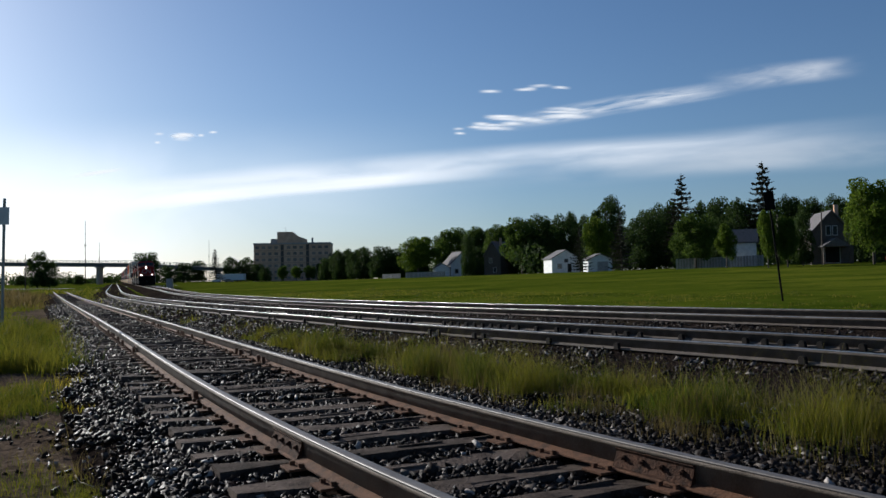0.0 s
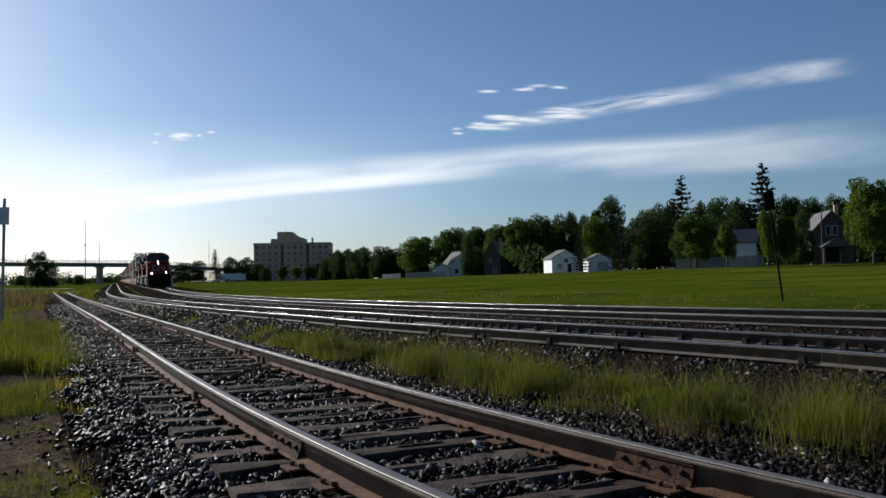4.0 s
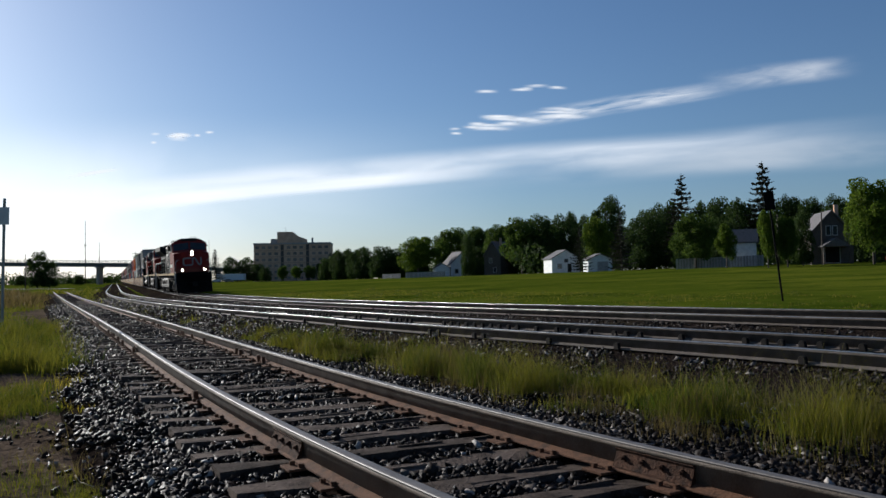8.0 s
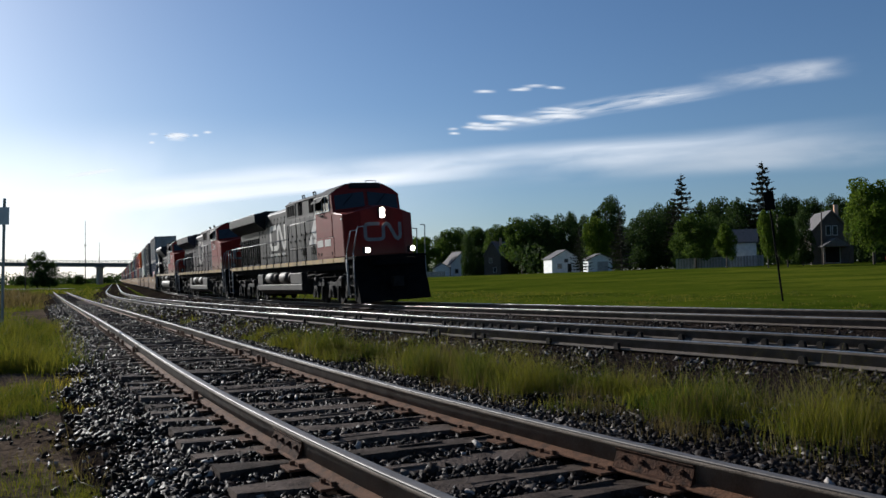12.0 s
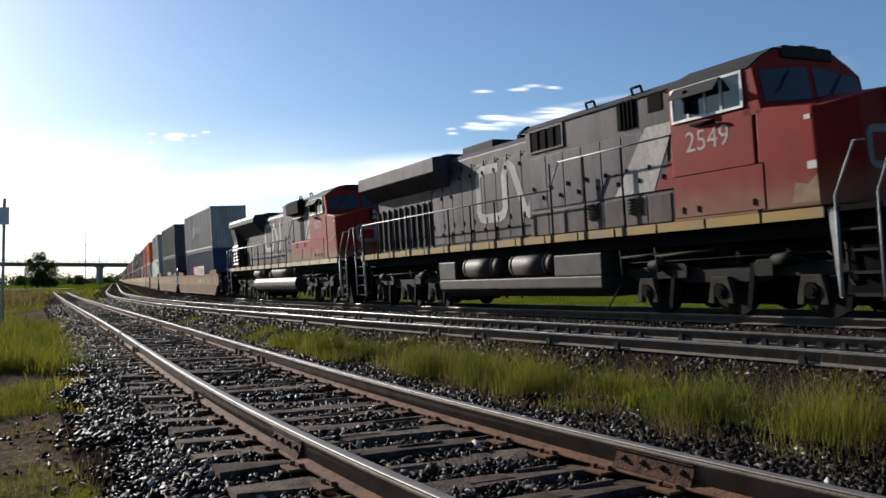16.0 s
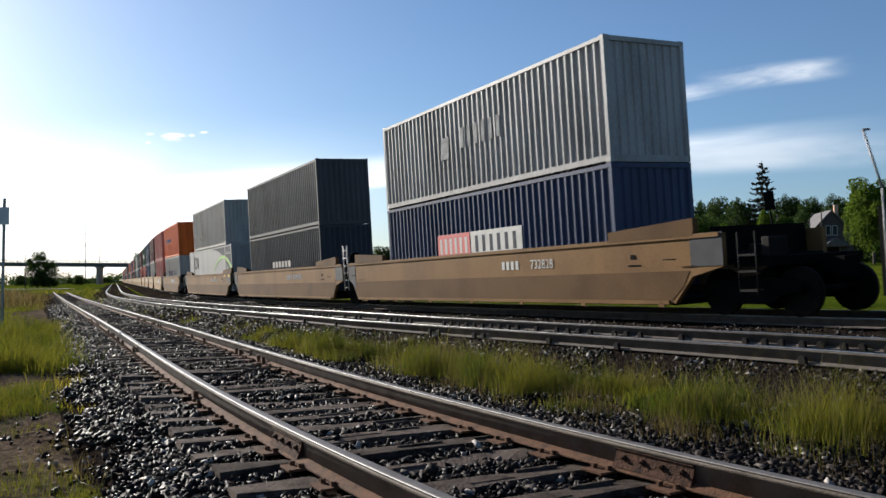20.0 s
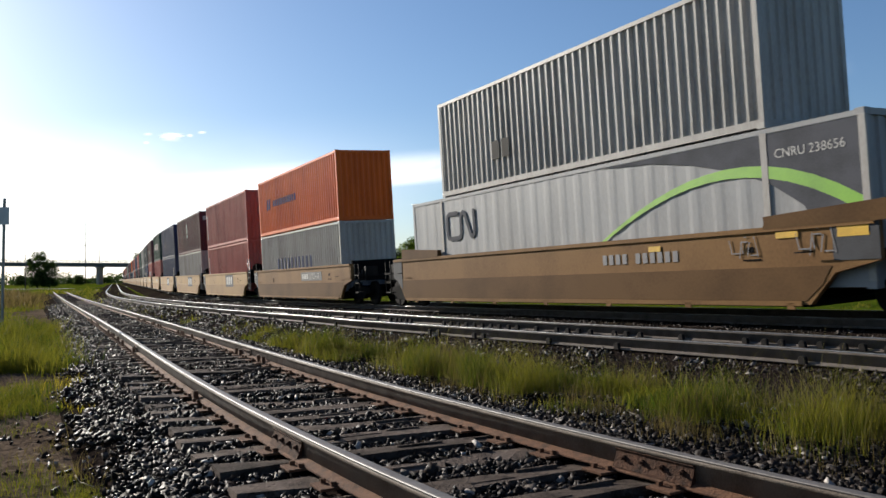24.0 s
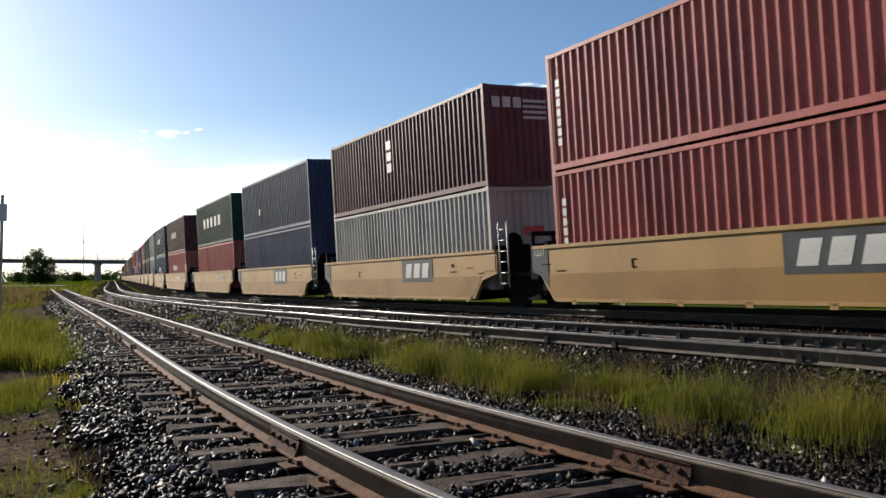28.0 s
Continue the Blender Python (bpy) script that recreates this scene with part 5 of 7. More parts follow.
            # the recess is only its shade, painted as a black panel
            put("recess", mesh_of("recess", made(box, 0, 0.56, -0.012, 0, 2.88, 4.08), M_VOID), 3.2, 1.1, 0.56, "black panel painted for the shade in a recess behind the walkway")
            lk = put("locker", mesh_of("locker", made(prism, [(-0.34, 1.9), (-0.34, 2.8), (0.0, 2.88), (0.0, 1.9)], 0, 3.0, "x", 0.02), red), 2.75, 1.1, 3.0, "dusty red low locker beside the walkway")
            for i in range(2):
                part("locker_lid", mesh_of("locker_lid", made(box, 0, 1.1, -0.012, 0, 2.0, 2.5, 0.004), red), None, lk).location = (0.55 + i * 1.25, -0.34, 0)
                for j in range(3):
                    part("louvre", shared(("small_louvre",), lambda bm: box(bm, 0, 0.26, -0.012, 0, 0, 0.035), M_VOID), None, lk).location = (0.75 + i * 1.25, -0.342, 2.56 + j * 0.075)
        else:
            # upright vent slots between ribs
            for i in range(9):
                x = -9.3 + i * 0.46
                # each slot's inner shade is a thin black slab
                v = put("vent", shared(("vent",), lambda bm: box(bm, 0, 0.26, -0.006, 0.0, 2.05, 3.38), M_VOID), x, 0.962, 0.26, "black strip painted for the shade in a vent slot")
                part("vent_rib", shared(("vent_rib", style), lambda bm: box(bm, 0, 0.05, -0.06, 0.0, 2.0, 3.45, 0.01), hood), None, v).location = (-0.12, 0, 0)
                part("vent_rib", SHARED[("vent_rib", style)], None, v).location = (0.29, 0, 0)
            gl = put("intake_grille", mesh_of("intake_grille", made(box, 0, 1.35, -0.012, 0, 4.12, 4.62), M_VOID), 0.8, 1.102, 1.35, "dark air intake grille")
            part("grille_frame", shared(("grille_frame", style), lambda bm: [box(bm, a, b, -0.03, 0, c, d) for a, b, c, d in ((-0.05, 1.4, 4.07, 4.12), (-0.05, 1.4, 4.62, 4.67), (-0.05, 0, 4.12, 4.62), (1.35, 1.4, 4.12, 4.62))], hood), None, gl)
            for i in range(3):
                part("slat", shared(("slat",), lambda bm: box(bm, 0, 0.02, -0.025, 0, 4.12, 4.62), M_VOID), None, gl).location = (0.32 + i * 0.34, -0.012, 0)
            for x in (2.55, 4.2) if style == 0 else (4.2,):
                w2 = put("louvred_window", mesh_of("louvred_window", made(box, 0, 0.62, -0.012, 0, 4.08, 4.7), M_VOID), x, 1.102, 0.62, "dark louvred opening")
                for i in range(4):
                    part("slat", shared(("upright_slat",), lambda bm: box(bm, 0, 0.03, -0.03, 0, 4.08, 4.7), M_BLACK), None, w2).location = (0.12 + i * 0.13, -0.012, 0)
            if style == 1:
                w3 = put("louvred_window", mesh_of("louvred_window", made(box, 0, 0.42, -0.012, 0, 4.3, 4.66), M_VOID), 5.2, 1.102, 0.42, "small dark window")
        # rain gutter along the roof's edge
        put("gutter", mesh_of("gutter", made(box, 0, cab0 - 0.6, -0.03, 0, 4.68, 4.72), M_ROOF), 0.56, 1.1, cab0 - 0.6)
    # crew cab
    cs = [(-1.5, 1.88), (1.5, 1.88), (1.5, 4.5), (1.2, 4.72), (0.8, 4.9), (-0.8, 4.9), (-1.2, 4.72), (-1.5, 4.5)]
    P("cab", made(prism, cs, cab0, cab1 - 0.1, "x", 0.03), red, "red crew cab with dust over its lower half")
    P("cab_roof", made(prism, [(-1.52, 4.52), (-1.2, 4.75), (-0.8, 4.94), (0.8, 4.94), (1.2, 4.75), (1.52, 4.52), (1.5, 4.49), (1.19, 4.71), (0.8, 4.89), (-0.8, 4.89), (-1.19, 4.71), (-1.5, 4.49)], cab0 - 0.05, cab1 - 0.12, "x"), M_ROOF, "sooty dark roof")
    # sloping cab front with its two large panes
    bm = bmesh.new()
    lo_y, x_lo, x_hi = 3.66, cab1 + 0.12, cab1 - 0.1
    outline = [(-1.5, lo_y), (1.5, lo_y), (1.5, 4.5), (1.2, 4.72), (0.8, 4.9), (-0.8, 4.9), (-1.2, 4.72), (-1.5, 4.5)]
    lean = lambda z: x_lo + (x_hi - x_lo) * (z - lo_y) / (4.9 - lo_y)
    a = [bm.verts.new((cab1 - 0.3, y, z)) for y, z in outline]
    b = [bm.verts.new((lean(z), y, z)) for y, z in outline]
    fs = [bm.faces.new(a), bm.faces.new(b[::-1])] + [bm.faces.new((a[i], b[i], b[(i + 1) % 8], a[(i + 1) % 8])) for i in range(8)]
    bmesh.ops.recalc_face_normals(bm, faces=fs)
    bmesh.ops.bevel(bm, geom=[e for e in bm.edges if all(v.co.x > cab1 - 0.25 for v in e.verts)], offset=0.03, segments=2, affect="EDGES", profile=0.5)
    P("cab_front", bm, red, "sloping red cab front")
    for y0, y1 in ((-1.38, -0.08), (0.08, 1.38)):
        q = [(y0, 3.86 if y0 < 0 else 3.98), (y1, 3.98 if y1 < 0 else 3.86), (y1, 4.6 if y1 < 0 else 4.46), (y0, 4.46 if y0 < 0 else 4.6)]
        bm = bmesh.new()
        lo, hi = [bm.verts.new((lean(z) - 0.01, y, z)) for y, z in q], [bm.verts.new((lean(z) + 0.012, y, z)) for y, z in q]
        fs = [bm.faces.new(lo), bm.faces.new(hi[::-1])] + [bm.faces.new((lo[i], hi[i], hi[(i + 1) % 4], lo[(i + 1) % 4])) for i in range(4)]
        bmesh.ops.recalc_face_normals(bm, faces=fs)
        pane = P("windscreen", bm, M_SCREEN, "dark windscreen pane")
        P("wiper", made(rod, (lean(4.5) + 0.04, (y0 + y1) / 2 + 0.15, 4.5), (lean(4.0) + 0.04, (y0 + y1) / 2 - 0.3, 4.05), 0.012, 5), M_BLACK, "", pane)
    P("number_board", made(prism, [(-0.7, 4.74), (0.7, 4.74), (0.7, 4.93), (0.64, 4.97), (-0.64, 4.97), (-0.7, 4.93)], cab1 - 0.35, cab1 - 0.02, "x", 0.02), M_ROOF, "dark number board box over the windscreen")
    P("roof_hoop", made(lambda bm: [rod(bm, p, q, 0.015, 5) for p, q in (((cab1 - 0.3, 0.15, 4.95), (cab1 - 0.3, 0.15, 5.08)), ((cab1 - 0.3, 0.15, 5.08), (cab1 - 0.3, 0.6, 5.08)), ((cab1 - 0.3, 0.6, 5.08), (cab1 - 0.3, 0.6, 4.95)))]), M_BLACK)
    wx = 5.97 if emd else 6.29
    for k in (-1, 1):
        y0, y1 = band(k, 1.5, 0.03)
        fr = P("side_window", made(lambda bm: [box(bm, wx + a, wx + b, y0, y1, c, d) for a, b, c, d in ((0, 1.78, 3.83, 3.88), (0, 1.78, 4.46, 4.51), (0, 0.05, 3.88, 4.46), (0.42, 0.47, 3.88, 4.46), (0.86, 0.91, 3.88, 4.46), (1.25, 1.31, 3.88, 4.46), (1.73, 1.78, 3.88, 4.46))]), M_FRAME, "pale window frames of the cab")
        for a, b in ((0.05, 0.42), (0.47, 0.86), (0.91, 1.25), (1.31, 1.73)):
            P("pane", made(box, wx + a, wx + b, *band(k, 1.5, 0.014), 3.88, 4.46), M_GLASS, "", fr)
        P("sunshade", made(lambda bm: prism(bm, [(k * 1.5, 4.53), (k * 1.74, 4.28), (k * 1.74, 4.25), (k * 1.5, 4.48)], wx + 0.12, wx + 1.3, "x")), M_ROOF, "dark sunshade over the side window")
        P("mirror", made(lambda bm: (box(bm, wx + 0.5, wx + 0.56, *band(k, 1.5, 0.2), 3.95, 4.4, 0.01),)), M_BLACK)
        P("arm_rest", made(lambda bm: rod(bm, (wx + 0.5, k * 1.53, 3.74), (wx + 1.15, k * 1.58, 3.7), 0.035, 6)), M_BLACK)
        # locker door under the window, with dark joint lines and latches
        dx0, dx1 = (6.25, 7.55) if emd else (6.22, 8.4)
        door = P("cab_locker_door", made(box, dx0, dx1, *band(k, 1.498, 0.014), 1.97, 2.77, 0.004), red, "dusty locker door under the cab window")
        for a, b, c, d in ((dx0, dx1, 2.775, 2.795), (dx1, dx1 + 0.02, 1.97, 2.795), (dx0 - 0.02, dx0, 1.97, 2.795)):
            P("joint", made(box, a, b, *band(k, 1.499, 0.004), c, d), M_VOID, "", door)
        for x in (dx0 + 0.2, dx0 + 0.6, dx1 - 0.25):
            P("latch", made(box, x, x + 0.05, *band(k, 1.51, 0.02), 2.05, 2.17), M_BLACK, "", door)
        if style == 0:
            for i, x in enumerate((6.35, 7.3)):
                P("glossy_plate", made(box, x, x + 0.75, *band(k, 1.513, 0.006), 2.42, 2.7), M_WHITE, "white painted plate", door)
        # diagonal bands from hood to cab
        y0, y1 = band(k, 1.122, 0.006)
        if not emd:
            P("white_flash", made(prism, [(4.0, 2.63), (5.25, 2.63), (5.95, 4.0), (5.1, 4.0)], y0, y1), M_WHITE if style == 0 else M_FADED3, "diagonal white band")
            P("red_flash", made(prism, [(5.27, 2.63), (cab0, 2.63), (cab0, 3.7)], y0, y1), red, "red wedge behind the cab")
        else:
            P("white_flash", made(prism, [(3.95, 2.9), (5.15, 2.9), (5.15, 4.35), (4.85, 4.35)], y0, y1), M_FADED3, "diagonal white band")
            # black slab for the shaded gap between hood and cab
            P("dark_slot", made(box, 5.2, 5.74, y0, y1, 2.9, 4.6), M_VOID, "black strip painted for the shade in the gap behind the cab")
    # nose, headlights and platform
    P("nose", made(nose_build, cab1 - 0.05, side, front), red, "wide red nose with a peaked top")
    line_ = [(y, z) for y, z in emblem_line(-0.82, 2.5, 1.64, 0.7)]
    P("nose_emblem", made(lambda bm: ribbon(bm, line_, 0.13, front - 0.002, front + 0.012, "x")), M_FADED2, "plain pale band shape on the nose").matrix_basis = pose(front, 0, 2.0) @ pose(0, 0, 0, 0, -1.9, 0) @ pose(-front, 0, -2.0)
    hl = P("headlight_box", made(box, front - 0.12, front + 0.03, -0.16, 0.16, 3.36, 3.82, 0.03), M_ROOF, "headlight housing at the top of the nose")
    for z in (3.48, 3.69):
        P("headlight", made(rod, (front + 0.02, 0, z), (front + 0.05, 0, z), 0.09, 16), M_LAMP if style == 0 else M_PALE, "lit headlight" if style == 0 else "", hl)
    nd = P("nose_door", made(box, front - 0.06, front - 0.02, 0.35, 0.85, 1.95, 2.45, 0.01), red)
    P("front_platform", made(box, side, front + 0.65, -1.45, 1.45, 1.78, 1.9, 0.01), M_BLACK, "black front platform")
    for i in range(4):
        y = -1.3 + i * 0.68
        P("edge_panel", made(box, front + 0.652, front + 0.67, y, y + 0.6, 1.78, 1.9), M_SILL_YELLOW if style != 0 else M_BLACK, "painted edge of the front platform")
    for y in (-0.95, 0.95):
        d = P("ditch_light_box", made(box, front + 0.4, front + 0.66, y - 0.13, y + 0.13, 1.98, 2.24, 0.03), M_ROOF)
        P("ditch_light", made(rod, (front + 0.65, y, 2.11), (front + 0.68, y, 2.11), 0.09, 16), M_DITCH if style == 0 else M_PALE, "lit ditch light" if style == 0 else "", d)
    P("pilot", made(prism, [(-1.5, 0.35), (1.5, 0.35), (1.5, 1.78), (-1.5, 1.78)], front + 0.5, front + 0.6, "x"), M_BLACK, "black pilot plate")
    P("snow_plough", made(prism, [(front + 0.6, 0.14), (front + 1.0, 0.14), (front + 0.85, 0.55), (front + 0.72, 1.0), (front + 0.6, 1.05)], -1.48, 1.48), M_BLACK, "black snow plough")
    P("anticlimber", made(box, front + 0.6, front + 0.85, -0.9, 0.9, 1.5, 1.78, 0.02), M_BLACK)
    for y in (-0.55, 0.5):
        P("brake_hose", made(lambda bm: [rod(bm, p, q, 0.025, 6) for p, q in (((front + 0.6, y, 1.35), (front + 0.85, y, 1.2)), ((front + 0.85, y, 1.2), (front + 0.95, y + 0.05, 0.7)))]), M_BLACK)
    for x, d in ((front + 0.6, 1), (-10.6, -1)):
        P("coupler", made(lambda bm: (box(bm, min(x, x + d * 0.6), max(x, x + d * 0.6), -0.12, 0.12, 0.75, 1.0), box(bm, min(x + d * 0.45, x + d * 0.72), max(x + d * 0.45, x + d * 0.72), -0.2, 0.2, 0.68, 1.06))), M_GRIME)
    P("rear_pilot", made(prism, [(-1.5, 0.4), (1.5, 0.4), (1.5, 1.78), (-1.5, 1.78)], -10.68, -10.6, "x"), M_BLACK)
    # corner steps between bent rails
    tread = mesh_of("tread", made(box, -0.36, 0.36, -0.02, 0.3, 0, 0.04), M_GRIME)
    edge_pl = mesh_of("step_plate", made(prism, [(0, 0.4), (0.05, 0.4), (0.05, 1.85), (-0.12, 1.85)], -0.02, 0.02), M_RAILING)
    for x, d in ((front + 0.2, 1), (-10.2, -1)):
        for k, turn in ((-1, 0), (1, 180)):
            # the black plate behind the treads paints in the well's shade
            sw = P("step_well", made(box, x - 0.38, x + 0.38, *band(k, 1.16, 0.04), 0.42, 1.78), M_VOID, "black plate painted for the shade in the side step well")
            for z in (0.42, 0.78, 1.14, 1.48):
                part("tread", tread, None, sw).matrix_basis = pose(x, k * 1.46, z, 0, 0, turn)
            part("step_plate", edge_pl, None, sw).location = (x - d * 0.4, k * 1.5, 0)
            for off, up in ((-0.37, 2.9), (0.37, 3.0)):
                gx = x + d * off
                P("grab_rail", made(lambda bm: [rod(bm, p, q, 0.02, 6) for p, q in (((gx, k * 1.52, 0.42), (gx, k * 1.52, 2.05)), ((gx, k * 1.52, 2.05), (gx + d * 0.32, k * 1.42, up)), ((gx + d * 0.32, k * 1.42, up), (gx + d * 0.36, k * 1.2, up + 0.02)))]), M_RAILING, "pale bent grab rail")
    for y in (-1.2, -0.4, 0.4, 1.2):
        P("end_rail", made(lambda bm: rod(bm, (-10.6, y, 1.85), (-10.6, y, 2.95), 0.02, 6)), M_RAILING)
    P("end_rail", made(lambda bm: rod(bm, (-10.6, -1.2, 2.95), (-10.6, 1.2, 2.95), 0.02, 6)), M_RAILING)
    # side handrails
    knee, up_x, up_z, end_x = (2.45, 3.35, 3.89, 5.2) if emd else (2.0, 2.45, 3.64, 6.2)
    for k in (-1, 1):
        y = k * 1.5
        hrail = P("handrail", made(lambda bm: [rod(bm, p, q, 0.02, 6) for p, q in (((-9.8, y, 3.0), (knee, y, 3.0)), ((knee, y, 3.0), (up_x, y, up_z)), ((up_x, y, up_z), (end_x, y, up_z)), ((-9.8, y, 3.0), (-10.15, y, 2.5)))]), M_RAILING, "pale side handrail")
        for i in range(12):
            x = -9.72 + i * 1.31
            if x > end_x - 0.3 or (emd and x > 2.6):
                continue
            t = 3.0 if x < knee else up_z
            P("stanchion", made(lambda bm: (rod(bm, (x, y, 1.72), (x, y, t), 0.024, 6), box(bm, x - 0.05, x + 0.05, *band(k, 1.53, 0.03), 1.72, 1.95))), M_BLACK, "", hrail)
    # tanks below
    if emd:
        tank = P("fuel_tank", made(prism, [(-1.1, 0.5), (1.1, 0.5), (1.4, 0.62), (1.5, 0.82), (1.5, 1.0), (1.4, 1.2), (-1.4, 1.2), (-1.5, 1.0), (-1.5, 0.82), (-1.4, 0.62)], -4.45, 3.2, "x", 0.04), M_TANK, "long dusty grey fuel tank")
        for y in (-1.22, 1.22):
            for x0, x1 in ((-4.4, -2.4), (-0.8, 3.05)):
                P("air_reservoir", made(lambda bm: (rod(bm, (x0, y, 1.5), (x1, y, 1.5), 0.27, 20), rod(bm, (x0 - 0.1, y, 1.5), (x0, y, 1.5), 0.16, 20, 0.27), rod(bm, (x1, y, 1.5), (x1 + 0.1, y, 1.5), 0.27, 20, 0.16))), M_TANK, "dusty grey air reservoir")
            P("valve", made(box, -1.8, -1.4, y - 0.15, y + 0.15, 1.25, 1.6, 0.03), M_DUST)
    else:
        P("fuel_tank", made(prism, [(-1.1, 0.38), (1.1, 0.38), (1.5, 0.6), (1.5, 0.88), (-1.5, 0.88), (-1.5, 0.6)], -3.95, 3.8, "x", 0.03), M_TANK, "long grey fuel tank")
        P("tank_end", made(box, -3.95, -2.95, -1.49, 1.49, 0.882, 1.42, 0.03), M_TANK)
        P("battery_box", made(box, 2.0, 3.8, -1.49, 1.49, 0.882, 1.4, 0.03), M_TANK)
        for y in (-1.2, 1.2):
            for x0, x1 in ((-2.5, -0.85), (-0.02, 1.65)):
                t = P("air_reservoir", made(lambda bm: (rod(bm, (x0, y, 1.2), (x1, y, 1.2), 0.3, 20), rod(bm, (x0 - 0.12, y, 1.2), (x0, y, 1.2), 0.18, 20, 0.3), rod(bm, (x1, y, 1.2), (x1 + 0.12, y, 1.2), 0.3, 20, 0.18))), M_TANK, "grey cylindrical air reservoir")
                for x in (x0 + 0.06, x1 - 0.12):
                    P("strap", made(rod, (x, y, 1.2), (x + 0.05, y, 1.2), 0.312, 20), M_BLACK, "", t)
    for x in (-4.2, 4.3, 5.4):
        P("underframe_pipe", made(lambda bm: [rod(bm, (x, -1.35, 1.42), (x + 0.05, -1.35, 0.9), 0.03, 6), rod(bm, (x, -1.35, 1.25), (x + 1.6, -1.35, 1.3), 0.03, 6)]), M_DUST)
    # roof fittings
    ex = (-1.3, -0.7, 4.66) if style == 0 else (-3.8, -2.0, 4.66) if style == 1 else (-2.2, -1.6, 4.46)
    P("exhaust_outlet", made(box, ex[0], ex[1], -0.5, 0.5, ex[2], ex[2] + (0.3 if style == 1 else 0.16), 0.03), M_ROOF, "sooty exhaust outlet")
    hx = -0.3 if not emd else -0.15
    P("horn", made(lambda bm: [rod(bm, (hx, y, top + 0.2), (hx + 0.45 + 0.1 * i, y, top + 0.24), 0.03, 8, 0.09) for i, y in enumerate((-0.7, -0.5, -0.3))] + [box(bm, hx - 0.05, hx + 0.1, -0.75, -0.25, top - 0.02, top + 0.16)]), M_BLACK, "black air horn")
    for x in (3.0, 4.6):
        P("lifting_hook", made(lambda bm: [rod(bm, p, q, 0.03, 6) for p, q in (((x, -0.95, 4.8), (x, -1.0, 4.96)), ((x, -1.0, 4.96), (x + 0.3, -1.0, 4.96)), ((x + 0.3, -1.0, 4.96), (x + 0.3, -0.95, 4.8)))]), M_BLACK)
    # side emblem as one bent band, and the line under it as plain bars
    tint, (ex0, ez0, ew, eh) = (M_WHITE, M_FADED3, M_FADED2)[style], ((-3.0, 2.66, 2.9, 1.22), (-2.35, 2.5, 3.0, 1.6), (-3.6, 2.62, 3.1, 1.4))[style]
    for k in (-1, 1):
        y0, y1 = band(k, 0.974, 0.005)
        flip = emblem_line(ex0, ez0, ew, eh)
        P("side_emblem", made(lambda bm: ribbon(bm, flip, 0.26, y0, y1)), tint, "plain band shape on the hood")
        if style != 1:
            bars("lettering_bar", [(ex0 + 0.05 + i * 0.31, ex0 + 0.24 + i * 0.31, 2.3, 2.46, 0) for i in range(9)], tint, thing, y0, 0.005, "row of plain pale bars")
    if style > 0:
        text, size, nx = ("2549", 0.56, 7.15) if style == 1 else ("8833", 0.46, 6.93)
        for k, turn in ((-1, 0), (1, 180)):
            numbers(text, size, M_NUMBER, thing, pose(nx, k * 1.503, 3.23, 90, 0, turn), "faded white cab number")
    if emd:  # bare scraped metal on the nose
        P("scraped_patch", made(prism, [(8.25, 2.62), (8.75, 2.66), (9.1, 2.86), (9.08, 2.97), (8.9, 2.9), (8.62, 2.9), (8.58, 2.8), (8.5, 2.72), (8.3, 2.7)], -1.506, -1.5), M_DUST2, "pale scraped patch on the red nose")
    if style == 1:
        P("scraped_patch", made(prism, [(8.95, 2.0), (9.5, 2.0), (9.48, 2.45), (9.3, 2.3), (9.05, 2.35)], -1.506, -1.5), M_DUST2, "pale worn patch on the red nose")
        P("nose_label", made(box, 9.3, 9.48, -1.506, -1.5, 2.55, 2.68), M_WHITE)
    P("nose_label", made(box, side - 0.28, side - 0.16, -1.506, -1.5, 3.38, 3.46), M_WHITE)
    for x in (-7.0, 7.0):
        loco_bogie(thing, x * (0.93 if emd else 1.0), style)
    return thing


M_INK = material("navy_marking_paint", (0.012, 0.018, 0.055), 0.9, 0.0, (0.02, 0.03, 0.09), 2, 0.5, 0.05, 30, spec=0.08)
M_SIGNRED = material("red_marking_paint", (0.5, 0.03, 0.03), 0.5, 0.0, (0.35, 0.03, 0.03), 2, 0.5, 0.05, 30)
M_LIME = material("lime_marking_paint", (0.20, 0.42, 0.03), 0.5, 0.0, (0.15, 0.32, 0.03), 2, 0.5, 0.05, 30)
M_SIGNYELLOW = material("yellow_marking_paint", (0.7, 0.45, 0.02), 0.5, 0.0, (0.5, 0.33, 0.02), 2, 0.5, 0.05, 30)


def letters(n, x0, pitch, width, z0, z1):
    return [(x0 + i * pitch, x0 + i * pitch + width, z0, z1, 0) for i in range(n)]


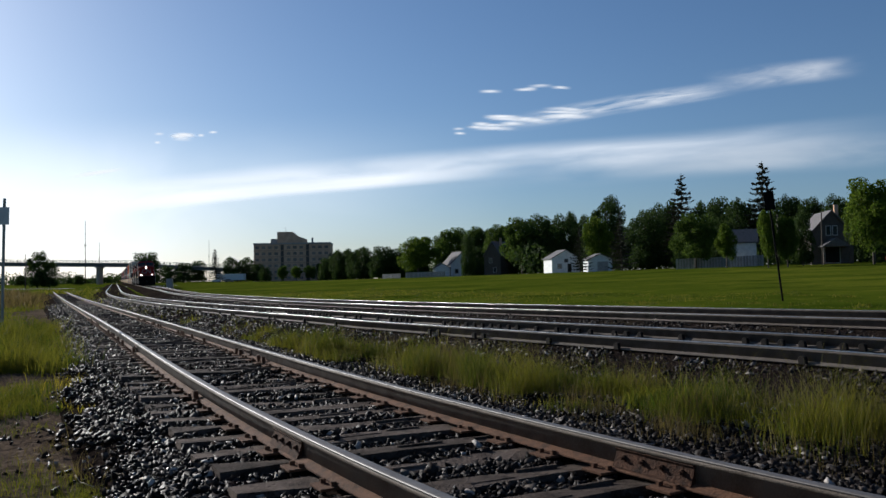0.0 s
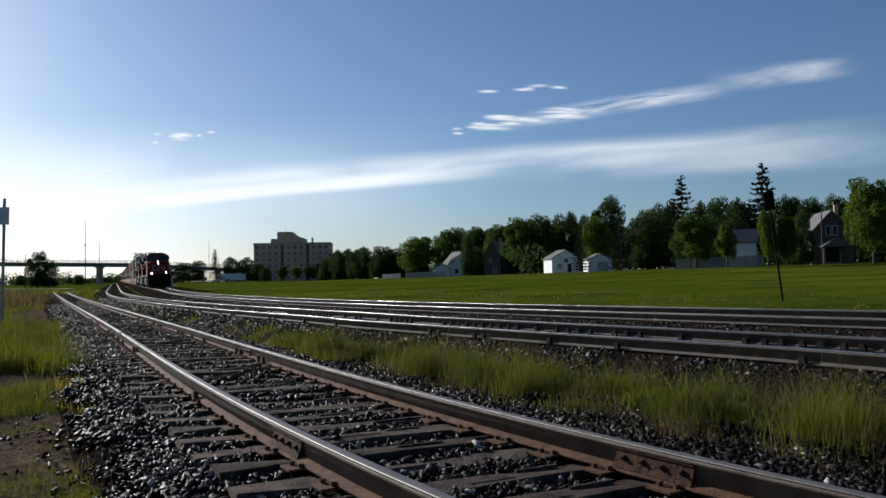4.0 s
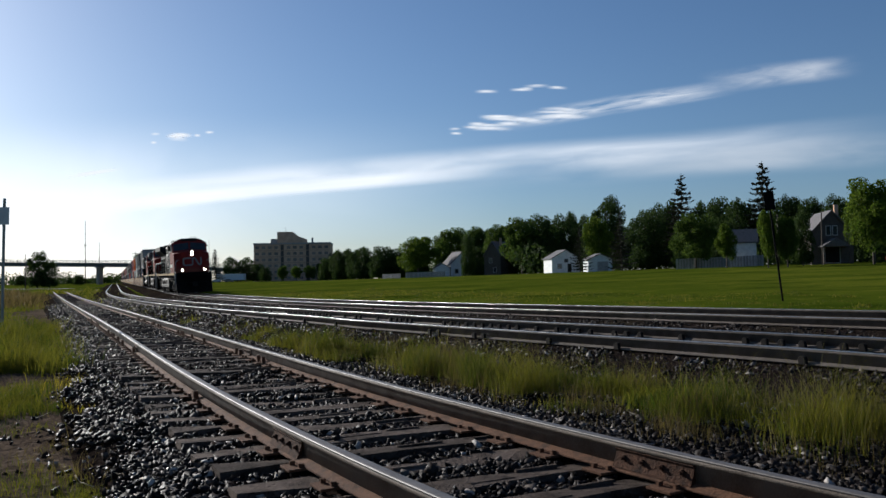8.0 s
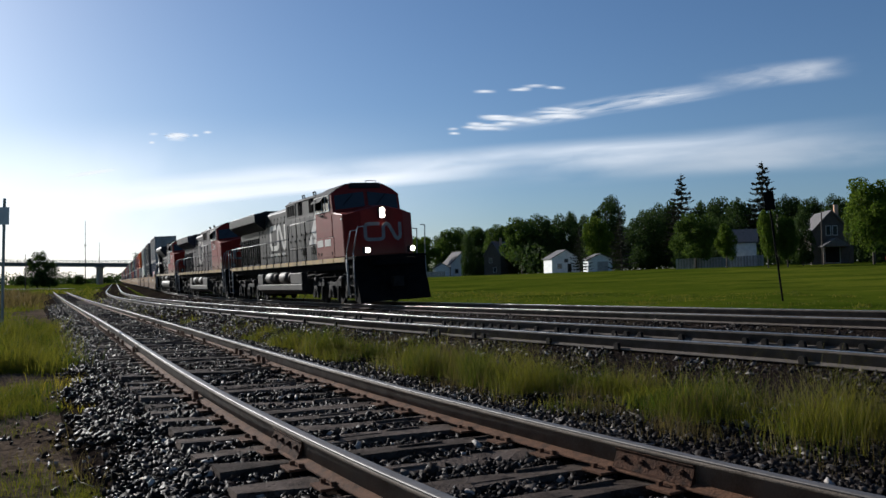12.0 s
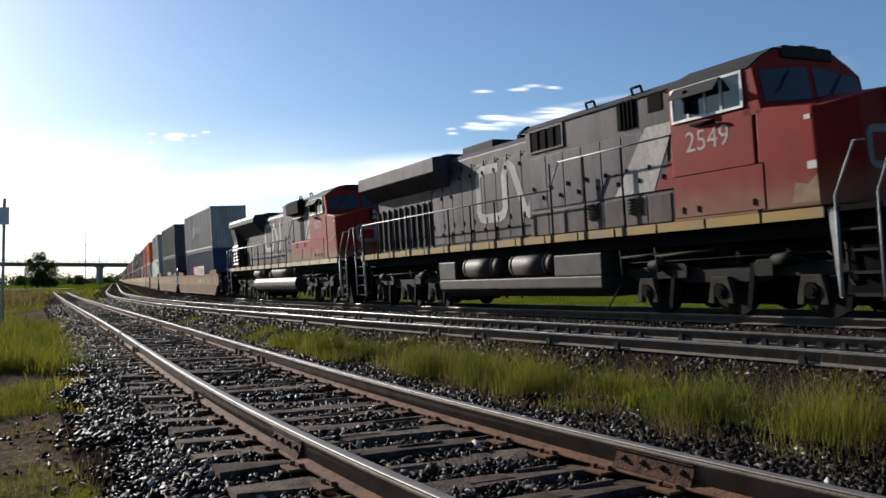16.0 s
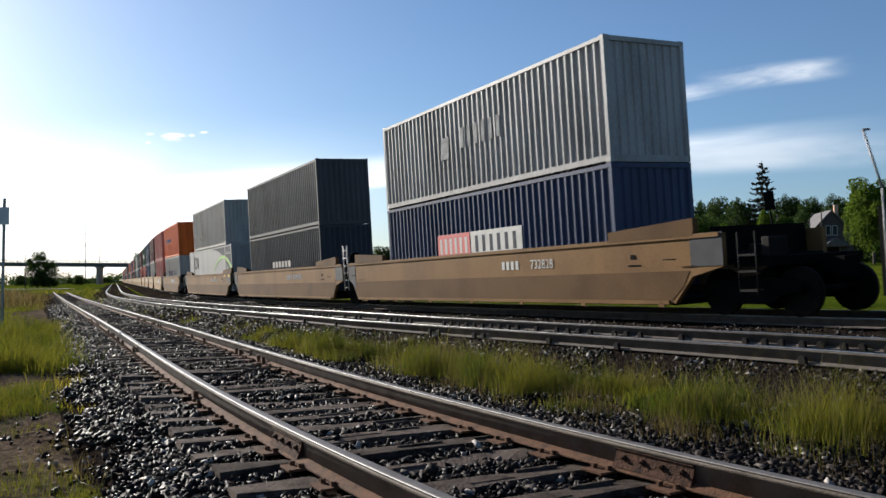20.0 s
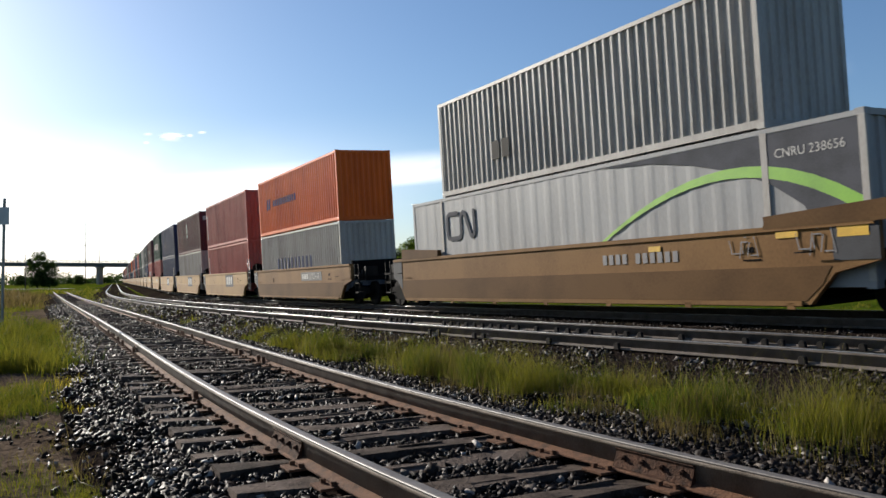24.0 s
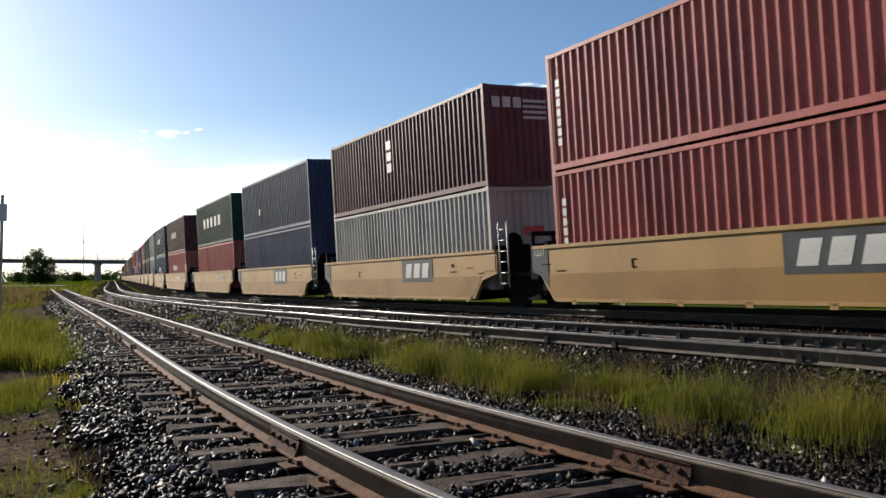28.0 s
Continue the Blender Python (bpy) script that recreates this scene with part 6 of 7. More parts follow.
def mark(c, k, low):
    """The painted marks that set the nearest containers apart, as plain shapes."""
    y = -1.224
    if k == 0 and not low:
        bars("marking", letters(6, -0.6, 0.4, 0.17, 1.35, 1.95), M_FADED, c, y, label="pale faded bars")
        bars("emblem", [(-1.9, -1.4, 1.15, 1.8, 0.1)], M_FADED, c, y, label="pale faded emblem shape")
    if k == 0 and low:
        bars("emblem_panel", [(-2.4, -0.4, 1.05, 1.75, 0)], M_SIGNRED, c, y - 0.002, label="red marking panel")
        bars("emblem_panel", [(-0.35, 2.35, 1.05, 1.75, 0)], M_WHITE, c, y - 0.002, label="white marking panel")
        bars("marking", letters(6, -2.25, 0.31, 0.13, 1.15, 1.62), M_WHITE, c, y - 0.006)
        bars("marking", letters(6, -0.1, 0.4, 0.16, 1.15, 1.62), M_INK2, c, y - 0.006)
    if k == 1 and low:
        bars("marking", letters(6, -1.6, 0.55, 0.36, 1.2, 1.5), M_PALE, c, y, label="row of pale bars")
    if k == 2 and low:
        y = -1.302
        part("emblem", made(lambda bm: ribbon(bm, emblem_line(-5.85, 1.55, 1.75, 0.85), 0.13, y - 0.004, y)), M_INK2, c, "plain dark band shape")
        # dark field along the top, and the lime stripe that arches through it
        bm = bmesh.new()
        prism(bm, [(1.5, 2.77), (8.0, 2.77), (8.0, 1.0), (7.15, 1.0), (6.85, 1.45), (6.2, 1.88), (5.4, 2.2), (4.3, 2.48), (3.2, 2.66)], y + 0.002, y + 0.005, "y")
        part("dark_panel", bm, M_INK2, c, "dark grey painted field")
        bm = bmesh.new()
        up, dn = [], []
        for i in range(15):
            t = i / 14
            x = 1.4 + 6.6 * t
            mid = 1.05 + 3.3 * t * (1 - 0.42 * t) - 1.63 * t ** 3
            half = 0.03 + 0.11 * t
            up.append((x, mid + half))
            dn.append((x, mid - half))
        prism(bm, up + dn[::-1], y - 0.002, y + 0.001, "y")
        part("green_swoosh", bm, M_LIME, c, "curved lime green stripe")
        numbers("CNRU 238656", 0.23, M_WHITE, c, pose(7.02, y - 0.002, 2.32, 90, 0, 0), "white container number")
        for x in (-6.1, 6.1):
            part("corner_post", made(box, x - 0.07, x + 0.07, y - 0.006, y + 0.05, 0.17, 2.8), paint("light_grey"), c, "pale grey inner post")
        part("corner_post", made(box, 7.96, 8.085, y - 0.006, y + 0.05, 0.12, 2.8), paint("light_grey"), c, "pale grey corner post")
    if k == 2 and not low:
        bars("marking", letters(2, -3.1, 0.5, 0.38, 0.75, 1.25), M_GRIME, c, y, label="two dark bars")
    if k == 3:
        if low:
            bars("marking", letters(10, -3.1, 0.575, 0.24, 1.05, 1.65), M_INK, c, y, label="row of bold navy bars")
        else:
            bars("emblem", [(-4.6, -4.35, 1.3, 1.85, 0.12), (-4.25, -4.0, 1.3, 1.85, 0.12)], M_INK, c, y, label="navy emblem shape")
            bars("marking", letters(11, -3.4, 0.36, 0.24, 1.4, 1.72), M_INK, c, y, label="row of navy bars")
    if k == 4:
        bars("marking", [(-5.75, -5.6, 0.6 + i * 0.24, 0.78 + i * 0.24, 0) for i in range(7)], M_WHITE, c, y, label="column of white bars")
        part("sign", made(box, 6.1, 6.106, 0.75, 1.0, 1.1, 1.5), M_SIGNYELLOW, c, "yellow warning panel on the end")
    if k == 5:
        if low:
            bars("marking", letters(5, 1.0, 0.4, 0.26, 0.9, 1.1), M_GRIME, c, y)
            part("sign", made(box, 6.1, 6.106, -0.1, 0.6, 1.5, 1.75), M_SIGNRED, c, "red mark on the end wall")
        else:
            bars("marking", [(-0.6, -0.25, 1.2 + 0.4 * i, 1.5 + 0.4 * i, 0) for i in range(3)], M_PALE, c, y, label="faded white bars")
            bm = bmesh.new()
            for i in range(3):
                box(bm, 6.1, 6.106, -0.95 + i * 0.36, -0.68 + i * 0.36, 2.25, 2.55)
            for i in range(4):
                box(bm, 6.1, 6.106, 0.1, 0.9, 2.42 - i * 0.16, 2.5 - i * 0.16)
            part("marking", bm, M_WHITE, c, "white bars on the end wall")
    if k == 6 and not low:
        bars("marking", [(-2.6, -2.35, 1.0, 1.35, 0.1)], M_PALE, c, y)
    if k == 7 and not low:
        bars("marking", letters(5, -3.4, 1.3, 0.7, 1.2, 1.85), M_PALE, c, y, label="five pale bars")
    if k in (8, 9, 12):
        bars("marking", letters(4, -2.5, 0.8, 0.5, 1.3, 1.8), M_PALE, c, y, label="four pale bars")


M_FADED = material("faded_marking_paint", (0.42, 0.41, 0.40), 0.9, 0.0, (0.17, 0.16, 0.15), 3, 0.6, 0.05, 30, spec=0.08)
M_INK2 = material("grey_marking_paint", (0.10, 0.10, 0.11), 0.9, 0.0, (0.07, 0.07, 0.075), 2, 0.5, 0.05, 30, spec=0.08)


def place(thing, mid, spread):
    TRAIN.append((thing, mid + spread / 2, mid - spread / 2))


FRONT = 72.25  # the train's front at 20 s
for k in range(3):
    place(loco(k), FRONT - 11.15 - (0.0, 22.3, 44.0)[k], 13.8)

# stacked loads, front to back: front edge along the line, wagon kind, upper and lower container
LOADS = [
    (0.0, 53, "silver", "navy"), (-19.5, 53, "slate", "steel_blue"), (-38.15, 53, "light_grey", "white"),
    (-59.35, 40, "orange", "light_grey"), (-74.5, 40, "maroon", "maroon"), (-89.7, 40, "plum", "light_grey"),
    (-104.9, 40, "navy", "navy"), (-120.0, 40, "green", "maroon"),
]
more = [("plum", "maroon"), ("slate", "navy"), ("silver", "white"), ("green", "slate"), ("maroon", "plum"),
        ("navy", "slate"), ("maroon", "maroon"), ("slate", "light_grey"), ("orange", "navy"), ("steel_blue", "steel_blue"), ("plum", "slate")]
at = -138.8
for k in range(25):
    LOADS.append((at, 40, *more[k % len(more)]))
    at -= 18.8 if k % 5 == 4 else 15.05
WORDS = {"silver": "silver grey", "navy": "navy blue", "slate": "dark slate grey", "steel_blue": "dark blue grey", "white": "white", "light_grey": "light grey",
         "orange": "bright orange", "maroon": "maroon red", "plum": "dark plum red", "green": "dark green"}
WAGONS = []
for k, (edge, kind, upper, lower) in enumerate(LOADS):
    mid = edge - 6.095
    reach = 9.45 if kind == 53 else 7.35
    tan = k < 4
    w = well_car(8.35 if k == 2 else reach, -9.1 if k == 1 else -reach, M_TAN if tan else M_YELLOW, "tan" if tan else "yellow", k in (0, 3) or (k > 7 and (k - 8) % 5 == 0),
                 k in (2, 7) or (k > 7 and (k - 8) % 5 == 4), "bars" if k < 3 else "backed" if k == 3 else "plate" if k in (4, 5, 6) or k % 3 == 0 else "bars", k)
    WAGONS.append(w)
    for x in (-reach - 0.15, reach + 0.15):
        bogie(w, x)
    place(w, mid, reach * 2)
    for colour, z, low in ((lower, 0.52, True), (upper, 3.432, False)):
        long_box = k == 2 and low
        c = container(colour, 16.15 if long_box else 12.19, 2.896, long_box,
                      f"{WORDS[colour]} steel shipping container {'in the well of a wagon' if low else 'stacked on another container'}")
        c["rise"] = z
        mark(c, k, low)
        place(c, mid, reach * 2)
# ---------------------------------------------------------------- trees
M_BARK = material("bark", (0.09, 0.07, 0.055), 0.9, 0.0, (0.05, 0.04, 0.032), 3, 0.6, 0.6, 20)
M_LEAF = leaf_material("broad_leaves", (0.0315, 0.0594, 0.0099), (0.0765, 0.1125, 0.0162), 0.5)
M_LEAF_DARK = leaf_material("dark_leaves", (0.02, 0.038, 0.01), (0.05, 0.078, 0.016), 0.42)
M_LEAF_BRIGHT = leaf_material("young_leaves", (0.051, 0.0935, 0.0085), (0.1105, 0.1487, 0.017), 0.5)
M_NEEDLE = leaf_material("spruce_needles", (0.022, 0.024, 0.016), (0.045, 0.046, 0.028), 0.12)


def leaf_cloud(centres, radii, n, size, r, squash=0.8):
    """Small quads strewn over lumps: more near each lump's surface."""
    k = r.integers(0, len(centres), n)
    d = r.normal(0, 1, (n, 3))
    d /= np.linalg.norm(d, axis=1)[:, None]
    rad = radii[k] * (0.25 + 0.8 * r.random(n) ** 0.6)
    c = centres[k] + d * rad[:, None] * np.array([1, 1, squash])
    u = r.normal(0, 1, (n, 3))
    u /= np.linalg.norm(u, axis=1)[:, None]
    w = np.cross(u, r.normal(0, 1, (n, 3)))
    w /= np.linalg.norm(w, axis=1)[:, None]
    s = (size * (0.5 + 0.8 * r.random(n)))[:, None]
    v = np.stack([c - u * s, c + w * s * 0.6, c + u * s, c - w * s * 0.6], 1).reshape(-1, 3)
    return v, np.arange(n * 4).reshape(-1, 4)


def broad_tree_meshes(seed, trunk_share, leaf_mat, n=11000, columnar=False):
    """Trunk and crown of unit height and unit width."""
    r = np.random.default_rng(seed)
    bm = bmesh.new()
    rod(bm, (0, 0, -0.03), (0, 0, 0.35), 0.028, 8, 0.02)
    rod(bm, (0, 0, 0.35), (0.03, 0.02, 0.8), 0.02, 6, 0.006)
    limbs = 8
    cs, rs = [], []
    for i in range(limbs):
        a, z = i * 2.4 + r.random(), 0.25 + 0.5 * i / limbs
        e = (math.cos(a) * 0.3, math.sin(a) * 0.3, z + 0.15 + 0.1 * r.random())
        rod(bm, (0, 0, z), e, 0.012, 5, 0.003)
    m = 16
    for i in range(m):
        z = trunk_share + (1 - trunk_share) * (0.1 + 0.8 * (i + 0.5) / m)
        t = (z - trunk_share) / (1 - trunk_share)
        wide = 0.5 * math.sin(math.pi * min(max(t * 0.86 + 0.12, 0), 1)) ** 0.7
        if columnar:  # full down to the ground, tapering only near its top
            wide = 0.42 * min(1.0, 1.9 * (1 - t))
        a = i * 2.399 + r.random() * 0.6
        q = wide * (0.35 + 0.45 * r.random())
        cs.append((math.cos(a) * q, math.sin(a) * q, z))
        rs.append((0.13 + 0.09 * r.random()) * (1.0 if not columnar else 0.85))
    cs += [(0, 0, 0.5 + trunk_share / 2), (0, 0, 0.35 + trunk_share / 2)]
    rs += [0.27, 0.27]
    if columnar:
        for i in range(26):
            q = 0.32 * (1 - 0.5 * max(i - 18, 0) / 8)
            cs.append((math.cos(i * 2.4) * q, math.sin(i * 2.4) * q, 0.06 + 0.033 * i))
            rs.append(0.17)
        for i in range(18):
            cs.append((math.cos(i * 1.05) * 0.33, math.sin(i * 1.05) * 0.33, 0.05 + 0.1 * (i // 6)))
            rs.append(0.16)
    elif trunk_share < 0.1:
        for i in range(6):
            cs.append((math.cos(i * 1.05) * 0.27, math.sin(i * 1.05) * 0.27, 0.16))
            rs.append(0.16)
    v, f = leaf_cloud(np.array(cs), np.array(rs), n, 0.021, r)
    v[:, 2] = np.minimum(v[:, 2], 1.02)
    return mesh_of("trunk", bm, M_BARK), stuff_mesh("crown", v, f, leaf_mat)


def spruce_meshes(seed, n_tiers=17):
    """A spruce of separate drooping boughs with upturned tips and gaps between the tiers."""
    r = np.random.default_rng(seed)
    bm = bmesh.new()
    rod(bm, (0, 0, -0.02), (0, 0, 1.0), 0.016, 8, 0.002)
    vs = []
    for i in range(n_tiers):
        z = 0.08 + 0.9 * (i / n_tiers) ** 0.9
        reach = 0.5 * max(1 - z, 0.0) ** 0.85 + 0.02
        boughs = 9 if z < 0.8 else 6
        for j in range(boughs):
            a = j * 6.283 / boughs + i * 0.9 + r.random() * 0.4
            ln = reach * (0.65 + 0.5 * r.random())
            zb = z + r.normal(0, 0.008)
            m = max(8, int(30 * ln / 0.5))
            for t in range(m):
                q = (t + r.random()) / m
                droop = -0.16 * ln * q + 0.17 * ln * q ** 3
                thick = 0.012 * (1.2 - q)
                spread = 0.05 * ln / 0.5 * (1 - abs(2 * q - 0.9)) + 0.008
                side = r.normal(0, spread)
                c = np.array([math.cos(a) * ln * q - math.sin(a) * side, math.sin(a) * ln * q + math.cos(a) * side, zb + droop + r.normal(0, thick * 0.6)])
                w = 0.02 * (1.2 - 0.5 * q) * (0.6 + 0.7 * r.random())
                out = np.array([math.cos(a), math.sin(a), 0.1])
                across = np.array([-math.sin(a), math.cos(a), r.normal(0, 0.5)])
                vs += [c - out * w, c + across * w * 0.8, c + out * w * 1.5, c - across * w * 0.8 + np.array([0, 0, -0.5 * w])]
    return mesh_of("trunk", bm, M_BARK), stuff_mesh("crown", np.array(vs), np.arange(len(vs)).reshape(-1, 4), M_NEEDLE)


KINDS = {"b": [broad_tree_meshes(k, 0.16, M_LEAF) for k in (1, 2, 3)], "d": [broad_tree_meshes(k, 0.06, M_LEAF_DARK) for k in (4, 5)],
         "y": [broad_tree_meshes(k, 0.2, M_LEAF_BRIGHT) for k in (6, 7)], "c": [broad_tree_meshes(8, 0.04, M_LEAF_DARK, columnar=True)],
         "s": [spruce_meshes(9), spruce_meshes(10)]}
NAMES = {"b": ("leafy_tree", "full green deciduous tree along the field's edge"), "d": ("leafy_tree", "dense dark green tree in the wood's edge"),
         "y": ("young_tree", "bright green tree catching the sun"), "c": ("columnar_tree", "dense dark columnar tree"), "s": ("spruce_tree", "dark spruce with drooping tiered branches")}
# kind, x, y, height, width
TREES = [
    ("d", -45.2, 365.5, 13.7, 11.3), ("d", -34.2, 343.4, 13.8, 14.2), ("d", -24.0, 317.9, 12.7, 12.0), ("d", -39.9, 363.0, 14.0, 12.5), ("y", -8.8, 285.3, 14.0, 16.7),
    ("b", 3.2, 309.1, 18.1, 15.9), ("b", 12.2, 294.8, 17.5, 12.2), ("b", 18.6, 270.6, 16.5, 12.1), ("c", 8.0, 259.4, 13.6, 5.4), ("b", 23.2, 240.4, 16.3, 13.2),
    ("d", 29.3, 243.8, 17.4, 11.7), ("d", 34.2, 231.6, 17.0, 10.4), ("d", 47.2, 234.2, 21.6, 12.1), ("y", 38.3, 202.6, 13.3, 8.4), ("s", 30.3, 182.2, 10.3, 6.0),
    ("s", 35.5, 163.9, 12.2, 7.0), ("d", 46.9, 189.3, 13.3, 10.4), ("s", 56.3, 192.6, 22.4, 15.0), ("b", 45.8, 148.9, 9.8, 8.7), ("d", 54.8, 201.8, 16.6, 9.7),
    ("d", 61.9, 183.9, 15.5, 8.2), ("y", 44.8, 129.8, 7.0, 3.6), ("s", 67.0, 171.1, 21.8, 15.0), ("y", 47.1, 119.1, 8.4, 3.3), ("b", 49.6, 118.3, 7.5, 3.7),
    ("d", 52.9, 120.8, 8.0, 3.5), ("d", 63.2, 175.3, 14.3, 8.4), ("d", 71.0, 166.6, 14.0, 7.4), ("d", 72.9, 161.9, 12.9, 6.7), ("d", 75.4, 155.6, 12.8, 8.0),
    ("y", 61.8, 117.8, 12.3, 8.5), ("b", 72.8, 130.0, 12.8, 8.1), ("d", -53.1, 377.2, 10.9, 10.4), ("d", -18.5, 317.7, 11.6, 10.9), ("d", 54.0, 180.0, 11.0, 9.0),
    ("d", 40.5, 214.0, 12.0, 11.0), ("d", 58.0, 172.0, 10.0, 9.0), ("d", 66.0, 158.0, 9.0, 8.0), ("d", 22.0, 262.0, 11.0, 12.0), ("d", 28.0, 236.0, 10.0, 11.0), ("d", 10.0, 285.0, 10.0, 12.0),
    ("d", -128.4, 260.0, 11.8, 7.6), ("d", -125.0, 261.0, 8.6, 6.5), ("d", -215.7, 420.0, 5.6, 8.7), ("d", -186.2, 420.0, 5.4, 7.5), ("d", -118.6, 330.0, 12.8, 14.1), ("s", -111.1, 400.0, 16.8, 10.0),
    ("d", -128.5, 430.0, 11.3, 11.8), ("d", -110.8, 430.0, 13.1, 11.8), ("d", -103.4, 430.0, 12.7, 11.8), ("d", -132.8, 420.0, 10.3, 11.6), ("d", -86.6, 400.0, 7.3, 6.9),
    ("b", -78.3, 400.0, 7.7, 6.1), ("y", -71.5, 400.0, 7.1, 6.1), ("b", -65.1, 400.0, 7.6, 7.2), ("d", -58.5, 400.0, 6.3, 6.6), ("d", -126.7, 380.0, 8.3, 10.5),
    ("d", -53.0, 417.4, 14.4, 14.9), ("d", -37.8, 379.2, 13.1, 13.6), ("d", -22.2, 340.3, 10.8, 12.2), ("d", -9.5, 308.6, 14.0, 11.0), ("d", -0.2, 350.0, 17.3, 12.5), ("d", 10.1, 324.3, 18.2, 11.6), ("d", 16.0, 309.5, 17.1, 11.1), ("d", 23.1, 291.8, 15.8, 10.4), ("d", 29.4, 275.9, 17.7, 9.9), ("d", 35.1, 261.7, 16.8, 9.4), ("d", 39.0, 252.0, 17.7, 9.0), ("d", 42.6, 243.0, 16.6, 8.7), ("d", 51.1, 221.8, 12.8, 7.9), ("d", 53.9, 214.8, 15.8, 7.7), ("d", 56.5, 208.2, 15.7, 7.4), ("d", 61.3, 196.1, 15.9, 7.0), ("d", 63.6, 190.6, 15.0, 6.8), ("d", 65.6, 185.4, 13.1, 6.6), ("d", 67.6, 180.5, 13.9, 6.5), ("d", 70.1, 174.3, 13.3, 6.2), ("d", 72.4, 168.5, 13.5, 6.0), ("d", 74.6, 163.1, 12.3, 5.8), ("d", 77.1, 156.8, 11.4, 5.6), ("d", 78.9, 152.2, 12.1, 5.4),
    ("d", -95.0, 420.0, 9.0, 10.0), ("d", -50.0, 395.0, 9.0, 9.0), ("d", -60.0, 420.0, 11.0, 12.0),
]
r_tree = random.Random(3)
for kind, x, y, tall, wide in TREES:
    trunk, crown = KINDS[kind][r_tree.randrange(len(KINDS[kind]))]
    name, label = NAMES[kind]
    t = empty(name, Matrix.Translation((x, y, gz(x, y))) @ Matrix.Rotation(r_tree.random() * 6.28, 4, "Z") @ Matrix.Diagonal((wide, wide, tall, 1)))
    tagged(t, label, "tree", group="trees round the field")
    part("trunk", trunk, None, t)
    part("crown", crown, None, t)
# the far woods behind, which nobody could count
r_far = np.random.default_rng(12)
cs, rs = [], []
for i in range(150):
    a = radians(-40 + 78 * (i + r_far.random()) / 150)
    d = 470 + 60 * r_far.random() if a < -0.12 else 330 + 120 * r_far.random() if a < 0.1 else 215 + 60 * r_far.random()
    x, y = math.sin(a) * d, math.cos(a) * d
    if a < -0.26:
        continue
    h = 5 + 5 * r_far.random()
    cs.append((x, y, gz(x, y) + h * 0.5))
    rs.append(h * 0.62)
v, f = leaf_cloud(np.array(cs), np.array(rs), 26000, 0.55, r_far)
tagged(new("far_woods", stuff_mesh("far_woods", v, f, M_LEAF_DARK)), "dark far woods behind the houses", "woods", kind="stuff")

cs, rs = [], []
for i in range(90):
    a = radians(-41 + 20 * (i + r_far.random()) / 90)
    d = 620 + 80 * r_far.random()
    x, y = math.sin(a) * d, math.cos(a) * d
    h = 4 + 5 * r_far.random() ** 2
    cs.append((x, y, gz(x, y) + h * 0.4))
    rs.append(h * 0.8)
v, f = leaf_cloud(np.array(cs), np.array(rs), 12000, 0.9, r_far)
tagged(new("horizon_woods", stuff_mesh("horizon_woods", v, f, M_LEAF_DARK)), "low dark woods on the horizon beyond the bridge", "woods", kind="stuff")

cs, rs = [], []
for i in range(170):
    s = -330 + 400 * (i + r_far.random()) / 170
    x, y, _ = on_line(MAIN, s, 108 + 14 * r_far.random())
    if -60 < s < -25 and r_far.random() < 0.3:
        continue
    h = 3 + 3.5 * r_far.random()
    cs.append((x, y, gz(x, y) + h * 0.45))
    rs.append(h * 0.75)
v, f = leaf_cloud(np.array(cs), np.array(rs), 30000, 0.42, r_far)
tagged(new("undergrowth", stuff_mesh("undergrowth", v, f, M_LEAF_DARK)), "dark bushes under the trees along the field", "bushes", kind="stuff")
# ---------------------------------------------------------------- houses, bridge and what stands round the field
M_SIDING = material("white_siding", (0.72, 0.72, 0.70), 0.6, 0.0, (0.55, 0.55, 0.54), 1.5, 0.5, 0.1, 12)
M_BROWN = material("brown_siding", (0.085, 0.066, 0.054), 0.8, 0.0, (0.055, 0.043, 0.036), 1.5, 0.5, 0.1, 12)
M_SHINGLE = material("grey_shingles", (0.13, 0.12, 0.118), 0.9, 0.0, (0.08, 0.075, 0.075), 3, 0.6, 0.4, 14)
M_CONCRETE = material("weathered_concrete", (0.34, 0.31, 0.28), 0.85, 0.0, (0.24, 0.22, 0.2), 0.4, 0.6, 0.1, 8)
M_STEELGREEN = material("painted_bridge_steel", (0.10, 0.11, 0.11), 0.6, 0.2, (0.06, 0.065, 0.065), 1.0, 0.6, 0.1, 8)
M_BRICK = material("buff_brick", (0.56, 0.37, 0.25), 0.85, 0.0, (0.42, 0.27, 0.18), 0.5, 0.6, 0.1, 8, spec=0.1, streak=0.3)
M_BRICK_DARK = material("shaded_brick_band", (0.4, 0.27, 0.185), 0.85, 0.0, (0.32, 0.21, 0.145), 0.5, 0.6, 0.1, 8, spec=0.1)
M_FENCE = material("grey_fence_wood", (0.34, 0.32, 0.30), 0.85, 0.0, (0.22, 0.21, 0.2), 2, 0.6, 0.3, 14, random_value=0.2)
M_PANE = bpy.data.materials.new("house_glass")
M_PANE.use_nodes = True
_p = M_PANE.node_tree.nodes["Principled BSDF"]
_p.inputs["Base Color"].default_value, _p.inputs["Roughness"].default_value = (0.03, 0.035, 0.04, 1), 0.08


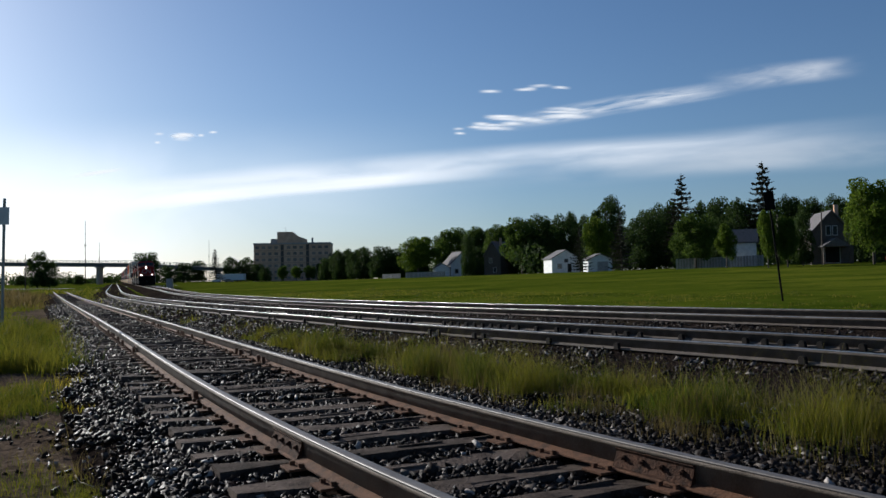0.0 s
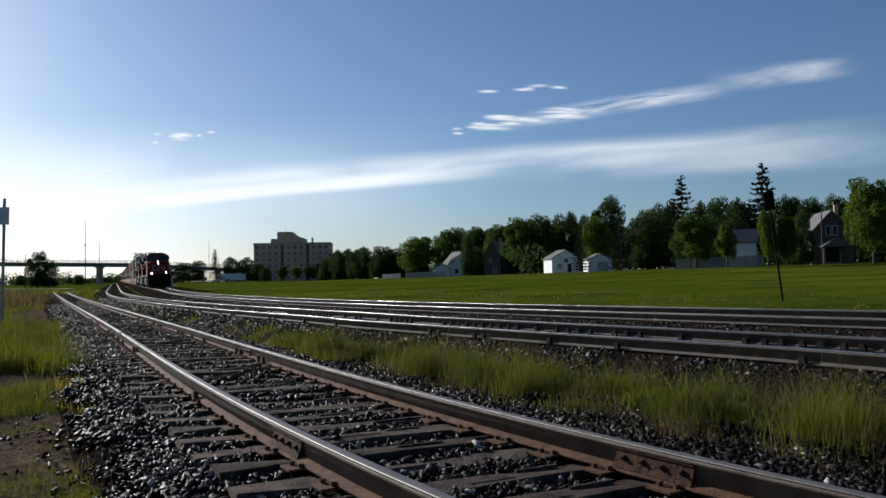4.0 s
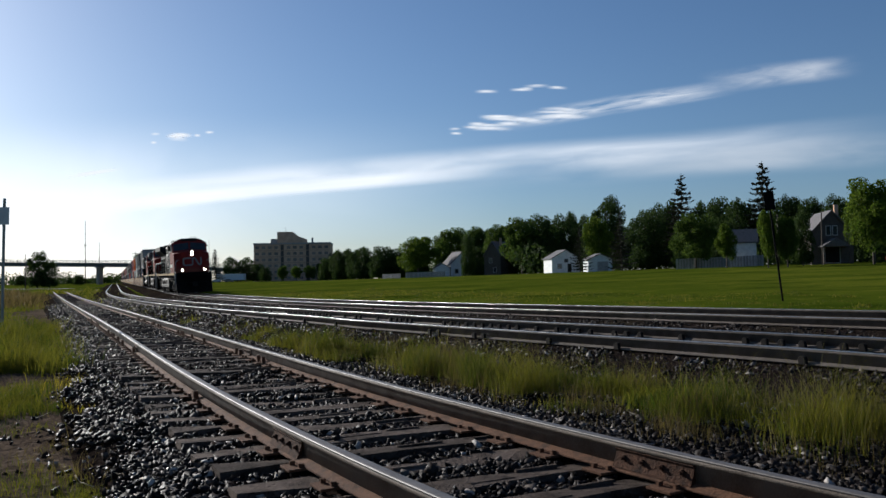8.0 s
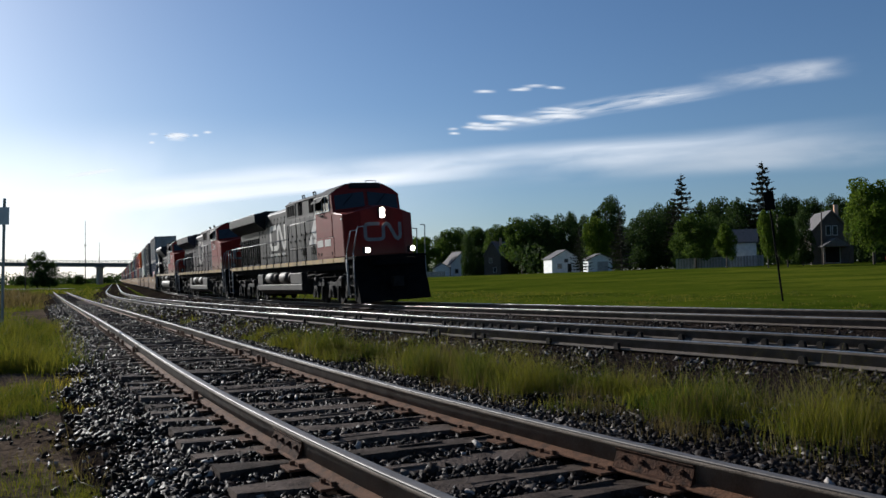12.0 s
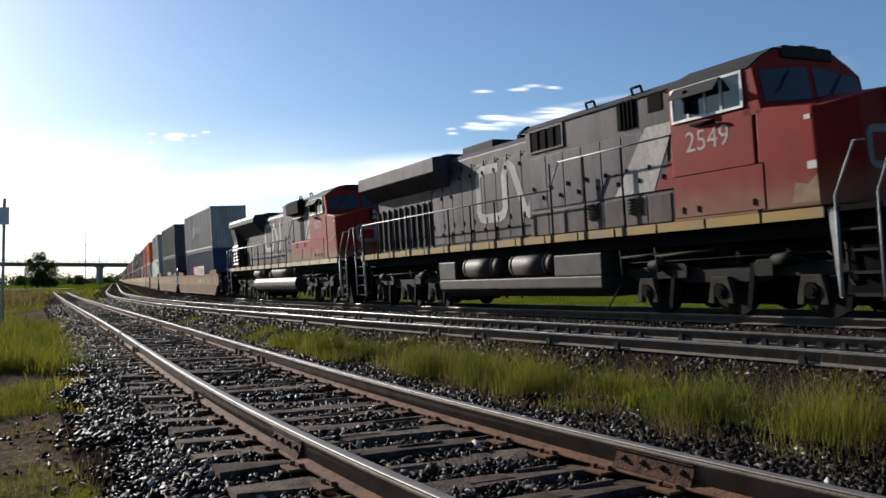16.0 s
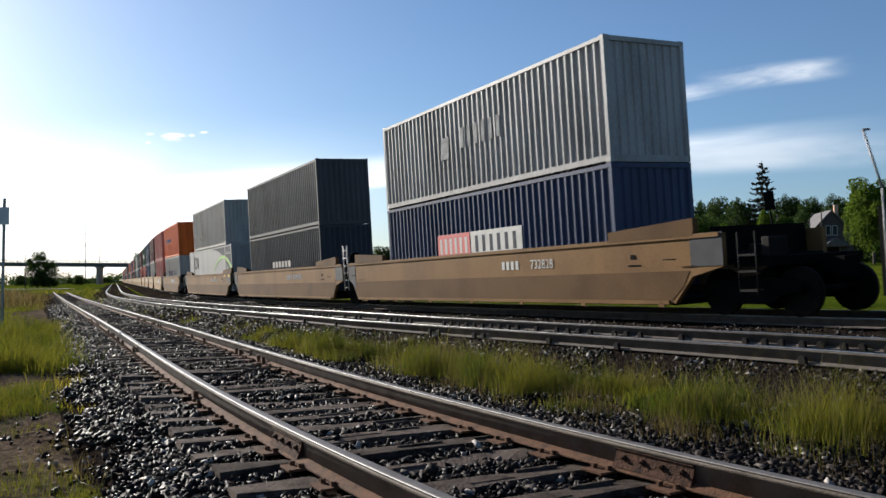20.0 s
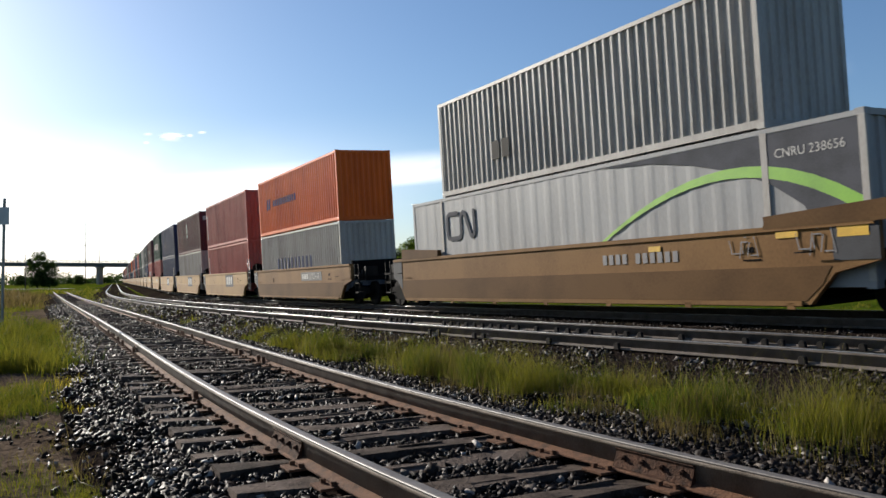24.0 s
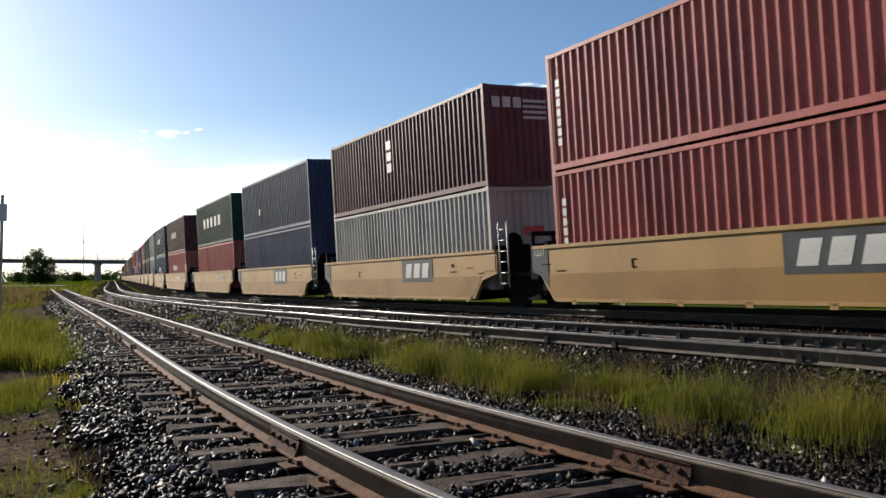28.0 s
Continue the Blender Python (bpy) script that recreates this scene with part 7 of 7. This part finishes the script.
def house(x, y, w, d, eave, ridge, turn, wall, name="house", label="", roof=None, openings=(), garage=False, chimney=False):
    """A gabled house whose gable looks along -y before it is turned. openings: (x, z, width, height, kind) on the gable."""
    t = empty(name, Matrix.Translation((x, y, gz(x, y))) @ Matrix.Rotation(radians(turn), 4, "Z"))
    tagged(t, label, "house", group="houses behind the field")
    part("wall", made(prism, [(-w / 2, -0.6), (w / 2, -0.6), (w / 2, eave), (0, ridge), (-w / 2, eave)], 0, d), wall, t)
    e = 0.35
    for k in (-1, 1):
        s = (ridge - eave) / (w / 2)
        part("roof", made(prism, [(0, ridge + 0.02), (k * (w / 2 + e), eave - s * e + 0.02), (k * (w / 2 + e), eave - s * e + 0.2), (0, ridge + 0.2)], -e, d + e), roof or M_SHINGLE, t, "grey shingled roof slope")
    for ox, oz, ow, oh, kind in openings:
        o = part("door" if kind == "door" else "window", made(lambda bm: [box(bm, ox - ow / 2 - 0.1, ox + ow / 2 + 0.1, -0.05, 0.0, oz - 0.1, oz), box(bm, ox - ow / 2 - 0.1, ox + ow / 2 + 0.1, -0.05, 0.0, oz + oh, oz + oh + 0.1), box(bm, ox - ow / 2 - 0.1, ox - ow / 2, -0.05, 0.0, oz, oz + oh), box(bm, ox + ow / 2, ox + ow / 2 + 0.1, -0.05, 0.0, oz, oz + oh)]), M_WHITE, t)
        part("leaf" if kind == "door" else "pane", made(box, ox - ow / 2, ox + ow / 2, -0.03, 0.0, oz, oz + oh), {"door": M_GRIME, "window": M_PANE, "panel": M_FENCE}[kind], o)
    if chimney:
        part("chimney", made(box, w * 0.2, w * 0.2 + 0.6, d * 0.3, d * 0.3 + 0.6, eave, ridge + 1.2), M_BRICK, t)
    return t


house(30.2, 202.4, 7.0, 8.0, 3.5, 5.5, 8, M_SIDING, "house", "small white gabled house facing the field", openings=((0.1, 2.5, 0.9, 0.8, "window"), (0.9, 0.1, 0.9, 2.0, "door"), (-1.6, 1.0, 1.0, 1.1, "window")))
house(36.3, 190.0, 5.6, 5.0, 2.7, 4.0, 4, M_SIDING, "garage", "low white garage with a grey door", openings=((0.6, 0.05, 2.4, 2.1, "panel"),))
house(15.3, 256.0, 6.0, 8.0, 6.2, 10.4, -35, M_BROWN, "house", "dark brown steep-gabled house among trees", openings=((-0.6, 3.8, 1.0, 1.4, "window"), (0.9, 0.8, 1.0, 1.5, "window")), chimney=True)
house(6.4, 281.0, 8.0, 9.0, 4.2, 8.3, 20, M_SIDING, "house", "white gabled house half hidden by trees", openings=((0, 4.5, 1.0, 1.3, "window"), (-2, 1.0, 1.2, 1.4, "window")))
house(-0.3, 279.0, 5.0, 5.0, 3.0, 4.4, 10, M_SIDING, "shed", "small pale shed by the fence")
house(57.4, 150.5, 5.6, 4.6, 4.4, 6.6, 70, M_SIDING, "house", "white house with a grey shingled roof", openings=((0, 2.4, 1.0, 1.2, "window"),))
house(61.8, 130.4, 6.4, 8.0, 5.0, 8.4, -8, M_BROWN, "house", "brown gabled house with a dark porch", openings=((-0.5, 4.6, 0.6, 1.4, "window"), (0.5, 4.6, 0.6, 1.4, "window"), (0, 0.2, 2.2, 2.6, "door")), chimney=True)
# porch of the brown house
pt = empty("porch", Matrix.Translation((61.5, 128.6, gz(61.5, 128.6))) @ Matrix.Rotation(radians(-8), 4, "Z"))
tagged(pt, "dark open porch before the brown house", "porch")
part("porch_roof", made(prism, [(-2.2, 2.7), (2.2, 2.7), (0, 4.1)], -0.6, 1.9), M_SHINGLE, pt)
for px in (-1.9, 1.9):
    part("post", made(box, px - 0.09, px + 0.09, -0.5, -0.32, -0.3, 2.75), M_BROWN, pt)


def board_fence(x0, y0, x1, y1, tall, label):
    t = empty("board_fence")
    tagged(t, label, "fence")
    n = int(math.hypot(x1 - x0, y1 - y0) / 0.5)
    me = mesh_of("board", made(box, -0.22, 0.22, -0.02, 0.02, -0.4, tall), M_FENCE)
    turn = math.degrees(math.atan2(y1 - y0, x1 - x0))
    for i in range(n):
        k = (i + 0.5) / n
        x, y = x0 + (x1 - x0) * k, y0 + (y1 - y0) * k
        part("board", me, None, t).matrix_basis = pose(x, y, gz(x, y), 0, 0, turn)


board_fence(43.0, 152.0, 57.0, 146.0, 1.9, "grey weathered board fence behind the trees")
board_fence(-12.5, 271.0, 0.5, 262.0, 1.7, "pale board fence at the field's far edge")
board_fence(-22.0, 296.0, -15.0, 288.0, 1.6, "pale board fence at the field's far edge")

# apartment block
ap = empty("apartment_building", Matrix.Translation((-79.2, 430.0, gz(-79.2, 430.0))) @ Matrix.Rotation(radians(2), 4, "Z"))
tagged(ap, "six-storey buff brick apartment building with a penthouse", "building")
part("wall", made(box, -19.8, 19.8, 0, 16, -2, 19.2), M_BRICK, ap)
part("parapet", made(box, -20.0, 20.0, -0.2, 16.2, 19.2, 20.0), M_CONCRETE, ap, "concrete parapet")
part("penthouse", made(prism, [(-8.2, 20.0), (6.6, 20.0), (6.6, 22.2), (2.4, 23.6), (-0.4, 26.0), (-8.2, 26.0)], 4, 12), M_BRICK, ap, "brick roof house with a sloped side")
part("chimney", made(box, 9.7, 10.6, 5, 6, 20.0, 22.8), M_CONCRETE, ap)
part("roof_shed", made(box, -11.8, -8.4, 5, 9, 20.0, 22.4), M_CONCRETE, ap)
part("aerial", made(lambda bm: (rod(bm, (-4.3, 8, 26), (-4.3, 8, 28.6), 0.06, 5), rod(bm, (-5.0, 8, 28.2), (-3.6, 8, 28.2), 0.04, 5))), M_GRIME, ap)
wf = mesh_of("window_frame", made(lambda bm: [box(bm, -0.95, 0.95, -0.06, 0.0, -0.08, 0.0), box(bm, -0.95, 0.95, -0.06, 0.0, 1.35, 1.42), box(bm, -0.95, -0.87, -0.06, 0, 0, 1.35), box(bm, 0.87, 0.95, -0.06, 0, 0, 1.35), box(bm, -0.03, 0.03, -0.06, 0, 0, 1.35)]), M_BRICK_DARK)
wp = mesh_of("pane", made(box, -0.87, 0.87, -0.03, 0.0, 0.0, 1.35), material("curtained_window", (0.2, 0.16, 0.13), 0.4, 0.0, (0.12, 0.1, 0.085), 0.3, 0.6, 0.02, 4, random_value=0.35))
floor_edge = mesh_of("floor_band", made(box, -19.8, 19.8, -0.12, 0.0, 0, 0.3), M_BRICK_DARK)
for f in range(6):
    part("floor_band", floor_edge, None, ap).location = (0, 0, 3.2 * f + 3.0)
    for i in range(12):
        if i in (4, 8):
            continue
        w = part("window", wf, None, ap)
        w.location = (-18 + i * 3.27, 0, 3.2 * f + 0.9)
        part("pane", wp, None, w)
for x in (-5.0, 8.2):
    part("stair_strip", made(box, x - 0.8, x + 0.8, -0.1, 0.0, 0, 19.2), M_BROWN, ap, "dark vertical window strip")

# road bridge
br = empty("road_bridge")
tagged(br, "long steel girder road bridge over the tracks", "bridge")
A, B = Vector((-330.0, 372.0, 16.0)), Vector((-156.0, 420.0, 12.75))
C = Vector((-88.0, 440.0, 8.2))


def span(a, b, name_label):
    d = (b - a).normalized()
    ln = (b - a).length
    m = Matrix.Translation(a) @ d.to_track_quat("X", "Z").to_matrix().to_4x4()
    part("deck", made(box, 0, ln, -4.6, 4.6, -0.5, 0.0), M_CONCRETE, br, "concrete bridge deck").matrix_basis = m
    for y in (-3.8, 3.8):
        part("girder", made(lambda bm: (box(bm, 0, ln, y - 0.1, y + 0.1, -1.9, -0.5), box(bm, 0, ln, y - 0.3, y + 0.3, -1.95, -1.85))), M_STEELGREEN, br, "dark steel girder").matrix_basis = m
    n = int(ln / 3.0)
    pm = mesh_of("railing_post", made(box, -0.1, 0.1, -0.1, 0.1, 0.0, 1.25), M_STEELGREEN)
    for y in (-4.4, 4.4):
        part("railing", made(lambda bm: [box(bm, 0, ln, y - 0.05, y + 0.05, z, z + 0.09) for z in (0.55, 1.2)]), M_STEELGREEN, br, "steel railing").matrix_basis = m
        for i in range(n):
            part("railing_post", pm, None, br).matrix_basis = m @ Matrix.Translation((i * 3.0 + 0.5, y, 0))


span(A, B, "")
span(B, C, "")
for x, y, z in ((-173.4, 414.6, 11.1), (-142.0, 424.5, 9.6), (-232.0, 399.0, 12.2), (-118.0, 431.0, 8.2), (-290.0, 383.0, 13.2)):
    g = gz(x, y)
    part("pier", made(lambda bm: (box(bm, x - 0.7, x + 0.7, y - 2.6, y + 2.6, g - 1, z - 0.7, 0.1), box(bm, x - 0.8, x + 0.8, y - 4.2, y + 4.2, z - 0.7, z))), M_CONCRETE, br, "concrete pier")
part("abutment", made(prism, [(-104, 0), (-88, 0), (-60, 0), (-60, 3.5), (-88, 8.0), (-96, 7.2)], 436, 446), M_CONCRETE, br, "embankment at the bridge's end")

# masts and poles far off
def mast(x, y, tall, r, label):
    t = new("radio_mast", mesh_of("radio_mast", made(lambda bm: (rod(bm, (0, 0, -1), (0, 0, tall), r, 6, r * 0.5), rod(bm, (0, 0, tall * 0.6), (0, 0, tall * 0.62), r * 2.2, 6))), M_GRIME))
    t.location = (x, y, gz(x, y))
    tagged(t, label, "mast")


mast(-261.5, 600.0, 46.0, 0.35, "tall thin radio mast on the horizon")
mast(-251.2, 600.0, 30.0, 0.25, "slender radio mast on the horizon")
mast(-171.0, 600.0, 30.0, 0.2, "slender far pole on the horizon")


def pole(x, y, tall, label, arm=False, name="utility_pole"):
    t = empty(name, Matrix.Translation((x, y, gz(x, y))))
    tagged(t, label, "pole")
    part("post", made(rod, (0, 0, -0.4), (0, 0, tall), 0.16, 8, 0.1), M_BARK, t)
    if arm:
        part("crossarm", made(box, -1.2, 1.2, -0.06, 0.06, tall - 0.6, tall - 0.45), M_BARK, t)


pole(-127.2, 250.0, 10.5, "slim pole beside the far road")
pole(-112.5, 300.0, 12.0, "dark pole beside the main line", True)
pole(-121.0, 420.0, 7.5, "pole by the bridge")
pole(53.5, 131.0, 8.2, "pale thin pole by the brown house", False)
pole(59.6, 129.0, 8.3, "pale thin pole by the brown house", False)


M_BOARD = material("weathered_aluminium", (0.55, 0.55, 0.56), 0.5, 0.2, (0.42, 0.42, 0.43), 3, 0.5, 0.05, 30)


def sign(x, y, tall, pw, ph, lean_x, label, post=None):
    """A trackside board on a perforated post."""
    t = empty("track_sign", Matrix.Translation((x, y, gz(x, y))) @ Matrix.Rotation(radians(lean_x), 4, "Y"))
    tagged(t, label, "sign")
    part("post", made(lambda bm: (box(bm, -0.035, 0.035, -0.02, 0.02, -0.4, tall), [box(bm, -0.012, 0.012, -0.024, 0.024, 0.2 + i * 0.12, 0.24 + i * 0.12) for i in range(int((tall - 0.6) / 0.12))])), post or M_PALE, t, "perforated steel post")
    part("board", made(box, -pw / 2, pw / 2, -0.045, -0.025, tall - ph - 0.25, tall - 0.25, 0.004), M_BLACK if post else M_BOARD, t, "blank back of the board")


sign(-12.52, 23.3, 3.95, 0.32, 0.5, 1.0, "grey board on a perforated post beside the siding")
sign(13.75, 33.4, 4.75, 0.42, 0.75, -6.0, "narrow grey board on a leaning post in the field", M_BLACK)

# small trackside boxes
cab = empty("signal_cabinet", Matrix.Translation((-50.3, 151.0, gz(-50.3, 151.0))))
tagged(cab, "small grey signal cabinet beside the main line", "cabinet")
part("body", made(box, -0.5, 0.5, -0.4, 0.4, -0.3, 1.9, 0.03), M_PALE, cab)
part("door", made(box, -0.42, 0.42, -0.43, -0.405, 0.1, 1.75, 0.01), M_PALE, cab)

# trailer and cars under the bridge's end
tr = empty("white_trailer", Matrix.Translation((-107.0, 405.0, gz(-107.0, 405.0))))
tagged(tr, "white box trailer parked by the bridge", "trailer")
part("body", made(box, -5.0, 9.0, 0, 2.5, 1.0, 4.0, 0.05), M_SIDING, tr)
for x in (-3.5, 5.5, 6.9):
    part("wheel", made(rod, (x, -0.05, 0.5), (x, 0.25, 0.5), 0.5, 16), M_BLACK, tr)


def car(x, y, turn, mat, label):
    t = empty("car", Matrix.Translation((x, y, gz(x, y))) @ Matrix.Rotation(radians(turn), 4, "Z"))
    tagged(t, label, "car")
    part("body", made(prism, [(-2.2, 0.35), (2.2, 0.35), (2.25, 0.8), (1.3, 0.95), (0.7, 1.45), (-1.2, 1.45), (-1.9, 0.98), (-2.25, 0.9)], -0.85, 0.85, "y", 0.06), mat, t)
    part("side_glass", made(prism, [(1.1, 0.98), (0.62, 1.38), (-1.1, 1.38), (-1.6, 1.0)], -0.858, 0.858), M_PANE, t)
    for wx in (-1.4, 1.4):
        for wy in (-0.86, 0.66):
            part("wheel", made(rod, (wx, wy, 0.32), (wx, wy + 0.2, 0.32), 0.32, 14), M_BLACK, t)


car(-110.0, 398.0, 5, M_SIDING, "white car parked near the bridge")
car(-103.5, 397.0, 5, M_PALE, "silver car parked near the bridge")
car(66.5, 119.5, 30, M_RED, "red car parked by the trees")

# far road to the left
M_ROAD = material("pale_road", (0.20, 0.19, 0.18), 0.9, 0.0, (0.15, 0.14, 0.135), 0.3, 0.5, 0.1, 6)
rx = np.linspace(-330, -70, 40)
vs, fs = [], []
for i, x in enumerate(rx):
    for y in (212.0 - (x + 70) * 0.28, 219.0 - (x + 70) * 0.28):
        vs.append((x, y, gz(x, y) + 0.05))
for i in range(39):
    fs.append((2 * i, 2 * i + 2, 2 * i + 3, 2 * i + 1))
tagged(new("road", stuff_mesh("road", vs, fs, M_ROAD)), "pale country road beyond the verge", "road", kind="structure")

# ---------------------------------------------------------------- clouds


def cloud_material(seed, scale, lo, hi, strength, stretch, tilt, rim=8.0):
    m = bpy.data.materials.new("thin_cloud")
    m.use_nodes = True
    n, l = m.node_tree.nodes, m.node_tree.links
    n.remove(n["Principled BSDF"])
    tc, mp, no, no2 = n.new("ShaderNodeTexCoord"), n.new("ShaderNodeMapping"), n.new("ShaderNodeTexNoise"), n.new("ShaderNodeTexNoise")
    mp.inputs["Scale"].default_value = (scale, scale, scale * stretch)
    mp.inputs["Location"].default_value = (seed, seed * 0.7, seed * 1.3)
    mp.inputs["Rotation"].default_value = (0, tilt, 0)
    l.new(tc.outputs["Object"], mp.inputs[0])
    no.inputs["Detail"].default_value, no.inputs["Scale"].default_value, no.inputs["Distortion"].default_value = 7, 1.0, 0.6
    no2.inputs["Detail"].default_value, no2.inputs["Scale"].default_value = 3, 0.25
    l.new(mp.outputs[0], no.inputs[0])
    l.new(mp.outputs[0], no2.inputs[0])
    mr = n.new("ShaderNodeMapRange")
    mr.inputs[1].default_value, mr.inputs[2].default_value = lo, hi
    mul = n.new("ShaderNodeMath")
    mul.operation = "ADD"
    l.new(no.outputs[0], mul.inputs[0])
    l.new(no2.outputs[0], mul.inputs[1])
    l.new(mul.outputs[0], mr.inputs[0])
    # fade to nothing at the sheet's rim, by its own generated coordinates
    sep = n.new("ShaderNodeSeparateXYZ")
    l.new(tc.outputs["Generated"], sep.inputs[0])
    last = mr.outputs[0]
    for axis in (0, 2):
        a, b = n.new("ShaderNodeMath"), n.new("ShaderNodeMath")
        a.operation, a.inputs[1].default_value = "PINGPONG", 0.5
        l.new(sep.outputs[axis], a.inputs[0])
        b.operation, b.inputs[1].default_value = "MULTIPLY", (rim if axis == 0 else 2.4)
        b.use_clamp = True
        l.new(a.outputs[0], b.inputs[0])
        soft_rim = n.new("ShaderNodeMapRange")
        soft_rim.interpolation_type = "SMOOTHSTEP"
        l.new(b.outputs[0], soft_rim.inputs[0])
        b = soft_rim
        c = n.new("ShaderNodeMath")
        c.operation = "MULTIPLY"
        l.new(last, c.inputs[0])
        l.new(b.outputs[0], c.inputs[1])
        last = c.outputs[0]
    em, tr_, mx = n.new("ShaderNodeEmission"), n.new("ShaderNodeBsdfTransparent"), n.new("ShaderNodeMixShader")
    em.inputs[0].default_value, em.inputs[1].default_value = (1.0, 0.99, 0.97, 1), strength
    l.new(last, mx.inputs[0])
    l.new(tr_.outputs[0], mx.inputs[1])
    l.new(em.outputs[0], mx.inputs[2])
    l.new(mx.outputs[0], n["Material Output"].inputs[0])
    return m


CLOUDS = []


def cloud(x, z, wide, tall, tilt, label, mat):
    """A thin sheet of cloud 3 km away."""
    bm = bmesh.new()
    nx = 24
    lo = [bm.verts.new((-wide / 2 + wide * i / nx, 0.012 * wide * math.sin(i * 0.4), -tall / 2)) for i in range(nx + 1)]
    hi = [bm.verts.new((-wide / 2 + wide * i / nx, 0.012 * wide * math.sin(i * 0.4) + 0.2 * tall, tall / 2)) for i in range(nx + 1)]
    for i in range(nx):
        bm.faces.new((lo[i], lo[i + 1], hi[i + 1], hi[i]))
    ob = new("cloud", mesh_of("cloud", bm, mat))
    ob.matrix_basis = pose(x, 3000.0, z, 0, -tilt, 0)
    tagged(ob, label, "cloud", group="thin clouds")
    CLOUDS.append((ob, x, z, tilt))


cloud(-300, 400, 4300, 150, 4.2, "long white band of thin cloud", cloud_material(3.1, 0.0021, 0.5, 1.5, 0.92, 6.0, 0.0, 3.2))
cloud(-650, 345, 1900, 70, 4.4, "bright lower edge of the cloud band", cloud_material(5.4, 0.0026, 0.4, 1.15, 0.92, 7.0, 0.0, 2.6))
cloud(900, 432, 2300, 170, 2.6, "pale veil of thin cloud", cloud_material(7.7, 0.0022, 0.62, 2.0, 0.72, 5.0, 0.0, 3.0))
cloud(640, 640, 1000, 85, 8.5, "streaky white cloud of thin ripples", cloud_material(11.3, 0.0075, 0.72, 1.5, 0.8, 9.0, -0.06, 2.6))
cloud(1250, 745, 640, 110, 6.0, "feathery white cloud in thin streaks", cloud_material(15.9, 0.007, 0.74, 1.7, 0.74, 4.0, 0.45, 2.6))
# added glowing sheet that paints the sun's glare and haze over the low sky
cloud(-1900, 190, 4600, 1000, 1.0, "glowing sheet standing in for haze and glare near the sun", cloud_material(41.0, 0.0012, 0.5, 1.6, 1.08, 1.6, 0.0, 2.1))
# short ripples and stray wisps: middle, spread and number of each cluster
WISP = [cloud_material(20.0 + 3 * k, 0.011, 0.5, 1.3, 0.8, 7.0, 0.0, 2.0) for k in range(3)]
r_wisp = random.Random(21)
for mx_, mz, sx, sz, n, ln in ((330, 600, 170, 45, 13, 190), (290, 700, 150, 25, 5, 95), (70, 555, 60, 40, 4, 80), (-1000, 545, 40, 14, 5, 90), (-1290, 420, 60, 10, 2, 190), (-760, 560, 420, 40, 4, 45)):
    for k in range(n):
        dx = r_wisp.uniform(-1, 1)
        cloud(mx_ + sx * dx, mz + sz * (0.5 * dx + 0.5 * r_wisp.uniform(-1, 1)), ln * r_wisp.uniform(0.6, 1.2), r_wisp.uniform(13, 24), r_wisp.uniform(-4, 1) if mx_ > -1200 else 8, "thin white ripple of cloud", WISP[k % 3])
# ---------------------------------------------------------------- motion


def motions():
    times = [i * 1.0 for i in range(29)]
    for thing, a, b in TRAIN:
        lift = Matrix.Translation((0, 0, thing.get("rise", 0.0)))
        walk(thing, [(t, ride(a + run_at(t), b + run_at(t)) @ lift) for t in times])
    # the wheels roll with the way gone
    for wheels, radius, step in ((WHEELS, 0.533, 1 / 30), (CAR_WHEELS[:32], 0.457, 1 / 30)):
        beats = [i * step for i in range(841)]
        for w in wheels:
            x, y, z = w.location
            walk(w, [(t, pose(x, y, z, 0, math.degrees(run_at(t) / radius), 0)) for t in beats])
    for ob, x, z, tilt in CLOUDS:
        walk(ob, [(t, pose(x - 1.7 * t + 25, 3000.0, z, 0, -tilt, 0)) for t in (0.0, 14.0, 28.0)])


motions()
